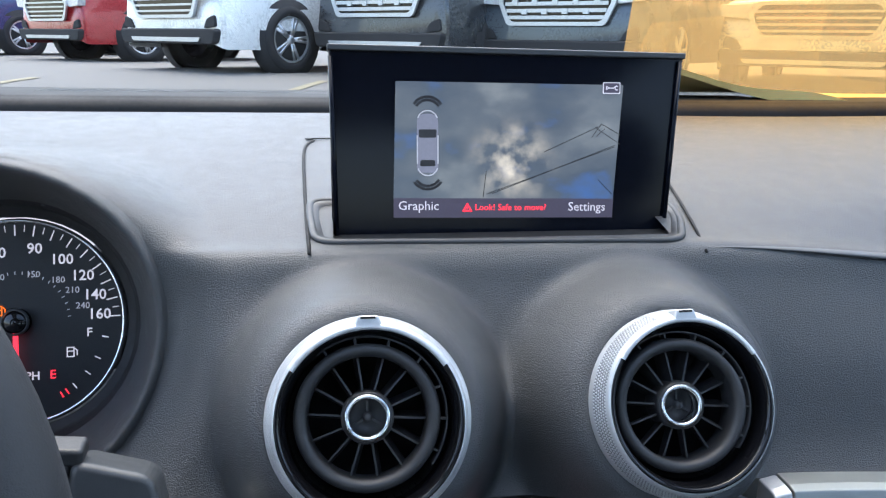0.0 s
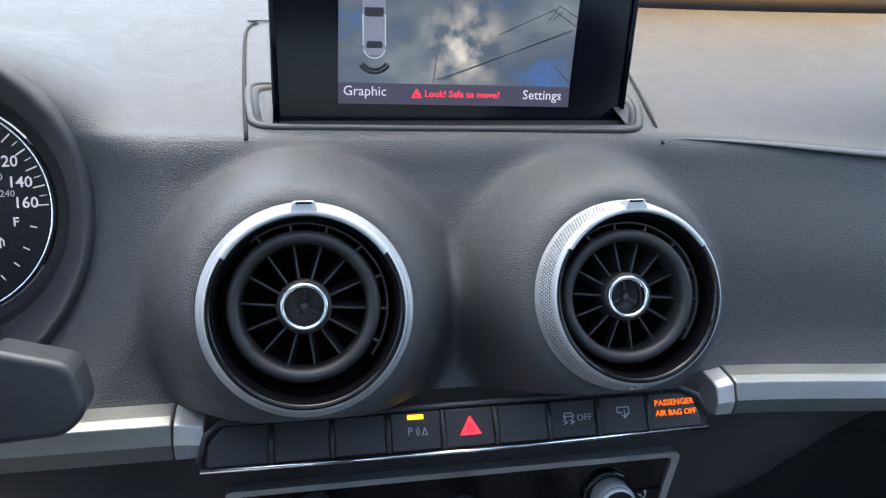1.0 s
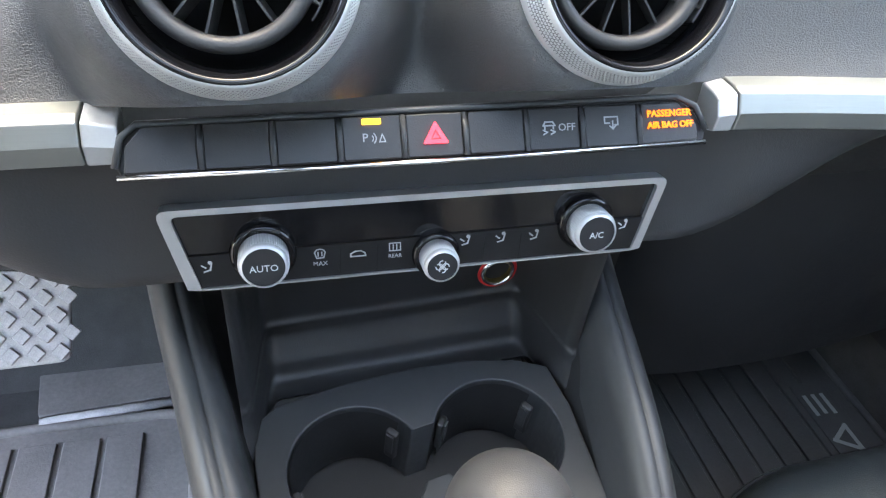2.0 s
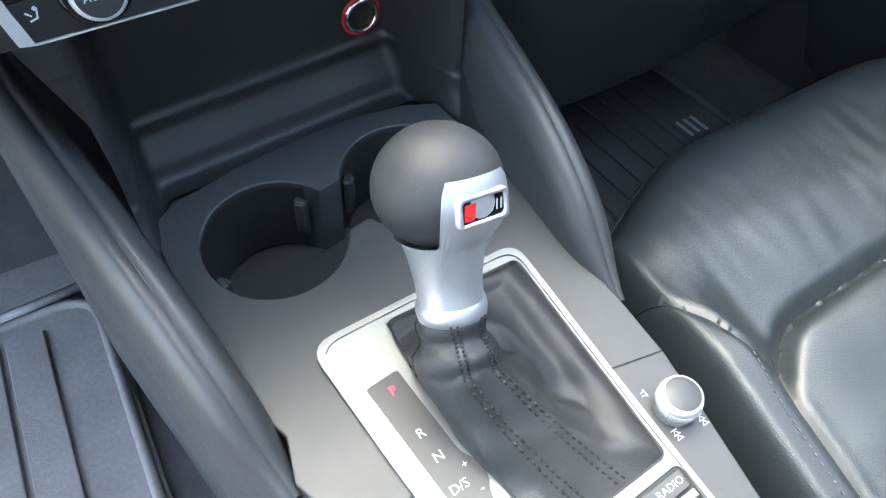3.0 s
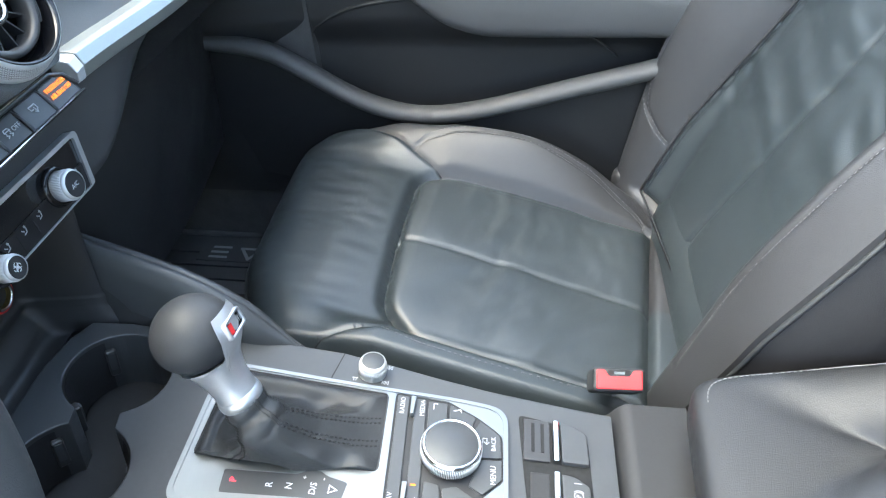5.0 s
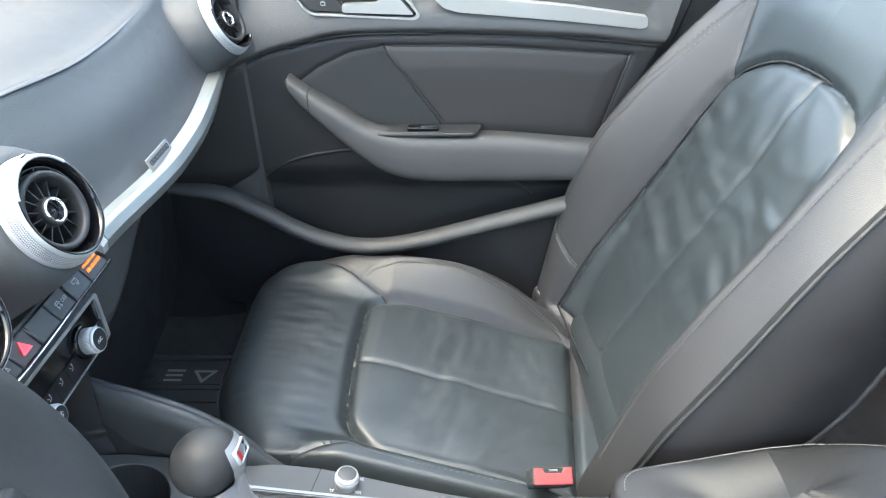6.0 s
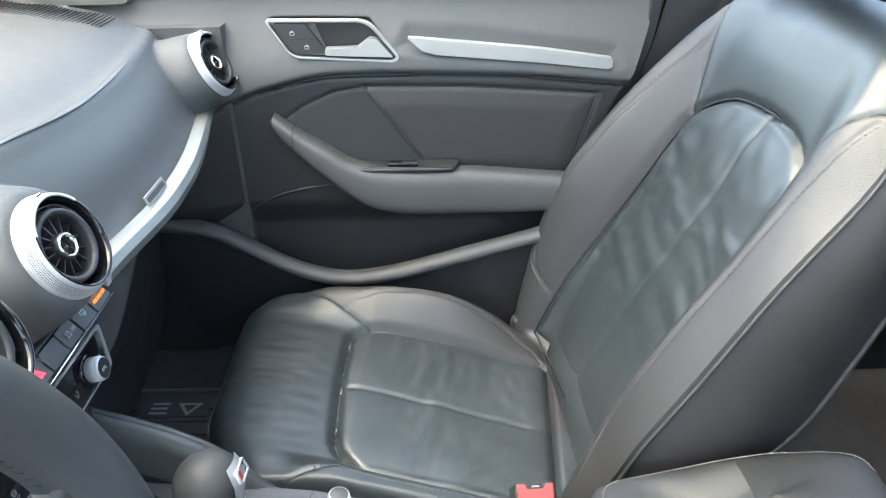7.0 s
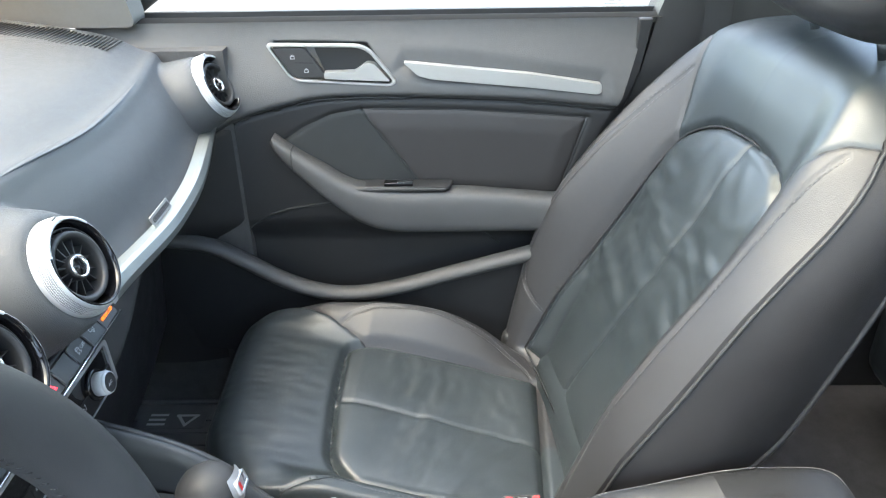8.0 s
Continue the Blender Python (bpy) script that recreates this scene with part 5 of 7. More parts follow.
def neck_point(k, f):
    """Slim at the gaiter, widening to a cup under the ball, with a tongue up its rear."""
    a = 2 * math.pi * k / 96
    rear = smooth(40, 27, abs((math.degrees(a) - 274 + 180) % 360 - 180))
    h = 0.006 + (0.0375 + 0.034 * rear) * f
    r = along([(0.006, 0.0171), (0.018, 0.0173), (0.030, 0.0197), (0.044, 0.0245)], h)
    if h > 0.040:
        r = max(r if h < 0.044 else 0.0, math.sqrt(max(1e-6, 0.0325 ** 2 - (h - 0.0665) ** 2)) * 1.02 + 0.0030)
    flat = 1.0 - 0.10 * smooth(0.02, 0.04, h) * abs(math.cos(a)) ** 2 * (1 - rear)
    return neck_m @ Vector((r * math.cos(a) * flat, r * math.sin(a), h))


part("neck", sheet(neck_point, list(range(97)), steps(0, 1, 28)), NECK_METAL, lever, "satin silver neck")
knob_m = neck_m @ Matrix.Translation((0, 0.0, 0.0665))


def knob_point(k, f):
    a, b = 2 * math.pi * k / 64, -math.pi / 2 + math.pi * f
    r = 0.0325
    v = Vector((r * math.cos(b) * math.cos(a), r * math.cos(b) * math.sin(a) * 1.02, 0.0310 * math.sin(b)))
    if v.z < 0:
        v.z *= 0.94
    return knob_m @ v


part("ball", sheet(knob_point, list(range(65)), steps(0.12, 1, 32)), KNOB, lever, "matte black ball")
# badge on the tongue
sh_m = knob_m @ face_frame((0.0025, -0.0344, -0.0035), (1, 0, 0), (0.07, -0.99, -0.06))
part("badge_frame", frame_slab(rect(0.0275, 0.0150, 0.003), rect(0.0235, 0.0108, 0.002), -0.004, 0.0022), NECK_METAL, lever, "raised silver badge frame", m=sh_m)
part("shield_badge", slab(rounded([(-0.0122, -0.0057), (0.0122, -0.0057), (0.0122, 0.0057), (-0.0122, 0.0057)], 0.0012), -0.003, 0.0008), GLOSS, lever, "black badge", shade=False, m=sh_m)
part("red_mark", slab([(-0.0108, -0.0042), (-0.0050, -0.0042), (-0.0040, 0.0036), (-0.0098, 0.0036)], 0.0008, 0.0014), RED, lever, "red badge corner", shade=False, m=sh_m)
strokes([[(-0.002 + 0.0024 * k, -0.0022), (-0.0016 + 0.0024 * k, 0.0020)] for k in range(6)], 0.0008, sh_m @ at(0.0, 0.0, 0.0009), GREY_MARK, lever, "badge_bars")

# control dial and its keys
ctl = thing("control_dial_panel", CM, "black control panel with a silver-rimmed rotary dial and keys", "control panel")
KP = rounded([(-0.0494, -0.3070), (0.0717, -0.3033), (0.0687, -0.3535), (0.0537, -0.3820), (0.0372, -0.4038), (-0.0087, -0.4063), (-0.0272, -0.3883), (-0.0457, -0.3663)], 0.005, 4)
part("key_plate", slab(KP, 0.0, 0.003), SOFT_BLACK, ctl, shade=False)
KEY_SHAPES = [[(-0.0465, -0.3095), (0.0690, -0.3058), (0.0680, -0.3165), (-0.0455, -0.3205)], [(-0.0450, -0.3255), (0.0672, -0.3215), (0.0662, -0.3325), (-0.0440, -0.3365)],
        [(0.0658, -0.3345), (0.0650, -0.3520), (0.0345, -0.3530), (0.0345, -0.3360)], [(0.0645, -0.3545), (0.0530, -0.3785), (0.0400, -0.3745), (0.0330, -0.3560)],
        [(0.0505, -0.3830), (0.0365, -0.4010), (0.0135, -0.4030), (0.0120, -0.3850), (0.0330, -0.3760)], [(0.0110, -0.4032), (-0.0080, -0.4040), (-0.0240, -0.3880), (-0.0170, -0.3760), (0.0100, -0.3850)],
        [(-0.0195, -0.3660), (-0.0300, -0.3830), (-0.0430, -0.3665), (-0.0425, -0.3570), (-0.0230, -0.3540)], [(-0.0430, -0.3545), (-0.0440, -0.3390), (-0.0180, -0.3385), (-0.0200, -0.3515)]]
for k in KEY_SHAPES:
    crisp(part("key", slab(rounded(k, 0.0015, 3), 0.0028, 0.0052), CONSOLE, ctl, shade=False), 0.0007)
dial = part("dial", lathe([(0.0, 0.0228), (0.0215, 0.0226), (0.0228, 0.0218)], 64), CONSOLE, ctl, "dark touch dial top", True, at(0.0108, -0.3585))
part("dial_rim", lathe([(0.0228, 0.0215), (0.0236, 0.0228), (0.0252, 0.0222), (0.0262, 0.018), (0.0262, 0.009), (0.025, 0.0045)], 96), CHROME, dial, "bright knurled rim")
bm = bmesh.new()
for j in range(110):
    add_box(bm, (0, 0, 0), (0.0008, 0.0006, 0.009), Matrix.Rotation(2 * math.pi * j / 110, 4, "Z") @ Matrix.Translation((0.0263, 0, 0.0135)))
part("dial_knurl", bm, KNURL, dial)
for u, v in ((0.0560, -0.3205), (-0.0334, -0.3230)):
    t = part("toggle", slab(rounded([(-0.010, -0.0018), (0.010, -0.0026), (0.010, 0.0026), (-0.010, 0.0018)], 0.0012), 0.004, 0.0105), ALU, ctl, "silver toggle", False, at(u, v))
    crisp(t, 0.001)
part("toggle_lamp", slab(rect(0.0016, 0.0046, 0.0005), 0.005, 0.0056), LIT_ORANGE, ctl, "lit orange mark", shade=False, m=at(-0.0229, -0.3300))
ZK2 = 0.0054
for text, u, v, s, mat, turn in (("RADIO", 0.0575, -0.3113, 0.0062, GREY_MARK, 2), ("MEDIA", 0.0570, -0.3295, 0.0062, GREY_MARK, 2), ("NAV", -0.0384, -0.3122, 0.0062, GREY_MARK, 2), ("TEL", -0.0390, -0.3313, 0.0062, GREY_MARK, 2), ("BACK", 0.0272, -0.3957, 0.0058, GREY_MARK, 2), ("MENU", -0.0045, -0.3965, 0.0068, GREY_MARK, 2)):
    letters(text, s, at(u, v, ZK2, turn), mat, ctl, "key_word")
strokes([[(0.003, -0.001), (-0.003, -0.001), (-0.001, 0.0012)], [(-0.003, -0.001), (-0.0008, -0.0028)], [(0.003, -0.001), (0.003, 0.0026), (-0.002, 0.0026)]], 0.0008, at(0.0290, -0.3885, ZK2), GREY_MARK, ctl, "back_arrow")
for u, v, a in ((0.0634, -0.3396, 0), (0.0600, -0.3640, -70), (-0.0375, -0.3660, 140), (-0.0400, -0.3430, 90)):
    strokes([[(-0.006, 0), (0, 0), (0, -0.003)]], 0.0009, at(u, v, ZK2, a), WHITE_MARK, ctl, "corner_mark")

# volume knob, start button
vol = thing("volume_knob", CM @ at(0.0955, -0.2775), "small silver-rimmed volume knob on the console", "knob")
part("rim", lathe([(0.0128, 0.0), (0.0130, 0.013), (0.0120, 0.0165), (0.0105, 0.017)], 56), KNURL, vol)
bm = bmesh.new()
for j in range(64):
    add_box(bm, (0, 0, 0), (0.0007, 0.0006, 0.009), Matrix.Rotation(2 * math.pi * j / 64, 4, "Z") @ Matrix.Translation((0.0130, 0, 0.0075)))
part("knurl", bm, KNURL, vol)
part("cap", lathe([(0.0, 0.0172), (0.0095, 0.0172), (0.0106, 0.0166)], 40), CONSOLE, vol)
for u, v, a in ((0.1035, -0.2925, 90), (0.0848, -0.2911, 90)):
    strokes([[(-0.0030, -0.002), (-0.0005, 0), (-0.0030, 0.002), (-0.0030, -0.002)], [(0.0, -0.002), (0.0025, 0), (0.0, 0.002), (0.0, -0.002)], [(0.003, -0.002), (0.003, 0.002)]], 0.0006, at(u, v, 0.0004, a), GREY_MARK, console, "skip_mark")
strokes([[(-0.0025, -0.001), (-0.001, -0.001), (0.0005, -0.0022), (0.0005, 0.0022), (-0.001, 0.001), (-0.0025, 0.001)]], 0.0006, at(0.0864, -0.2622, 0.0004), GREY_MARK, console, "speaker_mark")
start = thing("start_button", CM @ at(-0.0763, -0.2778), "round brushed silver start button on the console", "button")
part("cap", lathe([(0.0, 0.0052), (0.011, 0.005), (0.0128, 0.0038), (0.0132, 0.0)], 56), ALU, start)
part("collar", lathe([(0.0133, 0.001), (0.0145, 0.0016), (0.0152, 0.0)], 48), SOFT_BLACK, start)
part("letter_bar", slab(rect(0.007, 0.0008, 0.0003), 0.0051, 0.0055), GREY_MARK, start, shade=False)
for pts in (((0.0795, -0.2395), (0.1155, -0.2472)), ((-0.0605, -0.2395), (-0.0950, -0.2450))):
    strokes([list(pts)], 0.0010, at(0, 0, 0.0002), DEEP, console, "panel_joint")

# parking brake and vent switches
brake = thing("parking_brake_switches", CM @ at(0.0155, -0.0030), "recessed switch block with chrome bars and a parking brake mark", "switch panel")
RB = rounded([(0.0505, -0.4145), (0.0420, -0.4660), (0.0300, -0.4775), (-0.050, -0.4800), (-0.052, -0.4240), (0.0, -0.4190)], 0.006)
# flat near-black plate: the shade of a recess given as colour
part("recess", slab(RB, 0.0004, 0.0012), DEEP, brake, shade=False)
for (u0, u1), ribbed in (((0.0015, 0.0450), True), ((-0.0480, -0.0085), False)):
    crisp(part("switch_cap", slab(rounded([(u0, -0.4530), (u1 - 0.002, -0.4520), (u1 - 0.004, -0.4640), (u1 - 0.012, -0.4755), (u0, -0.4765)], 0.002), 0.001, 0.0062), CONSOLE, brake, shade=False), 0.001)
    crisp(part("chrome_bar", box(((u0 + u1) / 2, -0.4480, 0.0045), (u1 - u0, 0.0062, 0.007)), CHROME, brake, "chrome bar", shade=False), 0.002)
    if ribbed:
        crisp(part("rib_plate", slab(rect(u1 - u0, 0.0235, 0.001, (u0 + u1) / 2, -0.4310), 0.001, 0.0040), PLASTIC, brake, shade=False), 0.001)
        for j in range(2):
            part("slot", box(((u0 + u1) / 2 + 0.002, -0.4275 - 0.0085 * j, 0.004), (u1 - u0 - 0.013, 0.0030, 0.0012)), DEEP, brake, shade=False)
    else:
        crisp(part("finger_slope", box(((u0 + u1) / 2, -0.4340, -0.001), (u1 - u0, 0.018, 0.006)), SOFT_BLACK, brake, shade=False), 0.002)
letters("P", 0.0055, at(-0.0305, -0.4655, 0.0064), GREY_MARK, brake, "parking_mark")
strokes([arc(0, 0, 0.0038, 0, 360, 16), arc(0, 0, 0.0052, -50, 50, 6), arc(0, 0, 0.0052, 130, 230, 6), [(0.012, -0.003), (0.012, 0.003)]], 0.0006, at(-0.0305, -0.4655, 0.0064), GREY_MARK, brake, "parking_mark")
# rear of the console: step up to the armrest
part("rear_step", sheet(lambda u, f: Vector((u, lerp(-0.5, -0.575, f), -0.02 + 0.022 * smooth(0.0, 0.25, f) + 0.006 * f)), steps(-0.068, 0.092, 12), steps(0, 1, 12)), SOFT_BLACK, console)
part("rear_box", box((0.0, -0.70, -0.16), (0.15, 0.38, 0.30)), PLASTIC, console, shade=False)
arm = thing("armrest", pose(0.040, -0.060, 0.545, 0, 0, 1), "padded dark leather armrest with stitched edge over the console", "armrest")


def arm_point(k, f):
    a = 2 * math.pi * k / 72
    c, s = math.cos(a), math.sin(a)
    e = 0.25
    r = 1.0 - 0.30 * smooth(0.55, 1.0, f) ** 2.0
    x = 0.078 * math.copysign(abs(c) ** e, c)
    y = 0.150 * math.copysign(abs(s) ** e, s)
    z = (0.040 + 0.042 * (1 - smooth(-0.4, 1.05, y / 0.15))) * math.sin(min(1, f) * math.pi / 2)
    inset = (1 - math.cos(f * math.pi / 2)) ** 3
    return Vector((x * (1 - inset), y * (1 - inset * 0.9), z + 0.004 * (1 - (x / 0.08) ** 2) * smooth(0.6, 1, f)))


part("cushion", sheet(arm_point, list(range(73)), steps(0, 1, 24)), LEATHER_ARM, arm)
bm = bmesh.new()
# one row along the edge beside the passenger seat
edge = [arm_point(k, 0.62) for k in steps(-16.5, 16.5, 400)]
done = 0.0
for p, q in zip(edge, edge[1:]):
    done += (q - p).length
    if done % 0.0045 < 0.003:
        add_tube(bm, [p + Vector((0, 0, 0.0006)), q + Vector((0, 0, 0.0006))], 0.0006, 4)
part("stitching", bm, THREAD, arm)

# belt buckle
bk = thing("seat_belt_buckle", pose(0.146, 0.143, 0.522, 2, -38, 3), "black seat belt buckle with a red release button", "seat belt buckle")
crisp(part("casing", box((0, 0, -0.022), (0.022, 0.048, 0.055)), PLASTIC, bk, shade=False), 0.004, 3)
crisp(part("release_button", slab(rounded([(-0.0088, -0.0208), (0.0088, -0.0208), (0.0088, -0.0130), (0.0030, -0.0095), (0.0030, 0.0095), (0.0088, 0.0130), (0.0088, 0.0208), (-0.0088, 0.0208)], 0.0015), 0.003, 0.0075), RED, bk, "red release button", shade=False), 0.001)
part("slot", box((0.0066, 0, 0.0052), (0.0050, 0.020, 0.0016)), DEEP, bk, shade=False)
part("catch", box((0.0062, 0, 0.0060), (0.0026, 0.010, 0.0012)), CHROME, bk, shade=False)
part("stalk", tube([(0, 0, -0.045), (0.004, 0, -0.12), (0.01, -0.01, -0.22)], 0.012, 10, 0.5), SOFT_BLACK, bk)

# ---- passenger seat ----
SX = 0.357
SEAT_M = Matrix.Translation((0.371, 0.400, 0.498)) @ Matrix.Rotation(radians(-3.5), 4, "Z") @ Matrix.Rotation(radians(2.0), 4, "X") @ Matrix.Translation((-0.354, -0.385, -0.514))
seat = thing("passenger_seat", SEAT_M, "dark leather passenger seat with stitched bolsters and creased centre panels", "car seat")
CUSH_PANEL = rounded([(0.502, 0.075), (0.500, 0.352), (0.484, 0.394), (0.350, 0.389), (0.232, 0.374), (0.196, 0.334), (0.190, 0.075)], [0.001, 0.015, 0.02, 0.05, 0.022, 0.02, 0.001], 3)
CUSH_LOOP = CUSH_PANEL + CUSH_PANEL[:1]
CUSH_OUT = [(0.498, 0.365), (0.519, 0.409), (0.545, 0.460), (0.575, 0.51)]
CUSH_IN = [(0.196, 0.334), (0.184, 0.363), (0.174, 0.392), (0.155, 0.424), (0.135, 0.445)]
OUT_SEAM = [(0.519, 0.409), (0.537, 0.390), (0.548, 0.35), (0.552, 0.30), (0.552, 0.25), (0.547, 0.20), (0.541, 0.145), (0.525, 0.10), (0.505, 0.082)]
BOLSTER = [(0.03, -0.03), (0.06, -0.012), (0.09, 0.002), (0.125, 0.018), (0.174, 0.044), (0.241, 0.060), (0.318, 0.054), (0.416, 0.032), (0.48, 0.012), (0.56, 0.0)]


def groove(d, w, depth):
    return -depth * math.exp(-(d / w) ** 2)


def front_edge(x):
    """The seat points a little towards the middle of the car, with rounded front corners."""
    q = x - SX
    y = 0.572 + 0.10 * q - 0.06 * smooth(-0.06, -0.23, q)
    return y - (0.105 * ((q - 0.10) / 0.143) ** 4 if q > 0.10 else 0.0)


def cushion_point(x, y):
    """Top of the seat cushion."""
    z = 0.5145 + 0.016 * smooth(0.36, 0.46, y) if y > 0.36 else 0.5145 - 0.215 * (0.36 - y)
    fe = front_edge(x)
    y = min(y, fe)
    if y > fe - 0.075:
        f = (y - (fe - 0.075)) / 0.075
        z -= 0.076 * (1 - max(0.0, 1 - f ** 2.9) ** (1 / 2.9))
    z += along(BOLSTER, y) * smooth(0.125, 0.20, x - SX)
    z += 0.022 * smooth(0.145, 0.180, SX - x) * smooth(0.03, 0.12, y) * smooth(0.45, 0.36, y)
    if x > SX + 0.195:
        z -= 0.10 * ((x - SX - 0.195) / 0.05) ** 2.2
    if x < SX - 0.192:
        z -= 0.14 * ((SX - 0.192 - x) / 0.035) ** 2
    d = path_dist(x, y, CUSH_LOOP)
    if inside(x, y, CUSH_PANEL):
        # pillowed halves, creased where one sits
        z += 0.008 * (1 - math.exp(-d / 0.014)) - 0.003
        cl = 0.352 - (0.389 - y) * 0.03
        dc = abs(x - cl)
        z += groove(dc, 0.0035, 0.0022) - 0.002 * math.exp(-dc / 0.02)
        tw = 0.05 * noise.noise(Vector((x * 7, y * 7, 2.2)))
        wr = noise.noise(Vector((x * 10 + 3 * tw, (y + 0.35 * x + tw) * 30, 0.3))) * 0.0048 + noise.noise(Vector((x * 30, (y + 0.4 * x + tw) * 62, 1.7))) * 0.0012
        z += wr * smooth(0.38, 0.25, y) * smooth(0.0, 0.02, d) + 0.0005 * noise.noise(Vector((x * 40, y * 40, 4.4))) * smooth(0.0, 0.02, d)
    z += groove(d, 0.0064, 0.0105)
    z += groove(path_dist(x, y, CUSH_OUT), 0.003, 0.003) + groove(path_dist(x, y, CUSH_IN), 0.003, 0.003)
    z += groove(path_dist(x, y, OUT_SEAM), 0.0025, 0.0022)
    if y > 0.38:
        z += (0.0013 * noise.noise(Vector((x * 26, y * 8, 5.0))) + 0.0007 * noise.noise(Vector((x * 70, y * 24, 8.0)))) * smooth(0.38, 0.43, y)
    return Vector((x, y, z))


def cushion_region(x, y):
    if y > front_edge(x) + 0.002:
        return None
    if inside(x, y, CUSH_PANEL):
        return "cushion_panel"
    if x > 0.350 and y < 0.352:
        return "side_bolster"
    if x > 0.350:
        lim = straight([(0.352, 0.4925), (0.365, 0.498), (0.409, 0.519), (0.460, 0.545), (0.51, 0.575), (0.56, 0.605)], y)
        return "side_bolster" if x > lim else "front_roll"
    if y < 0.334:
        return "inner_bolster"
    lim = straight([(0.334, 0.196), (0.363, 0.184), (0.392, 0.174), (0.424, 0.155), (0.445, 0.130)], y)
    return "inner_bolster" if x < lim else "front_roll"


cx = steps(0.128, 0.602, 180)
cy = steps(0.035, 0.596, 210)
FRONT = [(x, front_edge(x)) for x in steps(0.12, 0.605, 60)]
for name, bm in patches(cushion_point, cx, cy, cushion_region, (CUSH_LOOP, CUSH_OUT, CUSH_IN, FRONT, [(0.352, 0.389), (0.3426, 0.075)])).items():
    part(name, bm, LEATHER_SIDE if name == "side_bolster" else LEATHER, seat)
for pts in (CUSH_OUT, CUSH_IN):
    part("seam", tube([cushion_point(p.x, p.y) + Vector((0, 0, -0.0010)) for p in bend([(a, b, 0) for a, b in pts], 6)], 0.0012, 8), SOFT_BLACK, seat)
# the upright front and the shell below
def skirt_outline():
    out = []
    for k in range(61):
        x = lerp(0.130, 0.600, k / 60)
        out.append((x, front_edge(x) - 0.001))
    return out


sk = skirt_outline()
part("front_skirt", sheet(lambda k, f: Vector((sk[int(k)][0], sk[int(k)][1] + 0.004 * math.sin(math.pi * f) - 0.02 * f * f, lerp(cushion_point(sk[int(k)][0], sk[int(k)][1] - 0.002).z, 0.33, f))), list(range(61)), steps(0, 1, 8)), LEATHER, seat)
crisp(part("seat_base", box((SX, 0.27, 0.335), (0.40, 0.48, 0.12)), PLASTIC, seat, shade=False), 0.02, 3)
part("side_valance", sheet(lambda y, f: Vector((0.598 + 0.006 * math.sin(math.pi * f), y, lerp(cushion_point(0.598, y).z, 0.33, f))), steps(0.03, 0.48, 20), steps(0, 1, 5)), LEATHER_SIDE, seat)
part("inner_valance", sheet(lambda y, f: Vector((0.129, y, lerp(cushion_point(0.129, y).z, 0.33, f))), steps(0.03, 0.50, 20), steps(0, 1, 5)), LEATHER, seat)
for x in (0.19, 0.53):
    part("seat_rail", box((x, 0.25, 0.24), (0.045, 0.62, 0.06)), SOFT_BLACK, seat, shade=False)
# side lever cover at the hinge
crisp(part("hinge_cover", box((0.600, 0.075, 0.455), (0.035, 0.12, 0.07)), PLASTIC, seat), 0.02, 4)


def stitch_row(fn, pts, name, parent, mat=THREAD, step=0.0042, r=0.0005, off=0.0007):
    """Short threads laid along a line on a surface."""
    line = bend([(a, b, 0) for a, b in pts], 24)
    acc, bm = 0.0, bmesh.new()
    for p, q in zip(line, line[1:]):
        acc += (q - p).length
        if acc >= step:
            acc = 0.0
            d = (q - p).normalized() * step * 0.62
            a, b = fn(p.x, p.y), fn(p.x + d.x, p.y + d.y)
            add_tube(bm, [a + Vector((0, 0, off)), b + Vector((0, 0, off))], r, 4)
    return part(name, bm, mat, parent)


stitch_row(cushion_point, [(a - 0.004, b - 0.001) for a, b in OUT_SEAM], "stitching", seat)
stitch_row(cushion_point, [(a + 0.004, b + 0.001) for a, b in OUT_SEAM], "stitching", seat)
stitch_row(cushion_point, [(0.182, 0.360), (0.175, 0.316), (0.174, 0.247), (0.177, 0.155), (0.180, 0.09)], "stitching", seat, THREAD)
part("piping", tube([cushion_point(x, y - 0.001) + Vector((0, 0.001, 0.0)) for x, y in sk[4:-3]], 0.0022, 6), LEATHER, seat)

# backrest: x across, s up along the reclined plane, which is turned a little towards the driver
SEAT_INV = SEAT_M.inverted()
BX, BU, BN = (SEAT_INV.to_3x3() @ Vector(v) for v in ((1.0169, 0.0853, -0.0050), (0.0394, -0.4158, 0.9311), (-0.0759, 0.9281, 0.4176)))
BO = SEAT_INV @ Vector((0.388, 0.038, 0.486))
BACK_W = [(-0.09, 0.225), (0.0, 0.246), (0.10, 0.262), (0.20, 0.263), (0.30, 0.259), (0.40, 0.250), (0.47, 0.236), (0.52, 0.208), (0.56, 0.172), (0.60, 0.125)]
CREST = [(-0.09, 0.05), (0.0, 0.066), (0.10, 0.082), (0.20, 0.088), (0.30, 0.074), (0.40, 0.048), (0.47, 0.026), (0.53, 0.010), (0.60, 0.0)]
BACK_PANEL = rounded([(-0.120, -0.05), (0.178, -0.05), (0.184, 0.06), (0.166, 0.245), (0.158, 0.328), (0.146, 0.384), (0.111, 0.412), (0.065, 0.434), (-0.020, 0.443), (-0.100, 0.437), (-0.146, 0.396), (-0.158, 0.324), (-0.150, 0.21), (-0.130, 0.09)], [0.001, 0.001] + [0.03] * 12, 2)
BACK_LOOP = BACK_PANEL + BACK_PANEL[:1]
NEAR_SEAM = [(-0.190, -0.02), (-0.197, 0.05), (-0.200, 0.10), (-0.202, 0.20), (-0.202, 0.31), (-0.201, 0.37), (-0.203, 0.445), (-0.206, 0.490)]
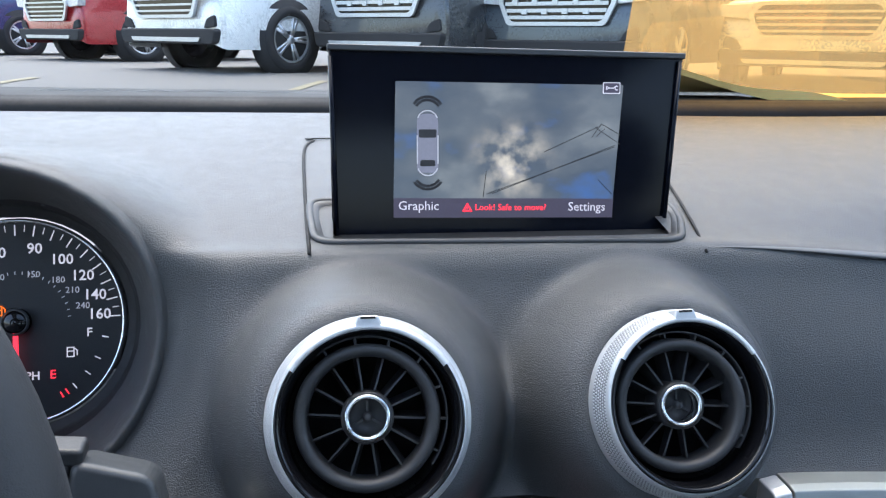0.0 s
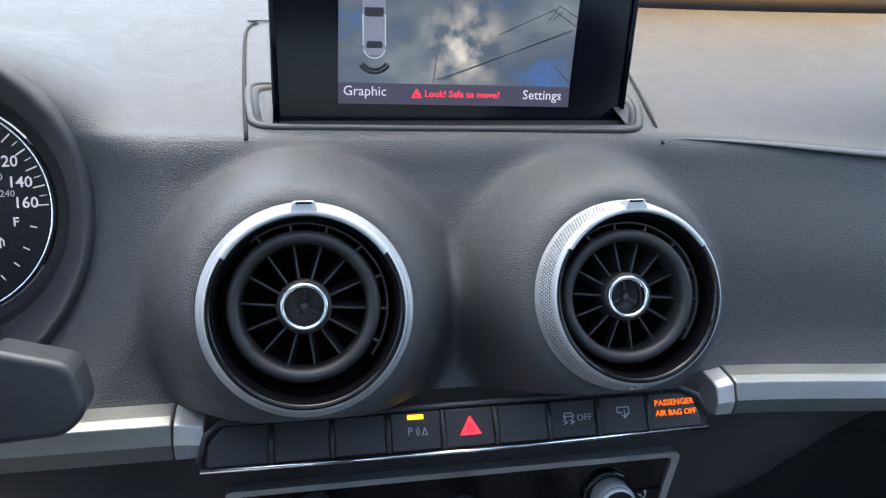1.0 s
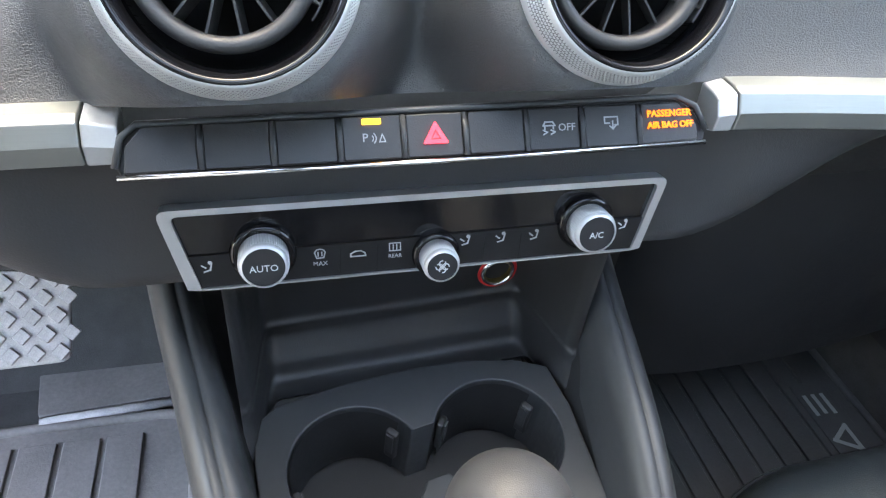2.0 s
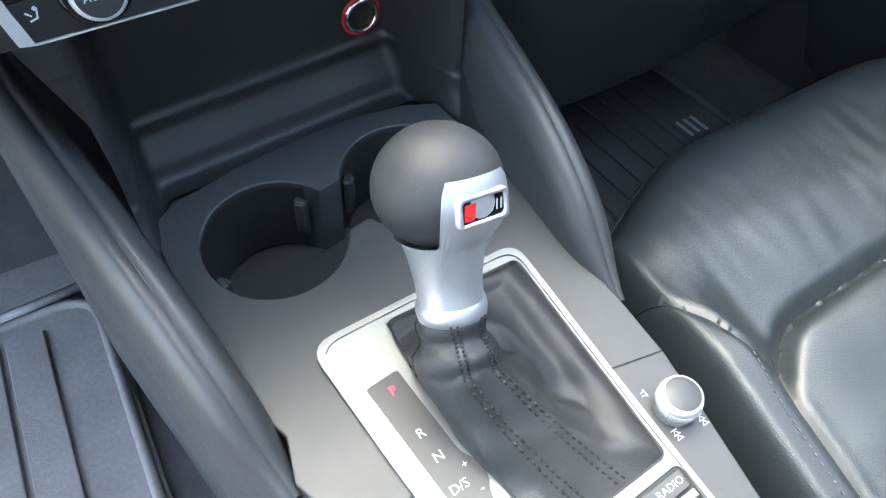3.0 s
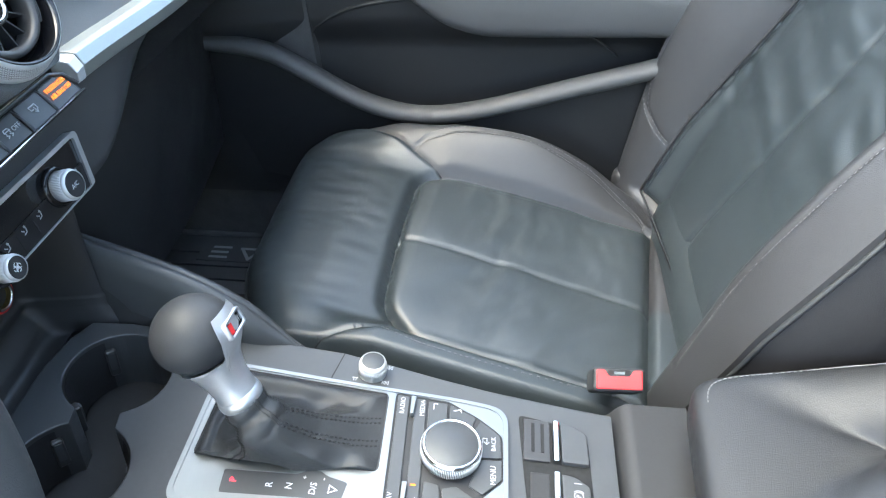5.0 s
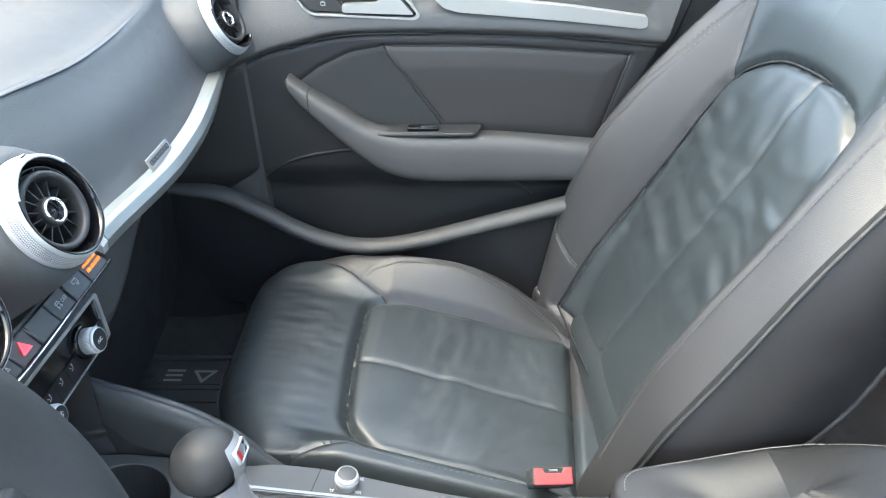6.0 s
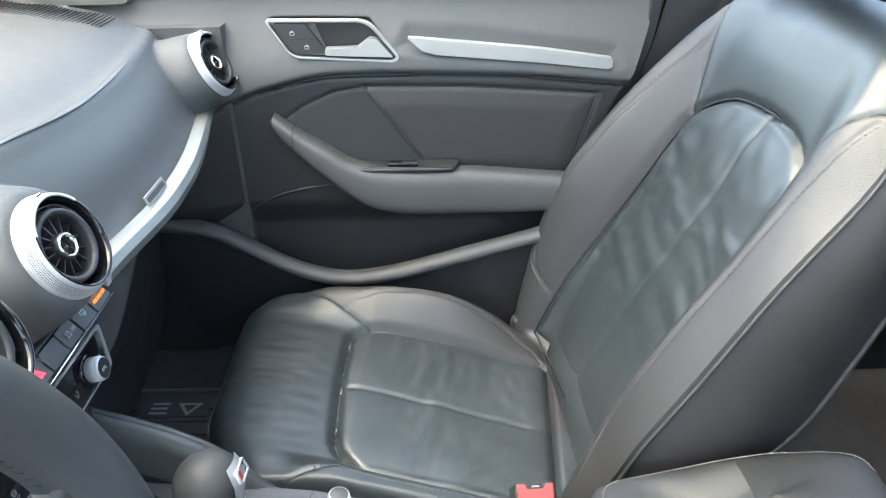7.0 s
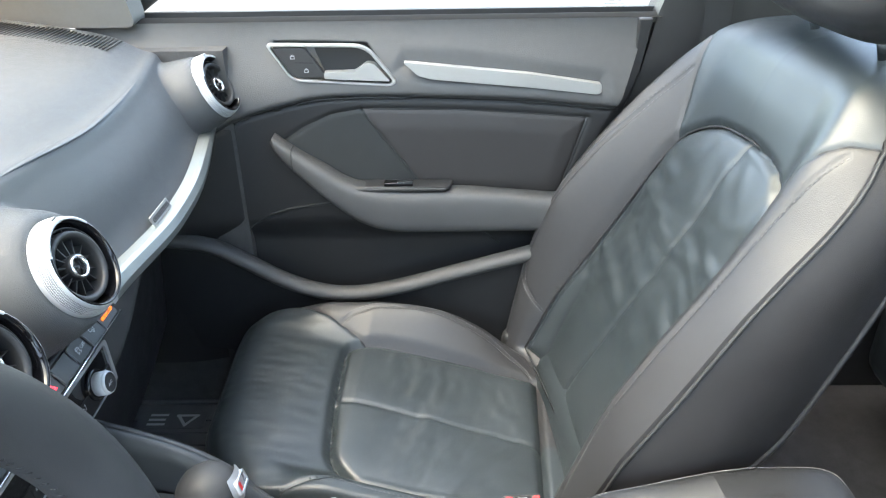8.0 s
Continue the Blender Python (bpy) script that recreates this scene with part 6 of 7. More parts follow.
CREST_NEAR = [(-0.09, 0.045), (0.0, 0.060), (0.10, 0.070), (0.20, 0.062), (0.30, 0.046), (0.37, 0.036), (0.45, 0.026), (0.50, 0.014), (0.56, 0.0), (0.60, -0.004)]
EDGE_NEAR = [(-0.09, 0.040), (0.05, 0.056), (0.10, 0.060), (0.20, 0.048), (0.30, 0.034), (0.36, 0.020), (0.42, 0.002), (0.48, -0.012), (0.60, -0.03)]
FAR_SEAM = [(0.180, 0.02), (0.222, 0.05), (0.240, 0.10), (0.238, 0.20), (0.222, 0.32), (0.200, 0.42), (0.178, 0.478)]
FAR_JOIN = [(0.146, 0.384), (0.158, 0.43), (0.172, 0.485), (0.185, 0.53)]
NEAR_JOIN = [(-0.146, 0.396), (-0.165, 0.44), (-0.183, 0.479), (-0.198, 0.497), (-0.225, 0.512), (-0.26, 0.520)]


def back_height(x, s):
    w = along(BACK_W, s)
    q = abs(x) / w
    if x > 0:
        h = along(CREST, s) * smooth(0.55, 0.93, q)
        if q > 0.90:
            h -= 0.022 * ((q - 0.90) / 0.10) ** 2
    else:
        top = along(CREST_NEAR, s)
        bend_at = min(0.195, 0.76 * w)
        h = top * smooth(0.62 * bend_at, bend_at, -x)
        if -x > bend_at:
            h += (along(EDGE_NEAR, s) - top) * ((-x - bend_at) / (w - bend_at)) ** 1.6
    h += 0.010 * smooth(0.42, 0.5, s) * max(0.0, 1 - q)
    if s > 0.53:
        h -= 0.06 * ((s - 0.53) / 0.07) ** 2
    d = path_dist(x, s, BACK_LOOP)
    if inside(x, s, BACK_PANEL):
        h += 0.011 * (1 - math.exp(-d / 0.018)) - 0.004
        dc = path_dist(x, s, [(0.035, -0.05), (0.029, 0.018), (0.013, 0.12), (-0.003, 0.221), (-0.013, 0.29), (-0.020, 0.34), (-0.022, 0.44)])
        h += groove(dc, 0.0035, 0.0026) - 0.003 * math.exp(-dc / 0.03)
        tw = 0.04 * noise.noise(Vector((x * 8, s * 8, 6.2)))
        wr = noise.noise(Vector((x * 13, (s - 0.3 * x + tw) * 30, 9.1))) * 0.0046 + noise.noise(Vector((x * 34, (s + tw) * 48, 3.3))) * 0.0014
        h += wr * smooth(0.05, 0.2, s) * smooth(0.0, 0.02, d)
    h += groove(d, 0.0065, 0.0072)
    h += groove(path_dist(x, s, NEAR_SEAM), 0.0025, 0.0022) + groove(path_dist(x, s, FAR_SEAM), 0.0025, 0.0022)
    h += groove(path_dist(x, s, FAR_JOIN), 0.003, 0.003) + groove(path_dist(x, s, NEAR_JOIN), 0.003, 0.003)
    return h


def back_place(x, s, n):
    x += 0.018 * smooth(0.12, 0.24, -x)
    return BO + BX * x + BU * s + BN * n


def back_flat(x, s):
    return back_place(x, s, back_height(x, s))


def back_point(u, s):
    return back_flat(u * along(BACK_W, s), s)


def back_region(u, s):
    x = u * along(BACK_W, s)
    if inside(x, s, BACK_PANEL):
        return "backrest_panel"
    if x > 0.14 and s < straight([(0.14, 0.37), (0.146, 0.384), (0.158, 0.43), (0.172, 0.485), (0.185, 0.53), (0.2, 0.576)], x):
        return "backrest_bolster_outer"
    if x < -0.14 and s < straight([(0.14, 0.385), (0.146, 0.396), (0.165, 0.44), (0.183, 0.479), (0.198, 0.497), (0.225, 0.512), (0.26, 0.520)], -x):
        return "backrest_bolster"
    if s < 0.36:
        return "backrest_bolster_outer" if x > 0 else "backrest_bolster"
    return "shoulder_panel"


for name, bm in patches(back_point, steps(-1, 1, 180), steps(-0.09, 0.60, 230), back_region, (BACK_LOOP, FAR_JOIN, NEAR_JOIN, [(0.035, -0.05), (0.029, 0.018), (0.013, 0.12), (-0.003, 0.221), (-0.013, 0.29), (-0.020, 0.34), (-0.022, 0.44)]), lambda s: along(BACK_W, s)).items():
    part(name.replace("_outer", ""), bm, LEATHER if name in ("backrest_panel", "shoulder_panel") else LEATHER_SIDE, seat)
for pts in (BACK_PANEL, FAR_JOIN, NEAR_JOIN):
    part("seam", tube([back_flat(a, b) + BN * 0.0003 for a, b in pts], 0.0018 if len(pts) > 8 else 0.0014, 8), SOFT_BLACK, seat)


# sides and rear of the backrest
def side_point(s, f, sg):
    w = along(BACK_W, s)
    front = back_height(sg * w, s)
    depth = lerp(front, -0.088 - 0.016 * smooth(0.1, 0.2, s) + 0.03 * smooth(0.4, 0.6, s), f)
    return back_place(sg * (w + 0.016 * math.sin(math.pi * f)), s, depth)


for sg in (-1, 1):
    part("side_panel", sheet(lambda s, f: side_point(s, f, sg), steps(-0.09, 0.60, 60), steps(0, 1, 12)), FLANK_SHADE, seat)
    part("piping", tube([side_point(s, 0.04, sg) + BX * (sg * 0.001) for s in steps(-0.05, 0.58, 70)], 0.0024, 6), BOOT, seat)
    part("piping", tube([side_point(s, 0.99, sg) + BX * (sg * 0.001) for s in steps(-0.05, 0.58, 70)], 0.004, 6), LEATHER_ARM, seat)
part("rear_shell", sheet(lambda u, s: back_place(u * along(BACK_W, s), s, -0.088 - 0.016 * smooth(0.1, 0.2, s) + 0.03 * smooth(0.4, 0.6, s)), steps(-1, 1, 12), steps(-0.09, 0.60, 20)), PLASTIC, seat)
part("top_edge", sheet(lambda u, f: back_place(u * 0.125, 0.60 + 0.01 * math.sin(math.pi * f), lerp(back_height(u * 0.125, 0.60), -0.07, f)), steps(-1, 1, 20), steps(0, 1, 8)), LEATHER, seat)
for a in ([(x - 0.0035, s) for x, s in NEAR_SEAM], [(x + 0.0035, s) for x, s in FAR_SEAM], [(x - 0.0035, s) for x, s in FAR_SEAM]):
    stitch_row(back_flat, a, "stitching", seat)
# gap piece where the backrest meets the cushion
part("back_foot", sheet(lambda x, f: BO + BX * x + BU * lerp(-0.090, -0.006, f) + BN * (-0.004 + 0.012 * math.sin(math.pi * f) ** 0.7 - 0.012 * smooth(0.13, 0.18, abs(x))), steps(-0.18, 0.19, 40), steps(0, 1, 14)), LEATHER, seat, "padded strip at the foot of the backrest")
# head restraint
HR = BO + BU * 0.684 + BN * 0.012 - BX * 0.03


def head_point(k, f):
    a, b = 2 * math.pi * k / 56, -math.pi / 2 + math.pi * f
    e = 0.55
    c, s = math.cos(a), math.sin(a)
    cb, sb = math.cos(b), math.sin(b)
    x = 0.145 * math.copysign(abs(cb) ** 0.5, cb) * math.copysign(abs(c) ** e, c)
    n = 0.055 * math.copysign(abs(cb) ** 0.6, cb) * math.copysign(abs(s) ** e, s)
    u = 0.095 * math.copysign(abs(sb) ** 0.7, sb)
    return HR + BX * x + BU * u + BN * n


part("head_restraint", sheet(head_point, list(range(57)), steps(0, 1, 32)), LEATHER_ARM, seat, "dark leather head restraint")
for x in (-0.07, 0.07):
    part("restraint_post", tube([back_place(x - 0.03, 0.585, -0.035), HR + BX * x - BU * 0.06 + BN * -0.01], 0.006, 12), CHROME, seat, "chrome post")
# unseen driver's seat, added for its shade, slid well back behind the camera's way
driver_seat = copy_thing(seat, Matrix.Translation((-0.740, -0.27, 0.0)) @ SEAT_M)
driver_seat.name = "driver_seat"
tagged(driver_seat, "unseen dark leather driver seat, added to shade the near side", "car seat")

# ---- passenger door ----
door = thing("passenger_door", Matrix(), "closed dark grey passenger door with silver handle, trim bar and map pocket", "car door")
SEAM = [(-0.30, 0.835), (-0.047, 0.845), (0.10, 0.860), (0.30, 0.869), (0.402, 0.869), (0.45, 0.865), (0.499, 0.854), (0.56, 0.838), (0.619, 0.815), (0.80, 0.74)]
INSERT = [(0.371, 0.850), (0.20, 0.846), (0.0, 0.831), (0.039, 0.70), (0.06, 0.692), (0.264, 0.700)]
MESHED = [(0.371, 0.850), (0.42, 0.842), (0.47, 0.820), (0.515, 0.790), (0.486, 0.755), (0.417, 0.70), (0.264, 0.700)]
BAR_RECESS = [(0.305, 0.950), (0.20, 0.945), (-0.03, 0.912), (-0.045, 0.872), (-0.02, 0.862), (0.27, 0.888), (0.33, 0.905)]
HANDLE = [(0.511, 0.957), (0.357, 0.954), (0.314, 0.897), (0.322, 0.893), (0.468, 0.902)]


def door_x(y, z):
    line = along(SEAM, y)
    x = 0.672
    if z > line:
        x = lerp(0.662, 0.703, smooth(line, 0.99, z) ** 1.1)
        x += 0.006 * smooth(line + 0.012, line, z)
        if inside(y, z, BAR_RECESS):
            x += 0.007 * smooth(0.0, 0.030, path_dist(y, z, BAR_RECESS + BAR_RECESS[:1]))
        if inside(y, z, HANDLE):
            x += 0.02 * smooth(0.0, 0.006, path_dist(y, z, HANDLE + HANDLE[:1]))
    else:
        x = 0.674
        for poly in (INSERT, MESHED):
            if inside(y, z, poly):
                x -= 0.0035 * smooth(0.0, 0.034, path_dist(y, z, poly)) if poly is INSERT else 0.001
        for poly in (INSERT, MESHED):
            x += 0.0030 * math.exp(-(path_dist(y, z, poly) / 0.0034) ** 2)
        x += 0.02 * smooth(0.66, 0.60, z)
    x += 0.0045 * math.exp(-((z - line) / 0.0045) ** 2)
    # curves inwards towards the dash end
    x -= 0.045 * smooth(0.52, 0.75, y) * smooth(0.99, 0.86, z)
    return x


DOOR_BACK = [(0.06, 0.60), (0.036, 0.69), (0.018, 0.723), (-0.031, 0.83), (-0.05, 0.864), (-0.079, 0.955), (-0.070, 0.99)]


def door_region(y, z):
    back = straight([(b, a) for a, b in DOOR_BACK], z)
    if y < back:
        return None
    if z > along(SEAM, y):
        return "upper_trim"
    if inside(y, z, INSERT):
        return "leather_insert"
    if inside(y, z, MESHED):
        return "speaker_mesh"
    return "lower_trim"


dm = {"upper_trim": DOOR_SKIN, "leather_insert": DOOR_INSERT, "speaker_mesh": MESH_GRILLE, "lower_trim": SOFT_BLACK}
for name, bm in patches(lambda y, z: Vector((door_x(y, z), y, z)), steps(-0.12, 0.82, 300), steps(0.36, 0.985, 220), door_region, (SEAM, INSERT + INSERT[:1], MESHED + MESHED[:1], DOOR_BACK)).items():
    part(name, bm, dm[name], door)


def door_bead(pts, r, mat, name="seam_bead", lift=0.0):
    line = bend([(a, b, 0) for a, b in pts], 10)
    part(name, tube([(door_x(p.x, p.y) - lift, p.x, p.y) for p in line], r, 6), mat, door)


door_bead([p for p in SEAM if -0.1 < p[0] < 0.7], 0.0021, SOFT_BLACK, lift=0.0)
door_bead(INSERT[:3], 0.0013, SOFT_BLACK, lift=0.0)
door_bead(INSERT[2:4], 0.0030, PLASTIC, lift=-0.001)
door_bead([INSERT[0], (0.335, 0.7995), (0.296, 0.745), INSERT[5]], 0.0026, MESH_GRILLE, lift=-0.0012)
door_bead(MESHED[:5], 0.0012, SOFT_BLACK, lift=-0.0008)
part("sill_top", sheet(lambda y, f: Vector((lerp(0.7025, 0.752, f), y, 0.985 + 0.006 * math.sin(math.pi * min(1, f * 1.2)) - 0.004 * f)), steps(-0.11, 0.86, 40), steps(0, 1, 8)), SEAL, door)
part("window_seal", box((0.746, 0.36, 0.988), (0.012, 0.98, 0.012)), SOFT_BLACK, door, shade=False)
part("outer_skin", box((0.80, 0.33, 0.66), (0.06, 0.95, 0.62)), material("car_paint_dark", (0.03, 0.032, 0.036), 0.3, 0.2, coat=0.6), door, shade=False)
crisp(part("rear_edge", slab([(-0.072, 0.985), (-0.094, 0.985), (-0.081, 0.90), (-0.037, 0.77), (0.03, 0.66), (0.04, 0.45), (0.075, 0.45), (0.055, 0.66), (-0.02, 0.80), (-0.070, 0.93)], 0.0, 0.09, Matrix(((0, 0, 1, 0.690), (1, 0, 0, 0), (0, 1, 0, 0), (0, 0, 0, 1)))), SOFT_BLACK, door, shade=False), 0.003)
TO_DOOR = Matrix(((0, 0, -1, 0.0), (1, 0, 0, 0), (0, 1, 0, 0), (0, 0, 0, 1)))


def on_door(x):
    """Outlines of (y, z) drawn out from the door towards the seats."""
    m = TO_DOOR.copy()
    m.translation = Vector((x, 0, 0))
    return m


H_OUT = rounded([(0.513, 0.959), (0.356, 0.956), (0.309, 0.897), (0.318, 0.890), (0.468, 0.899), (0.480, 0.906)], [0.008, 0.02, 0.006, 0.006, 0.012, 0.012], 5)
H_IN = rounded([(0.507, 0.955), (0.358, 0.952), (0.316, 0.899), (0.322, 0.894), (0.467, 0.903), (0.478, 0.909)], [0.007, 0.019, 0.005, 0.005, 0.011, 0.011], 5)
crisp(part("handle_bezel", frame_slab(H_OUT, H_IN, -0.008, 0.004), DOOR_SILVER, door, "thin silver handle surround", False, on_door(0.668)), 0.001)
part("handle_bowl", slab(rounded([(0.440, 0.950), (0.362, 0.950), (0.322, 0.899), (0.420, 0.900)], 0.006), -0.016, -0.014), SOFT_BLACK, door, "dark handle recess", False, on_door(0.668))
LOCKS = rounded([(0.503, 0.952), (0.452, 0.952), (0.420, 0.905), (0.466, 0.905), (0.477, 0.911)], 0.004)
crisp(part("lock_keys", slab(LOCKS, -0.008, 0.002), PLASTIC, door, "black lock switch pair", False, on_door(0.668)), 0.001)
strokes([[(0.440, 0.9285), (0.470, 0.9295)]], 0.0008, on_door(0.6658), DEEP, door, "key_joint")
for y, z in ((0.472, 0.9395), (0.452, 0.9180)):
    strokes([[(y - 0.003, z - 0.004), (y + 0.003, z - 0.004), (y + 0.003, z), (y - 0.003, z), (y - 0.003, z - 0.004)], arc(y, z, 0.002, 0, 180, 6)], 0.0007, on_door(0.6655), WHITE_MARK, door, "lock_symbol")
crisp(part("pull_lever", slab(rounded([(0.424, 0.9145), (0.375, 0.9155), (0.356, 0.929), (0.344, 0.927), (0.320, 0.899), (0.424, 0.904)], 0.003), -0.010, 0.005), DOOR_SILVER, door, "satin silver pull lever", False, on_door(0.666)), 0.0042, 4)
BAR = rounded([(0.299, 0.9285), (0.285, 0.9275), (0.10, 0.908), (-0.016, 0.890), (-0.017, 0.876), (-0.010, 0.873), (0.10, 0.886), (0.255, 0.901), (0.276, 0.907)], 0.004, 3)
crisp(part("trim_bar", slab(BAR, -0.004, 0.010), DOOR_SILVER, door, "satin aluminium trim bar", False, on_door(0.672)), 0.0062, 4)


# padded armrest with pull handle
def arm_section(y):
    """Top, bottom and reach of the armrest at y."""
    top = along([(0.0, 0.702), (0.06, 0.706), (0.20, 0.719), (0.30, 0.721), (0.36, 0.726), (0.40, 0.738), (0.44, 0.764), (0.48, 0.788), (0.515, 0.814)], y)
    bot = along([(0.0, 0.642), (0.30, 0.642), (0.34, 0.647), (0.38, 0.662), (0.42, 0.693), (0.46, 0.729), (0.50, 0.769), (0.515, 0.790)], y)
    reach = along([(0.0, 0.628), (0.34, 0.624), (0.42, 0.626), (0.47, 0.632), (0.515, 0.641)], y)
    return top, bot, reach


def armrest_point(y, f):
    top, bot, reach = arm_section(y)
    a = 2 * math.pi * f
    c, s = math.cos(a), math.sin(a)
    e = 0.6
    half = (0.676 - reach) / 2
    x = (0.676 + reach) / 2 - half * math.copysign(abs(c) ** e, c)
    z = (top + bot) / 2 + (top - bot) / 2 * math.copysign(abs(s) ** e, s)
    return Vector((x, y, z))


part("armrest", sheet(armrest_point, steps(0.0, 0.515, 70), steps(0, 1, 36)), DOOR_SKIN, door, "padded grey armrest")
part("armrest_joint", tube([armrest_point(0.486, k / 36) for k in range(36)], 0.0010, 6, 1.0, True), SOFT_BLACK, door)
part("armrest_end", sheet(lambda k, f: armrest_point(0.515, k / 36).lerp(Vector((0.65, 0.521, 0.804)), f), list(range(37)), [0, 0.4, 1]), DOOR_SKIN, door)
crisp(part("switch_pod", slab(rounded([(0.412, 0.620), (0.375, 0.602), (0.200, 0.602), (0.190, 0.640), (0.380, 0.645)], 0.010), 0.0, 0.006, Matrix(((0, 1, 0, 0.028), (1, 0, 0, 0.030), (0, 0, 1, 0.7215), (0, 0, 0, 1)))), PLASTIC, door, "black switch pod", False), 0.002)
part("pod_edge", tube([(0.670, 0.422, 0.729), (0.654, 0.415, 0.7285), (0.634, 0.39, 0.728), (0.633, 0.235, 0.728)], 0.0012, 6), CONSOLE, door)
crisp(part("window_switch", box((0.646, 0.313, 0.7295), (0.016, 0.048, 0.009)), GLOSS, door, "small chrome-tipped window switch", False), 0.002)
part("switch_tip", box((0.641, 0.302, 0.7346), (0.007, 0.026, 0.003)), CHROME, door, shade=False)
# map pocket rail
RAIL = bend([(0.640, 0.80, 0.64), (0.640, 0.66, 0.622), (0.638, 0.60, 0.596), (0.634, 0.53, 0.556), (0.630, 0.474, 0.535), (0.628, 0.412, 0.526), (0.628, 0.33, 0.537), (0.630, 0.20, 0.572), (0.634, 0.083, 0.603), (0.64, 0.0, 0.625)], 6)
part("pocket_rail", tube(RAIL, lambda f: 0.017, 14, 0.75), DOOR_SKIN, door, "grey pocket rail")
part("pocket_front", sheet(lambda k, f: RAIL[int(k)] + Vector((0.004 + 0.01 * f, 0, -0.012 - 0.22 * f)), list(range(len(RAIL))), steps(0, 1, 4)), SOFT_BLACK, door)
part("speaker_arch", tube(bend([(0.676, 0.60, 0.60), (0.674, 0.575, 0.64), (0.674, 0.52, 0.668), (0.674, 0.44, 0.682), (0.672, 0.36, 0.684)], 6), 0.003, 6), SOFT_BLACK, door)
part("armrest_seam", tube(bend([(0.664, 0.34, 0.672), (0.672, 0.25, 0.66), (0.674, 0.18, 0.63), (0.674, 0.14, 0.60)], 5), 0.002, 6), SOFT_BLACK, door)

# ---- body shell ----
floor = tagged(new("floor"), "dark carpeted car floor", "floor", "", "structure")
part("carpet", box((0, 0.1, 0.23), (1.5, 2.6, 0.02)), CARPET, floor, shade=False)
part("toe_board", box((0, 1.18, 0.45), (1.5, 0.03, 0.75), Matrix.Rotation(0, 4, "X")), CARPET, floor, shade=False)
part("toe_slope", slab([(-0.75, 0.98), (0.75, 0.98), (0.75, 1.2), (-0.75, 1.2)], 0.20, 0.22, Matrix(((1, 0, 0, 0), (0, 1, 0, 0), (0, 0.9, 1, -0.88), (0, 0, 0, 1)))), CARPET, floor, shade=False)
for x, y0 in ((-0.70, 0.94), (0.70, 0.58)):
    part("kick_panel", box((x, (y0 + 1.18) / 2, 0.57), (0.07, 1.18 - y0, 0.76)), CARPET, floor, shade=False)
part("tunnel", box((0.02, 0.3, 0.25), (0.22, 1.9, 0.16)), CARPET, floor, shade=False)


def rubber_mat(name, x0, x1, y0, y1, z, mat, rib, label):
    """A floor mat with raised ribs and rim."""
    t = thing(name, Matrix.Translation((0, 0, z)), label, "floor mat")
    crisp(part("base", slab(rounded([(x0, y0), (x1, y0), (x1, y1), (x0, y1)], 0.05), 0, 0.006), mat, t, shade=False), 0.002)
    n = int((x1 - x0 - 0.06) / rib)
    for k in range(n):
        x = x0 + 0.035 + k * rib
        crisp(part("rib", box((x + rib * 0.44, (y0 + y1) / 2, 0.008), (rib * 0.86, y1 - y0 - 0.07, 0.005)), mat, t, shade=False), 0.0015, 1)
    ring = rounded([(x0 + 0.01, y0 + 0.01), (x1 - 0.01, y0 + 0.01), (x1 - 0.01, y1 - 0.01), (x0 + 0.01, y1 - 0.01)], 0.045)
    part("rim", tube([(x, y, 0.009) for x, y in ring], 0.006, 8, 1.0, True), mat, t)
    return t


pm = rubber_mat("floor_mat", 0.20, 0.675, 0.50, 1.06, 0.24, RUBBER, 0.034, "black ribbed rubber floor mat in the passenger footwell")
MARK = Matrix.Translation((0.607, 0.772, 0.0130)) @ Matrix.Rotation(radians(90), 4, "Z") @ Matrix.Diagonal((0.88, 0.88, 1, 1))
part("mark_field", slab(rect(0.15, 0.05, 0.004), -0.002, 0.0), RUBBER, pm, shade=False, m=MARK)
strokes([[(-0.055, -0.013), (-0.034, 0.018), (-0.012, -0.013), (-0.055, -0.013)], [(0.014, 0.015), (0.047, 0.015)], [(0.016, 0.0), (0.047, 0.0)], [(0.014, -0.015), (0.047, -0.015)]], 0.0065, MARK @ at(0, 0, 0.0012), GREY_MARK, pm, "moulded_mark", "pale moulded mark")
crisp(part("clip", box((0.245, 0.62, 0.014), (0.02, 0.045, 0.006)), CONSOLE, pm, shade=False), 0.002)
dmat = rubber_mat("floor_mat", -0.62, -0.185, 0.30, 0.938, 0.24, RUBBER_WORN, 0.048, "dusty grey ribbed rubber mat in the driver footwell")
crisp(part("heel_pad", slab(rounded([(-0.38, 0.945), (-0.205, 0.955), (-0.205, 1.09), (-0.40, 1.09)], 0.008), 0.0, 0.012), RUBBER_WORN, dmat, shade=False), 0.002)
part("heel_edge", tube([(-0.375, 0.934, 0.012), (-0.205, 0.945, 0.012)], 0.006, 8), PEDAL, dmat)
ped_m = face_frame((-0.328, 0.862, 0.484), (1, 0, 0), (0, -0.80, 0.60)) @ Matrix.Diagonal((0.92, 0.92, 0.92, 1))
ped = thing("brake_pedal", ped_m, "worn rubber brake pedal with a diamond pattern", "pedal")
crisp(part("pad", slab(rounded([(-0.066, -0.052), (0.050, -0.050), (0.058, 0.048), (-0.066, 0.052)], 0.012), -0.008, 0.0), PEDAL, ped, shade=False), 0.003)
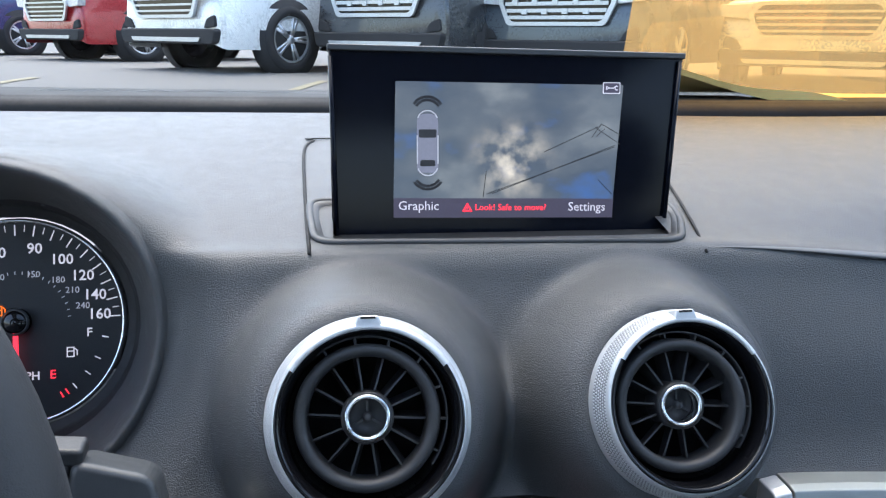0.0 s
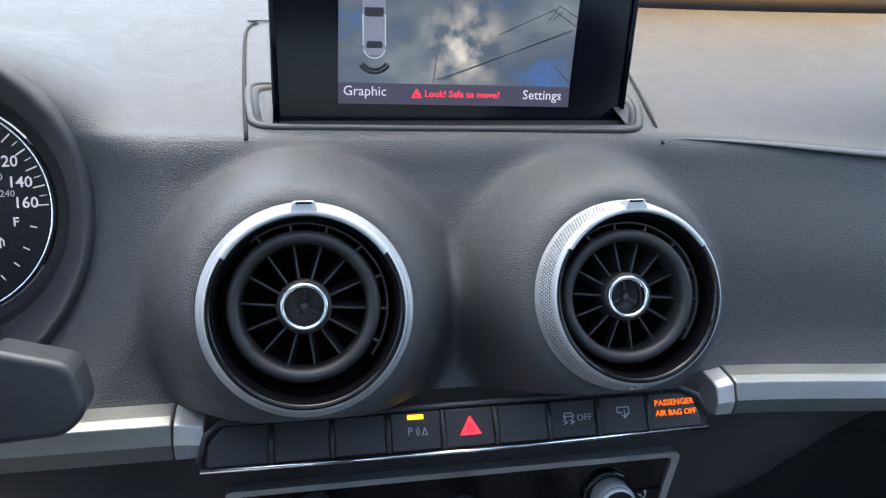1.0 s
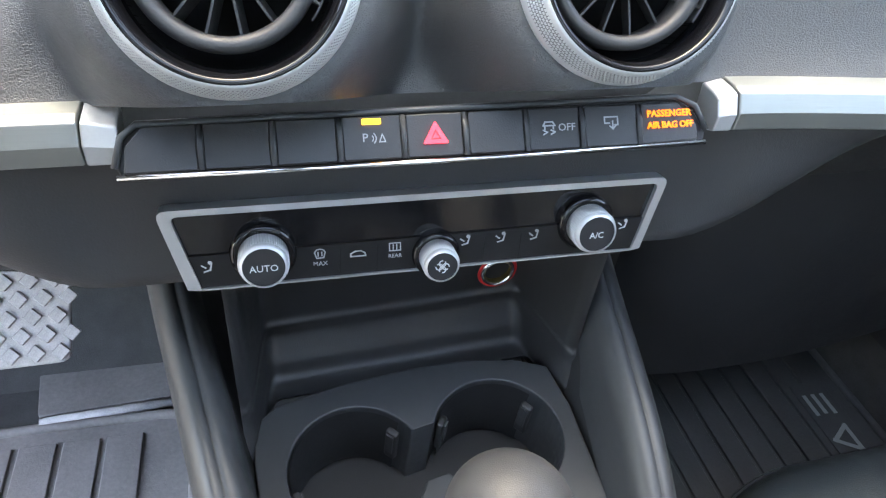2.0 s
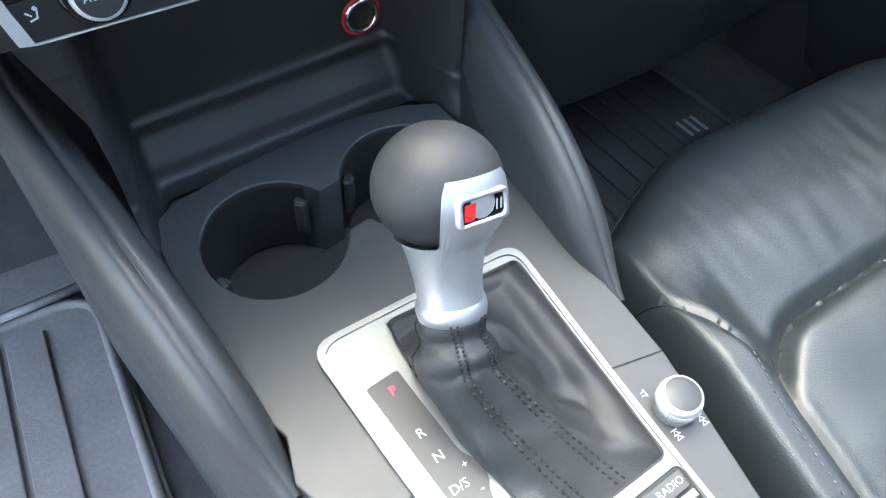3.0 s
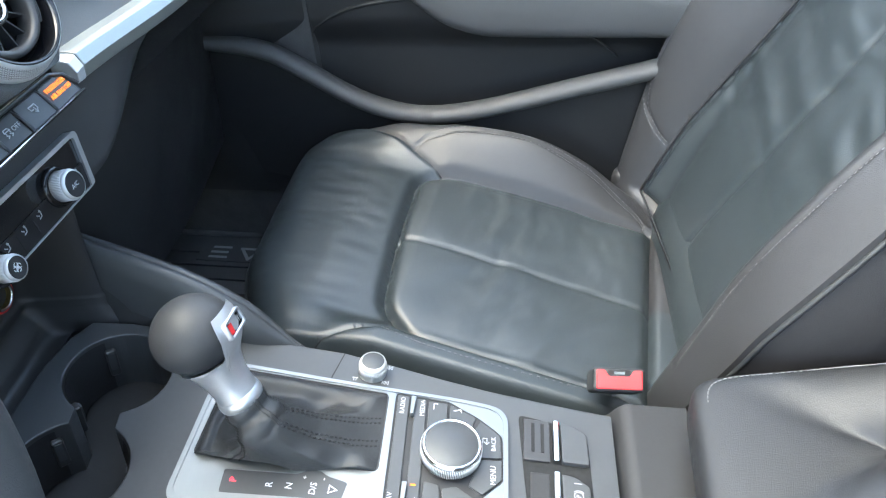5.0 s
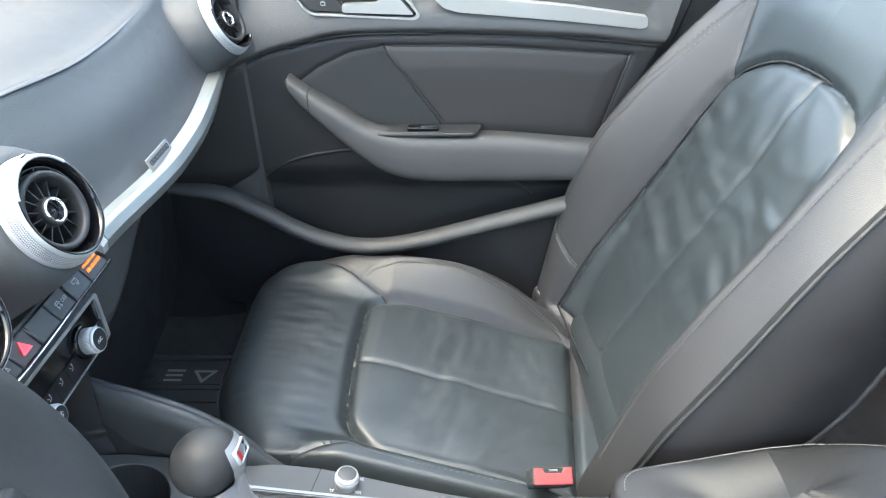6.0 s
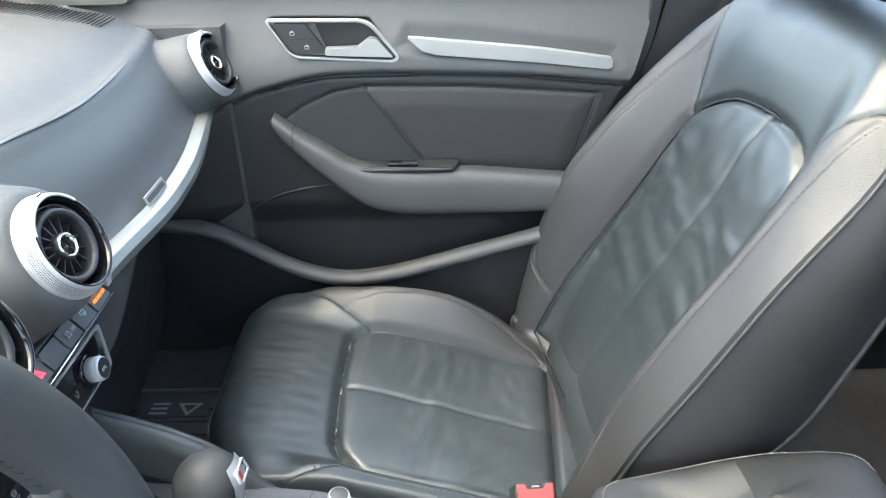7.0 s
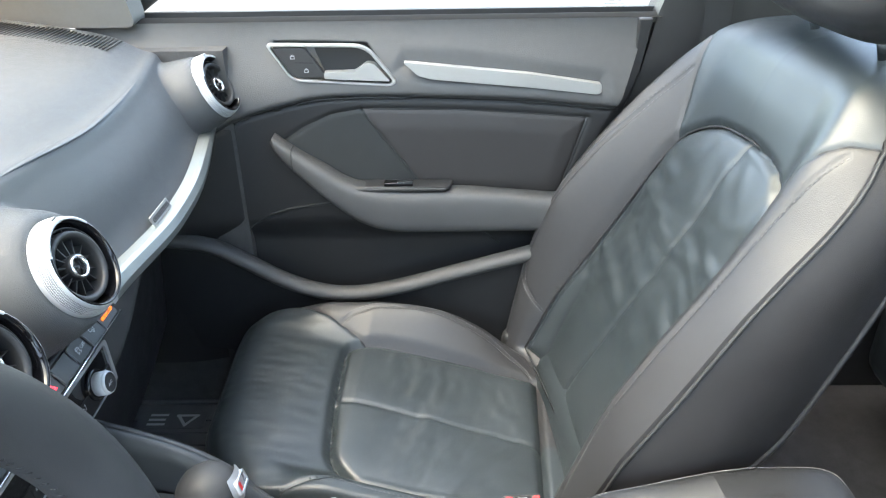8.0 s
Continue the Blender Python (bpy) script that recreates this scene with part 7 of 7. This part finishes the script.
for k in range(5):
    for j in range(5):
        mm = Matrix.Translation((-0.048 + k * 0.024 + 0.012 * (j % 2) - 0.006, -0.038 + j * 0.0190, 0.0015)) @ Matrix.Rotation(radians(45), 4, "Z")
        crisp(part("tread", box((0, 0, 0), (0.0135, 0.0135, 0.004)), PEDAL, ped, "", False, mm), 0.001, 1)
part("arm", tube([(0, 0, -0.008), (0, 0.05, -0.08), (0, 0.18, -0.12)], 0.01, 8), SOFT_BLACK, ped)


def thin_glass(name, tint):
    mat = bpy.data.materials.new(name)
    mat.use_nodes = True
    nt = mat.node_tree
    nt.nodes.clear()
    out = nt.nodes.new("ShaderNodeOutputMaterial")
    mix, clear, shine = (nt.nodes.new(k) for k in ("ShaderNodeMixShader", "ShaderNodeBsdfTransparent", "ShaderNodeBsdfGlossy"))
    clear.inputs["Color"].default_value = (*tint, 1)
    shine.inputs["Roughness"].default_value = 0.02
    mix.inputs[0].default_value = 0.05
    nt.links.new(clear.outputs[0], mix.inputs[1])
    nt.links.new(shine.outputs[0], mix.inputs[2])
    nt.links.new(mix.outputs[0], out.inputs["Surface"])
    return mat


PANE = thin_glass("car_glass", (0.93, 0.96, 0.95))
wind = tagged(new("windscreen"), "clear curved windscreen", "windscreen", "", "structure")
WS0, WS1 = Vector((0, 1.36, 1.004)), Vector((0, 0.52, 1.40))
SCREEN_PANE = thin_glass("windscreen_glass", (0.72, 0.755, 0.745))
g = part("pane", sheet(lambda x, f: Vector((x * lerp(1.0, 0.86, f), lerp(WS0.y, WS1.y, f) - 0.10 * (x / 0.7) ** 2 * (1 - 0.4 * f), lerp(WS0.z, WS1.z, f) + 0.02 * math.sin(math.pi * f))), steps(-0.70, 0.70, 24), steps(0, 1, 12)), SCREEN_PANE, wind)
side_window = tagged(new("door_window"), "clear side window above the door", "window", "", "structure")
part("pane", sheet(lambda y, f: Vector((lerp(0.748, 0.60, f), y, lerp(0.975, 1.36, f))), steps(-0.15, 0.72, 4), [0, 1]), PANE, side_window)
strokes([[(-0.03, 0.004 * k), (-0.03 + 0.028 + 0.004 * (k % 2), 0.004 * k)] for k in range(4)], 0.0014, Matrix(((0, 0, -1, 0.742), (-1, 0, 0, -0.055), (0, 1, 0, 0.995), (0, 0, 0, 1))), GREY_MARK, side_window, "etched_bars")
shell = tagged(new("body_shell"), "grey pillars and light roof lining of the car", "car body", "", "structure")


def beam(name, pts, r, mat, flat=0.6):
    return part(name, tube(bend(pts, 6), r, 12, flat), mat, shell)


beam("pillar_front", [(0.74, 1.16, 0.95), (0.715, 0.95, 1.12), (0.66, 0.72, 1.28), (0.60, 0.48, 1.40)], 0.045, PILLAR)
beam("pillar_front", [(-0.74, 1.16, 0.95), (-0.715, 0.95, 1.12), (-0.66, 0.72, 1.28), (-0.60, 0.48, 1.40)], 0.045, PILLAR)
part("pillar_foot", slab(rounded([(0.715, 0.983), (0.728, 1.05), (0.80, 1.13), (1.02, 1.10), (1.02, 0.983)], 0.015), 0.0, 0.05, on_door(0.735)), PILLAR, shell, shade=False)
part("mirror_sail", slab([(0.722, 0.99), (0.90, 0.99), (0.86, 1.1), (0.75, 1.16)], 0.0, 0.012, on_door(0.750)), PILLAR, shell, shade=False)
# roof opening and its glass are unseen, added to light the seats and console
part("roof", sheet(lambda x, y: Vector((x, y, 1.405 + 0.03 * (1 - (x / 0.62) ** 2) - 0.06 * smooth(-0.6, -1.5, y))), steps(-0.62, 0.62, 31), steps(-1.5, 0.54, 34), lambda x, y: not (abs(x) < 0.38 and -0.14 < y < 0.44)), HEADLINER, shell)
sunroof = tagged(new("sunroof"), "unseen glass roof panel added to let light in from above", "sunroof", "", "structure")
part("pane", slab(rounded([(-0.43, -0.18), (0.43, -0.18), (0.43, 0.45), (-0.43, 0.45)], 0.04), 1.445, 1.449), PANE, sunroof, shade=False)
for sx in (1, -1):
    beam("roof_rail", [(sx * 0.60, 0.5, 1.40), (sx * 0.62, -0.1, 1.41), (sx * 0.61, -0.8, 1.39), (sx * 0.56, -1.5, 1.32)], 0.04, PILLAR)
    part("pillar_middle", slab([(-0.10, 0.30), (-0.34, 0.30), (-0.40, 0.99), (-0.34, 1.40), (-0.24, 1.40), (-0.104, 0.99), (-0.086, 0.90), (-0.042, 0.77), (0.02, 0.66)], 0.0, 0.07, on_door(sx * 0.74 + 0.035)), PLASTIC, shell, shade=False)
    part("rear_side", slab([(-0.34, 0.12), (-1.6, 0.12), (-1.6, 0.98), (-0.38, 0.98)], 0.0, 0.06, on_door(sx * 0.74 + 0.03)), PLASTIC, shell, shade=False)
    part("sill_plate", box((sx * 0.72, 0.3, 0.27), (0.10, 1.3, 0.16)), SOFT_BLACK, shell, shade=False)
part("cowl", box((0, 1.34, 0.972), (1.5, 0.10, 0.05)), SOFT_BLACK, shell, shade=False)
part("rear_wall", box((0, -1.62, 0.66), (1.5, 0.05, 0.75)), PLASTIC, shell, shade=False)
part("parcel_shelf", box((0, -1.45, 0.98), (1.4, 0.4, 0.03)), PLASTIC, shell, shade=False)
belt = thing("seat_belt", Matrix(), "dark woven seat belt hanging from the middle pillar", "seat belt")
part("webbing", sheet(lambda a, f: Vector((0.685 - 0.01 * f, -0.205 + 0.045 * a - 0.02 * f, lerp(1.30, 0.42, f))), [0, 1], steps(0, 1, 8)), material("belt_webbing", (0.02, 0.02, 0.021), 0.8, grain=0.8, grain_scale=900), belt)

rear = thing("rear_seat", Matrix(), "dark leather rear bench seat", "car seat")
crisp(part("bench", box((0.0, -0.80, 0.43), (1.32, 0.50, 0.20)), LEATHER, rear), 0.05, 4)
crisp(part("bench_back", box((0.0, -1.12, 0.74), (1.32, 0.16, 0.62)), LEATHER, rear), 0.05, 4)

# folded yellow paper on the dash behind the windscreen
paper_mat = material("yellow_card", (0.88, 0.66, 0.26), 0.6, vary=0.05, scale=6)


def tinted_film():
    """Cloudy amber film: half seen through, half lit."""
    mat = thin_glass("amber_film", (0.97, 0.56, 0.20))
    nt = mat.node_tree
    out = next(n for n in nt.nodes if n.type == "OUTPUT_MATERIAL")
    clear = out.inputs["Surface"].links[0].from_socket
    haze, mix = nt.nodes.new("ShaderNodeBsdfTranslucent"), nt.nodes.new("ShaderNodeMixShader")
    haze.inputs["Color"].default_value = (0.85, 0.52, 0.20, 1)
    mix.inputs[0].default_value = 0.17
    nt.links.new(clear, mix.inputs[1])
    nt.links.new(haze.outputs[0], mix.inputs[2])
    nt.links.new(mix.outputs[0], out.inputs["Surface"])
    return mat


tag = thing("yellow_window_tag", Matrix(), "folded yellow dealer tag standing behind the windscreen", "paper tag")
part("film", sheet(lambda g, f: Vector((lerp(lerp(0.262, 0.196, f), 0.66, g), lerp(1.17, 0.975, f), lerp(1.022, 1.136, f))), steps(0, 1, 6), steps(0, 1, 6)), tinted_film(), tag, "see-through amber upper part")
part("flap", sheet(lambda x, f: Vector((x, lerp(1.17, 1.055, f), lerp(1.022, 1.0535 - 0.155 * (x - 0.28) + 0.004 * math.sin(x * 30), f))), steps(0.262, 0.66, 16), steps(0, 1, 6)), paper_mat, tag, "pale yellow flap lying on the dash")
part("flap_edge", sheet(lambda x, f: Vector((x, 1.055 + 0.004 * f, 1.0535 - 0.155 * (x - 0.28) + 0.004 * math.sin(x * 30) - (0.006 + 0.022 * smooth(0.33, 0.55, x)) * f)), steps(0.262, 0.66, 16), [0, 0.5, 1]), paper_mat, tag)

# ---- outside ----
ASPHALT = material("pale_worn_asphalt", (0.115, 0.113, 0.108), 0.9, vary=0.2, scale=1.5, grain=0.5, grain_scale=60)
ground = tagged(new("ground"), "worn grey car park asphalt", "ground", "", "structure")


def ground_z(x, y):
    return -0.02 + 0.73 * smooth(2.5, 9.0, y)


gx = [-400, -150, -60, -30] + steps(-20, 20, 20) + [30, 60, 150, 400]
gy = [-400, -150, -60, -25, -10] + steps(-5, 15, 40) + [20, 30, 60, 150, 400]
part("asphalt", sheet(lambda x, y: Vector((x, y, ground_z(x, y))), gx, gy), ASPHALT, ground)
LINE = material("faded_yellow_line", (0.19, 0.17, 0.11), 0.85, vary=0.3, scale=8)
for x in (-7.2, -4.4, -1.6):
    bm = sheet(lambda a, f: Vector((x + a + 1.4 * f, 5.2 + 3.0 * f, ground_z(0, 5.2 + 3.0 * f) + 0.006)), [0, 0.11], steps(0, 1, 10))
    tagged(part("painted_line", bm, LINE, ground), "faded yellow bay line")
kerb = tagged(new("kerb"), "pale concrete kerb beside the lot", "kerb", "", "structure")
part("kerb_stone", box((19, 0, 0.06), (0.3, 80, 0.16)), material("pale_concrete", (0.4, 0.39, 0.36), 0.9, vary=0.15, scale=3), kerb, shade=False)
DULL = material("dull_grass", (0.16, 0.14, 0.07), 1.0, vary=0.4, scale=2)
part("verge", box((70, 0, 0.05), (101, 160, 0.16)), DULL, kerb, shade=False)

TYRE = material("tyre_rubber", (0.018, 0.018, 0.019), 0.8, vary=0.2, scale=10)
RIMM = material("wheel_alloy", (0.55, 0.56, 0.57), 0.35, 0.8, vary=0.1, scale=10)
LAMP = material("headlight_glass", (0.6, 0.62, 0.64), 0.12, 0.3, vary=0.2, scale=25)
DARKGLASS = material("dark_car_glass", (0.01, 0.012, 0.014), 0.08, vary=0.1, scale=4)


def paint(name, c, metal=0.2):
    return material(name, c, 0.3, metal, vary=0.06, scale=3, coat=0.7)


def parked_car(colour, x, y, turn, label, grille="slats", tall=1.0):
    """A parked car seen from the front; its nose points to -y before turning."""
    m = Matrix.Translation((x, y, ground_z(x, y))) @ Matrix.Rotation(radians(turn), 4, "Z") @ Matrix.Diagonal((1.03, 1.03, 1.03, 1))
    c = thing("parked_car", m, label, "car", "cars parked across the lot")
    W, Lc = 0.95, 4.6
    prof = [(0.0, 0.30, 0.62), (0.04, 0.26, 0.80), (0.10, 0.25, 0.95), (0.5, 0.25, 1.04), (1.15, 0.25, 1.12), (1.95, 0.25, 1.68), (3.4, 0.25, 1.74), (4.3, 0.28, 1.5), (4.6, 0.35, 1.0)]

    def section(k):
        yy, lo, hi = prof[k]
        hi *= tall
        taper = 0.86 if k == 0 else (0.95 if k < 3 else 1.0)
        top = 0.78 if hi > 1.4 else 0.92
        belt = min(hi, 1.05 * tall)
        return [(-W * taper, yy, lo), (-W * taper * 1.01, yy, (lo + belt) / 2), (-W * taper * 0.97, yy, belt * 0.96), (-W * top * taper, yy, hi * 0.985), (-W * 0.4, yy - 0.02, hi), (W * 0.4, yy - 0.02, hi), (W * top * taper, yy, hi * 0.985), (W * taper * 0.97, yy, belt * 0.96), (W * taper * 1.01, yy, (lo + belt) / 2), (W * taper, yy, lo)]

    bm = bmesh.new()
    rows = [[bm.verts.new(p) for p in section(k)] for k in range(len(prof))]
    for p, q in zip(rows, rows[1:]):
        for j in range(9):
            bm.faces.new((p[j], p[j + 1], q[j + 1], q[j]))
    bm.faces.new(rows[0][::-1])
    bm.faces.new(rows[-1])
    b = part("body", bm, colour, c)
    crisp(b, 0.05, 3, 20)
    part("windscreen", slab([(-0.74, 1.24), (0.74, 1.24), (0.66, 1.86), (-0.66, 1.86)], 0, 0.01, Matrix(((1, 0, 0, 0), (0, 1, 0, -0.03), (0, 0.70 * tall, 1, 1.125 * tall - 0.70 * 1.15 * tall + 0.012), (0, 0, 0, 1)))), DARKGLASS, c, shade=False)
    front = Matrix(((1, 0, 0, 0), (0, 0, -1, -0.008), (0, 1, 0, 0), (0, 0, 0, 1)))
    h = tall
    crisp(part("bumper", slab(rounded([(-0.86, 0.30), (0.86, 0.30), (0.90, 0.46), (-0.90, 0.46)], 0.05), -0.12, 0.05, front), TYRE, c, "dark lower bumper", False), 0.02)
    part("bumper_strip", slab(rounded([(-0.62, 0.325), (0.62, 0.325), (0.66, 0.37), (-0.66, 0.37)], 0.02), 0.05, 0.062, front), RIMM, c, "bright lower strip", False)
    gr = part("grille", slab(rounded([(-0.50, 0.60 * h), (0.50, 0.60 * h), (0.60, 0.80 * h), (0.52, 0.90 * h), (-0.52, 0.90 * h), (-0.60, 0.80 * h)], 0.05), 0.0, 0.03, front), GLOSS, c, "black grille", False)
    part("grille_surround", frame_slab(rounded([(-0.53, 0.57 * h), (0.53, 0.57 * h), (0.64, 0.80 * h), (0.55, 0.93 * h), (-0.55, 0.93 * h), (-0.64, 0.80 * h)], 0.05), rounded([(-0.49, 0.605 * h), (0.49, 0.605 * h), (0.59, 0.80 * h), (0.51, 0.895 * h), (-0.51, 0.895 * h), (-0.59, 0.80 * h)], 0.05), 0.02, 0.05), RIMM, c, "bright grille surround", False, front)
    for k in range(4):
        part("grille_bar", box((0, 0.645 * h + k * 0.062 * h, 0.042), (1.04 + 0.03 * k, 0.022 if grille == "slats" else 0.035, 0.02), front), RIMM, gr, shade=False)
    if grille == "mesh":
        for k in range(9):
            part("grille_block", box((-0.44 + 0.11 * k, 0.74 * h + 0.045 * (-1) ** k, 0.045), (0.06, 0.05, 0.03), front), RIMM, gr, shade=False)
    for s in (-1, 1):
        crisp(part("headlight", slab(rounded([(s * 0.62, 0.76 * h), (s * 0.90, 0.78 * h), (s * 0.92, 0.90 * h), (s * 0.60, 0.91 * h)], 0.03), -0.10, 0.02, front), LAMP, c, "clear headlight", False), 0.01)
        crisp(part("fog_recess", slab(rounded([(s * 0.66, 0.46), (s * 0.86, 0.48), (s * 0.84, 0.60), (s * 0.72, 0.56)], 0.03), -0.05, 0.012, front), TYRE, c, "", False), 0.01)
        for yy in (0.92, 3.75):
            wm = Matrix(((0, 0, s, s * 0.80), (1, 0, 0, yy), (0, 1, 0, 0.365), (0, 0, 0, 1)))
            part("wheel_arch", lathe([(0.0, 0.155), (0.44, 0.155), (0.445, 0.0)], 32, wm), TYRE, c)
            w = part("wheel", lathe([(0.25, 0.0), (0.345, 0.02), (0.365, 0.06), (0.365, 0.15), (0.345, 0.185), (0.27, 0.19), (0.255, 0.17)], 36, wm), TYRE, c, "black tyre")
            bm = lathe([(0.26, 0.18), (0.24, 0.165), (0.235, 0.11), (0.0, 0.11)], 36, wm)
            part("rim", bm, DARKGLASS, w)
            bm = bmesh.new()
            for k in range(5):
                for o in (-7, 7):
                    add_box(bm, (0.135, 0, 0.158), (0.215, 0.032, 0.025), wm @ Matrix.Rotation(radians(72 * k + o), 4, "Z"))
            add_lathe(bm, [(0.0, 0.175), (0.05, 0.17), (0.06, 0.14)], 16, wm)
            add_lathe(bm, [(0.23, 0.165), (0.252, 0.178), (0.262, 0.17)], 32, wm)
            part("spokes", bm, RIMM, w)
        part("side_window", slab([(1.45, 1.08 * h), (3.9, 1.10 * h), (3.6, 1.55 * h), (2.0, 1.52 * h)], 0, 0.01, Matrix(((0, 0, s, s * 0.895), (1, 0, 0, 0), (0, 1, 0, 0), (0, 0, 0, 1)))), DARKGLASS, c, shade=False)
    return c


parked_car(paint("blue_paint", (0.03, 0.06, 0.16)), -7.2, 16.0, -45, "blue car parked nose out across the lot")
parked_car(paint("red_paint", (0.32, 0.012, 0.018)), -4.35, 13.0, -45, "red car with a bright grille parked across the lot")
parked_car(paint("white_paint", (0.78, 0.78, 0.76)), -1.9, 9.45, -46, "white sport utility car parked at an angle across the lot")
parked_car(paint("grey_paint", (0.06, 0.063, 0.067), 0.5), 0.42, 8.7, -45, "grey pickup with a broad bright grille across the lot", "mesh", 1.08)
parked_car(paint("slate_paint", (0.07, 0.085, 0.10), 0.5), 2.2, 7.9, -42, "slate grey car with a chrome block grille across the lot", "mesh", 1.05)
parked_car(paint("silver_paint", (0.5, 0.5, 0.5), 0.7), 4.75, 7.4, -40, "silver car with a bright slatted grille across the lot")

mir = thing("door_mirror", pose(0.94, 0.70, 1.075, 0, 0, -12), "dark door mirror outside the side window", "car mirror")
bm = bmesh.new()
bmesh.ops.create_uvsphere(bm, u_segments=32, v_segments=20, radius=1.0)
for v in bm.verts:
    v.co = Vector((0.125 * math.copysign(abs(v.co.x) ** 0.7, v.co.x), 0.055 * v.co.y + 0.02, 0.085 * math.copysign(abs(v.co.z) ** 0.75, v.co.z)))
part("housing", bm, SOFT_BLACK, mir)
part("mirror_rim", frame_slab(rounded([(-0.115, -0.07), (0.115, -0.075), (0.115, 0.07), (-0.10, 0.07)], 0.03), rounded([(-0.105, -0.062), (0.106, -0.066), (0.106, 0.062), (-0.092, 0.062)], 0.028), 0.0, 0.012), CHROME, mir, "", False, Matrix(((1, 0, 0, 0), (0, 0, -1, -0.028), (0, 1, 0, 0), (0, 0, 0, 1))))
part("mirror_glass", slab(rounded([(-0.108, -0.065), (0.109, -0.07), (0.109, 0.065), (-0.095, 0.065)], 0.028), 0.0, 0.003, Matrix(((1, 0, 0, 0), (0, 0, -1, -0.030), (0, 1, 0, 0), (0, 0, 0, 1)))), material("mirror_silver", (0.8, 0.82, 0.82), 0.03, 1.0, vary=0.02, rough_vary=0.01), mir, shade=False)
part("foot", tube([(-0.09, 0.01, -0.04), (-0.17, 0.03, -0.07)], 0.03, 12), SOFT_BLACK, mir)
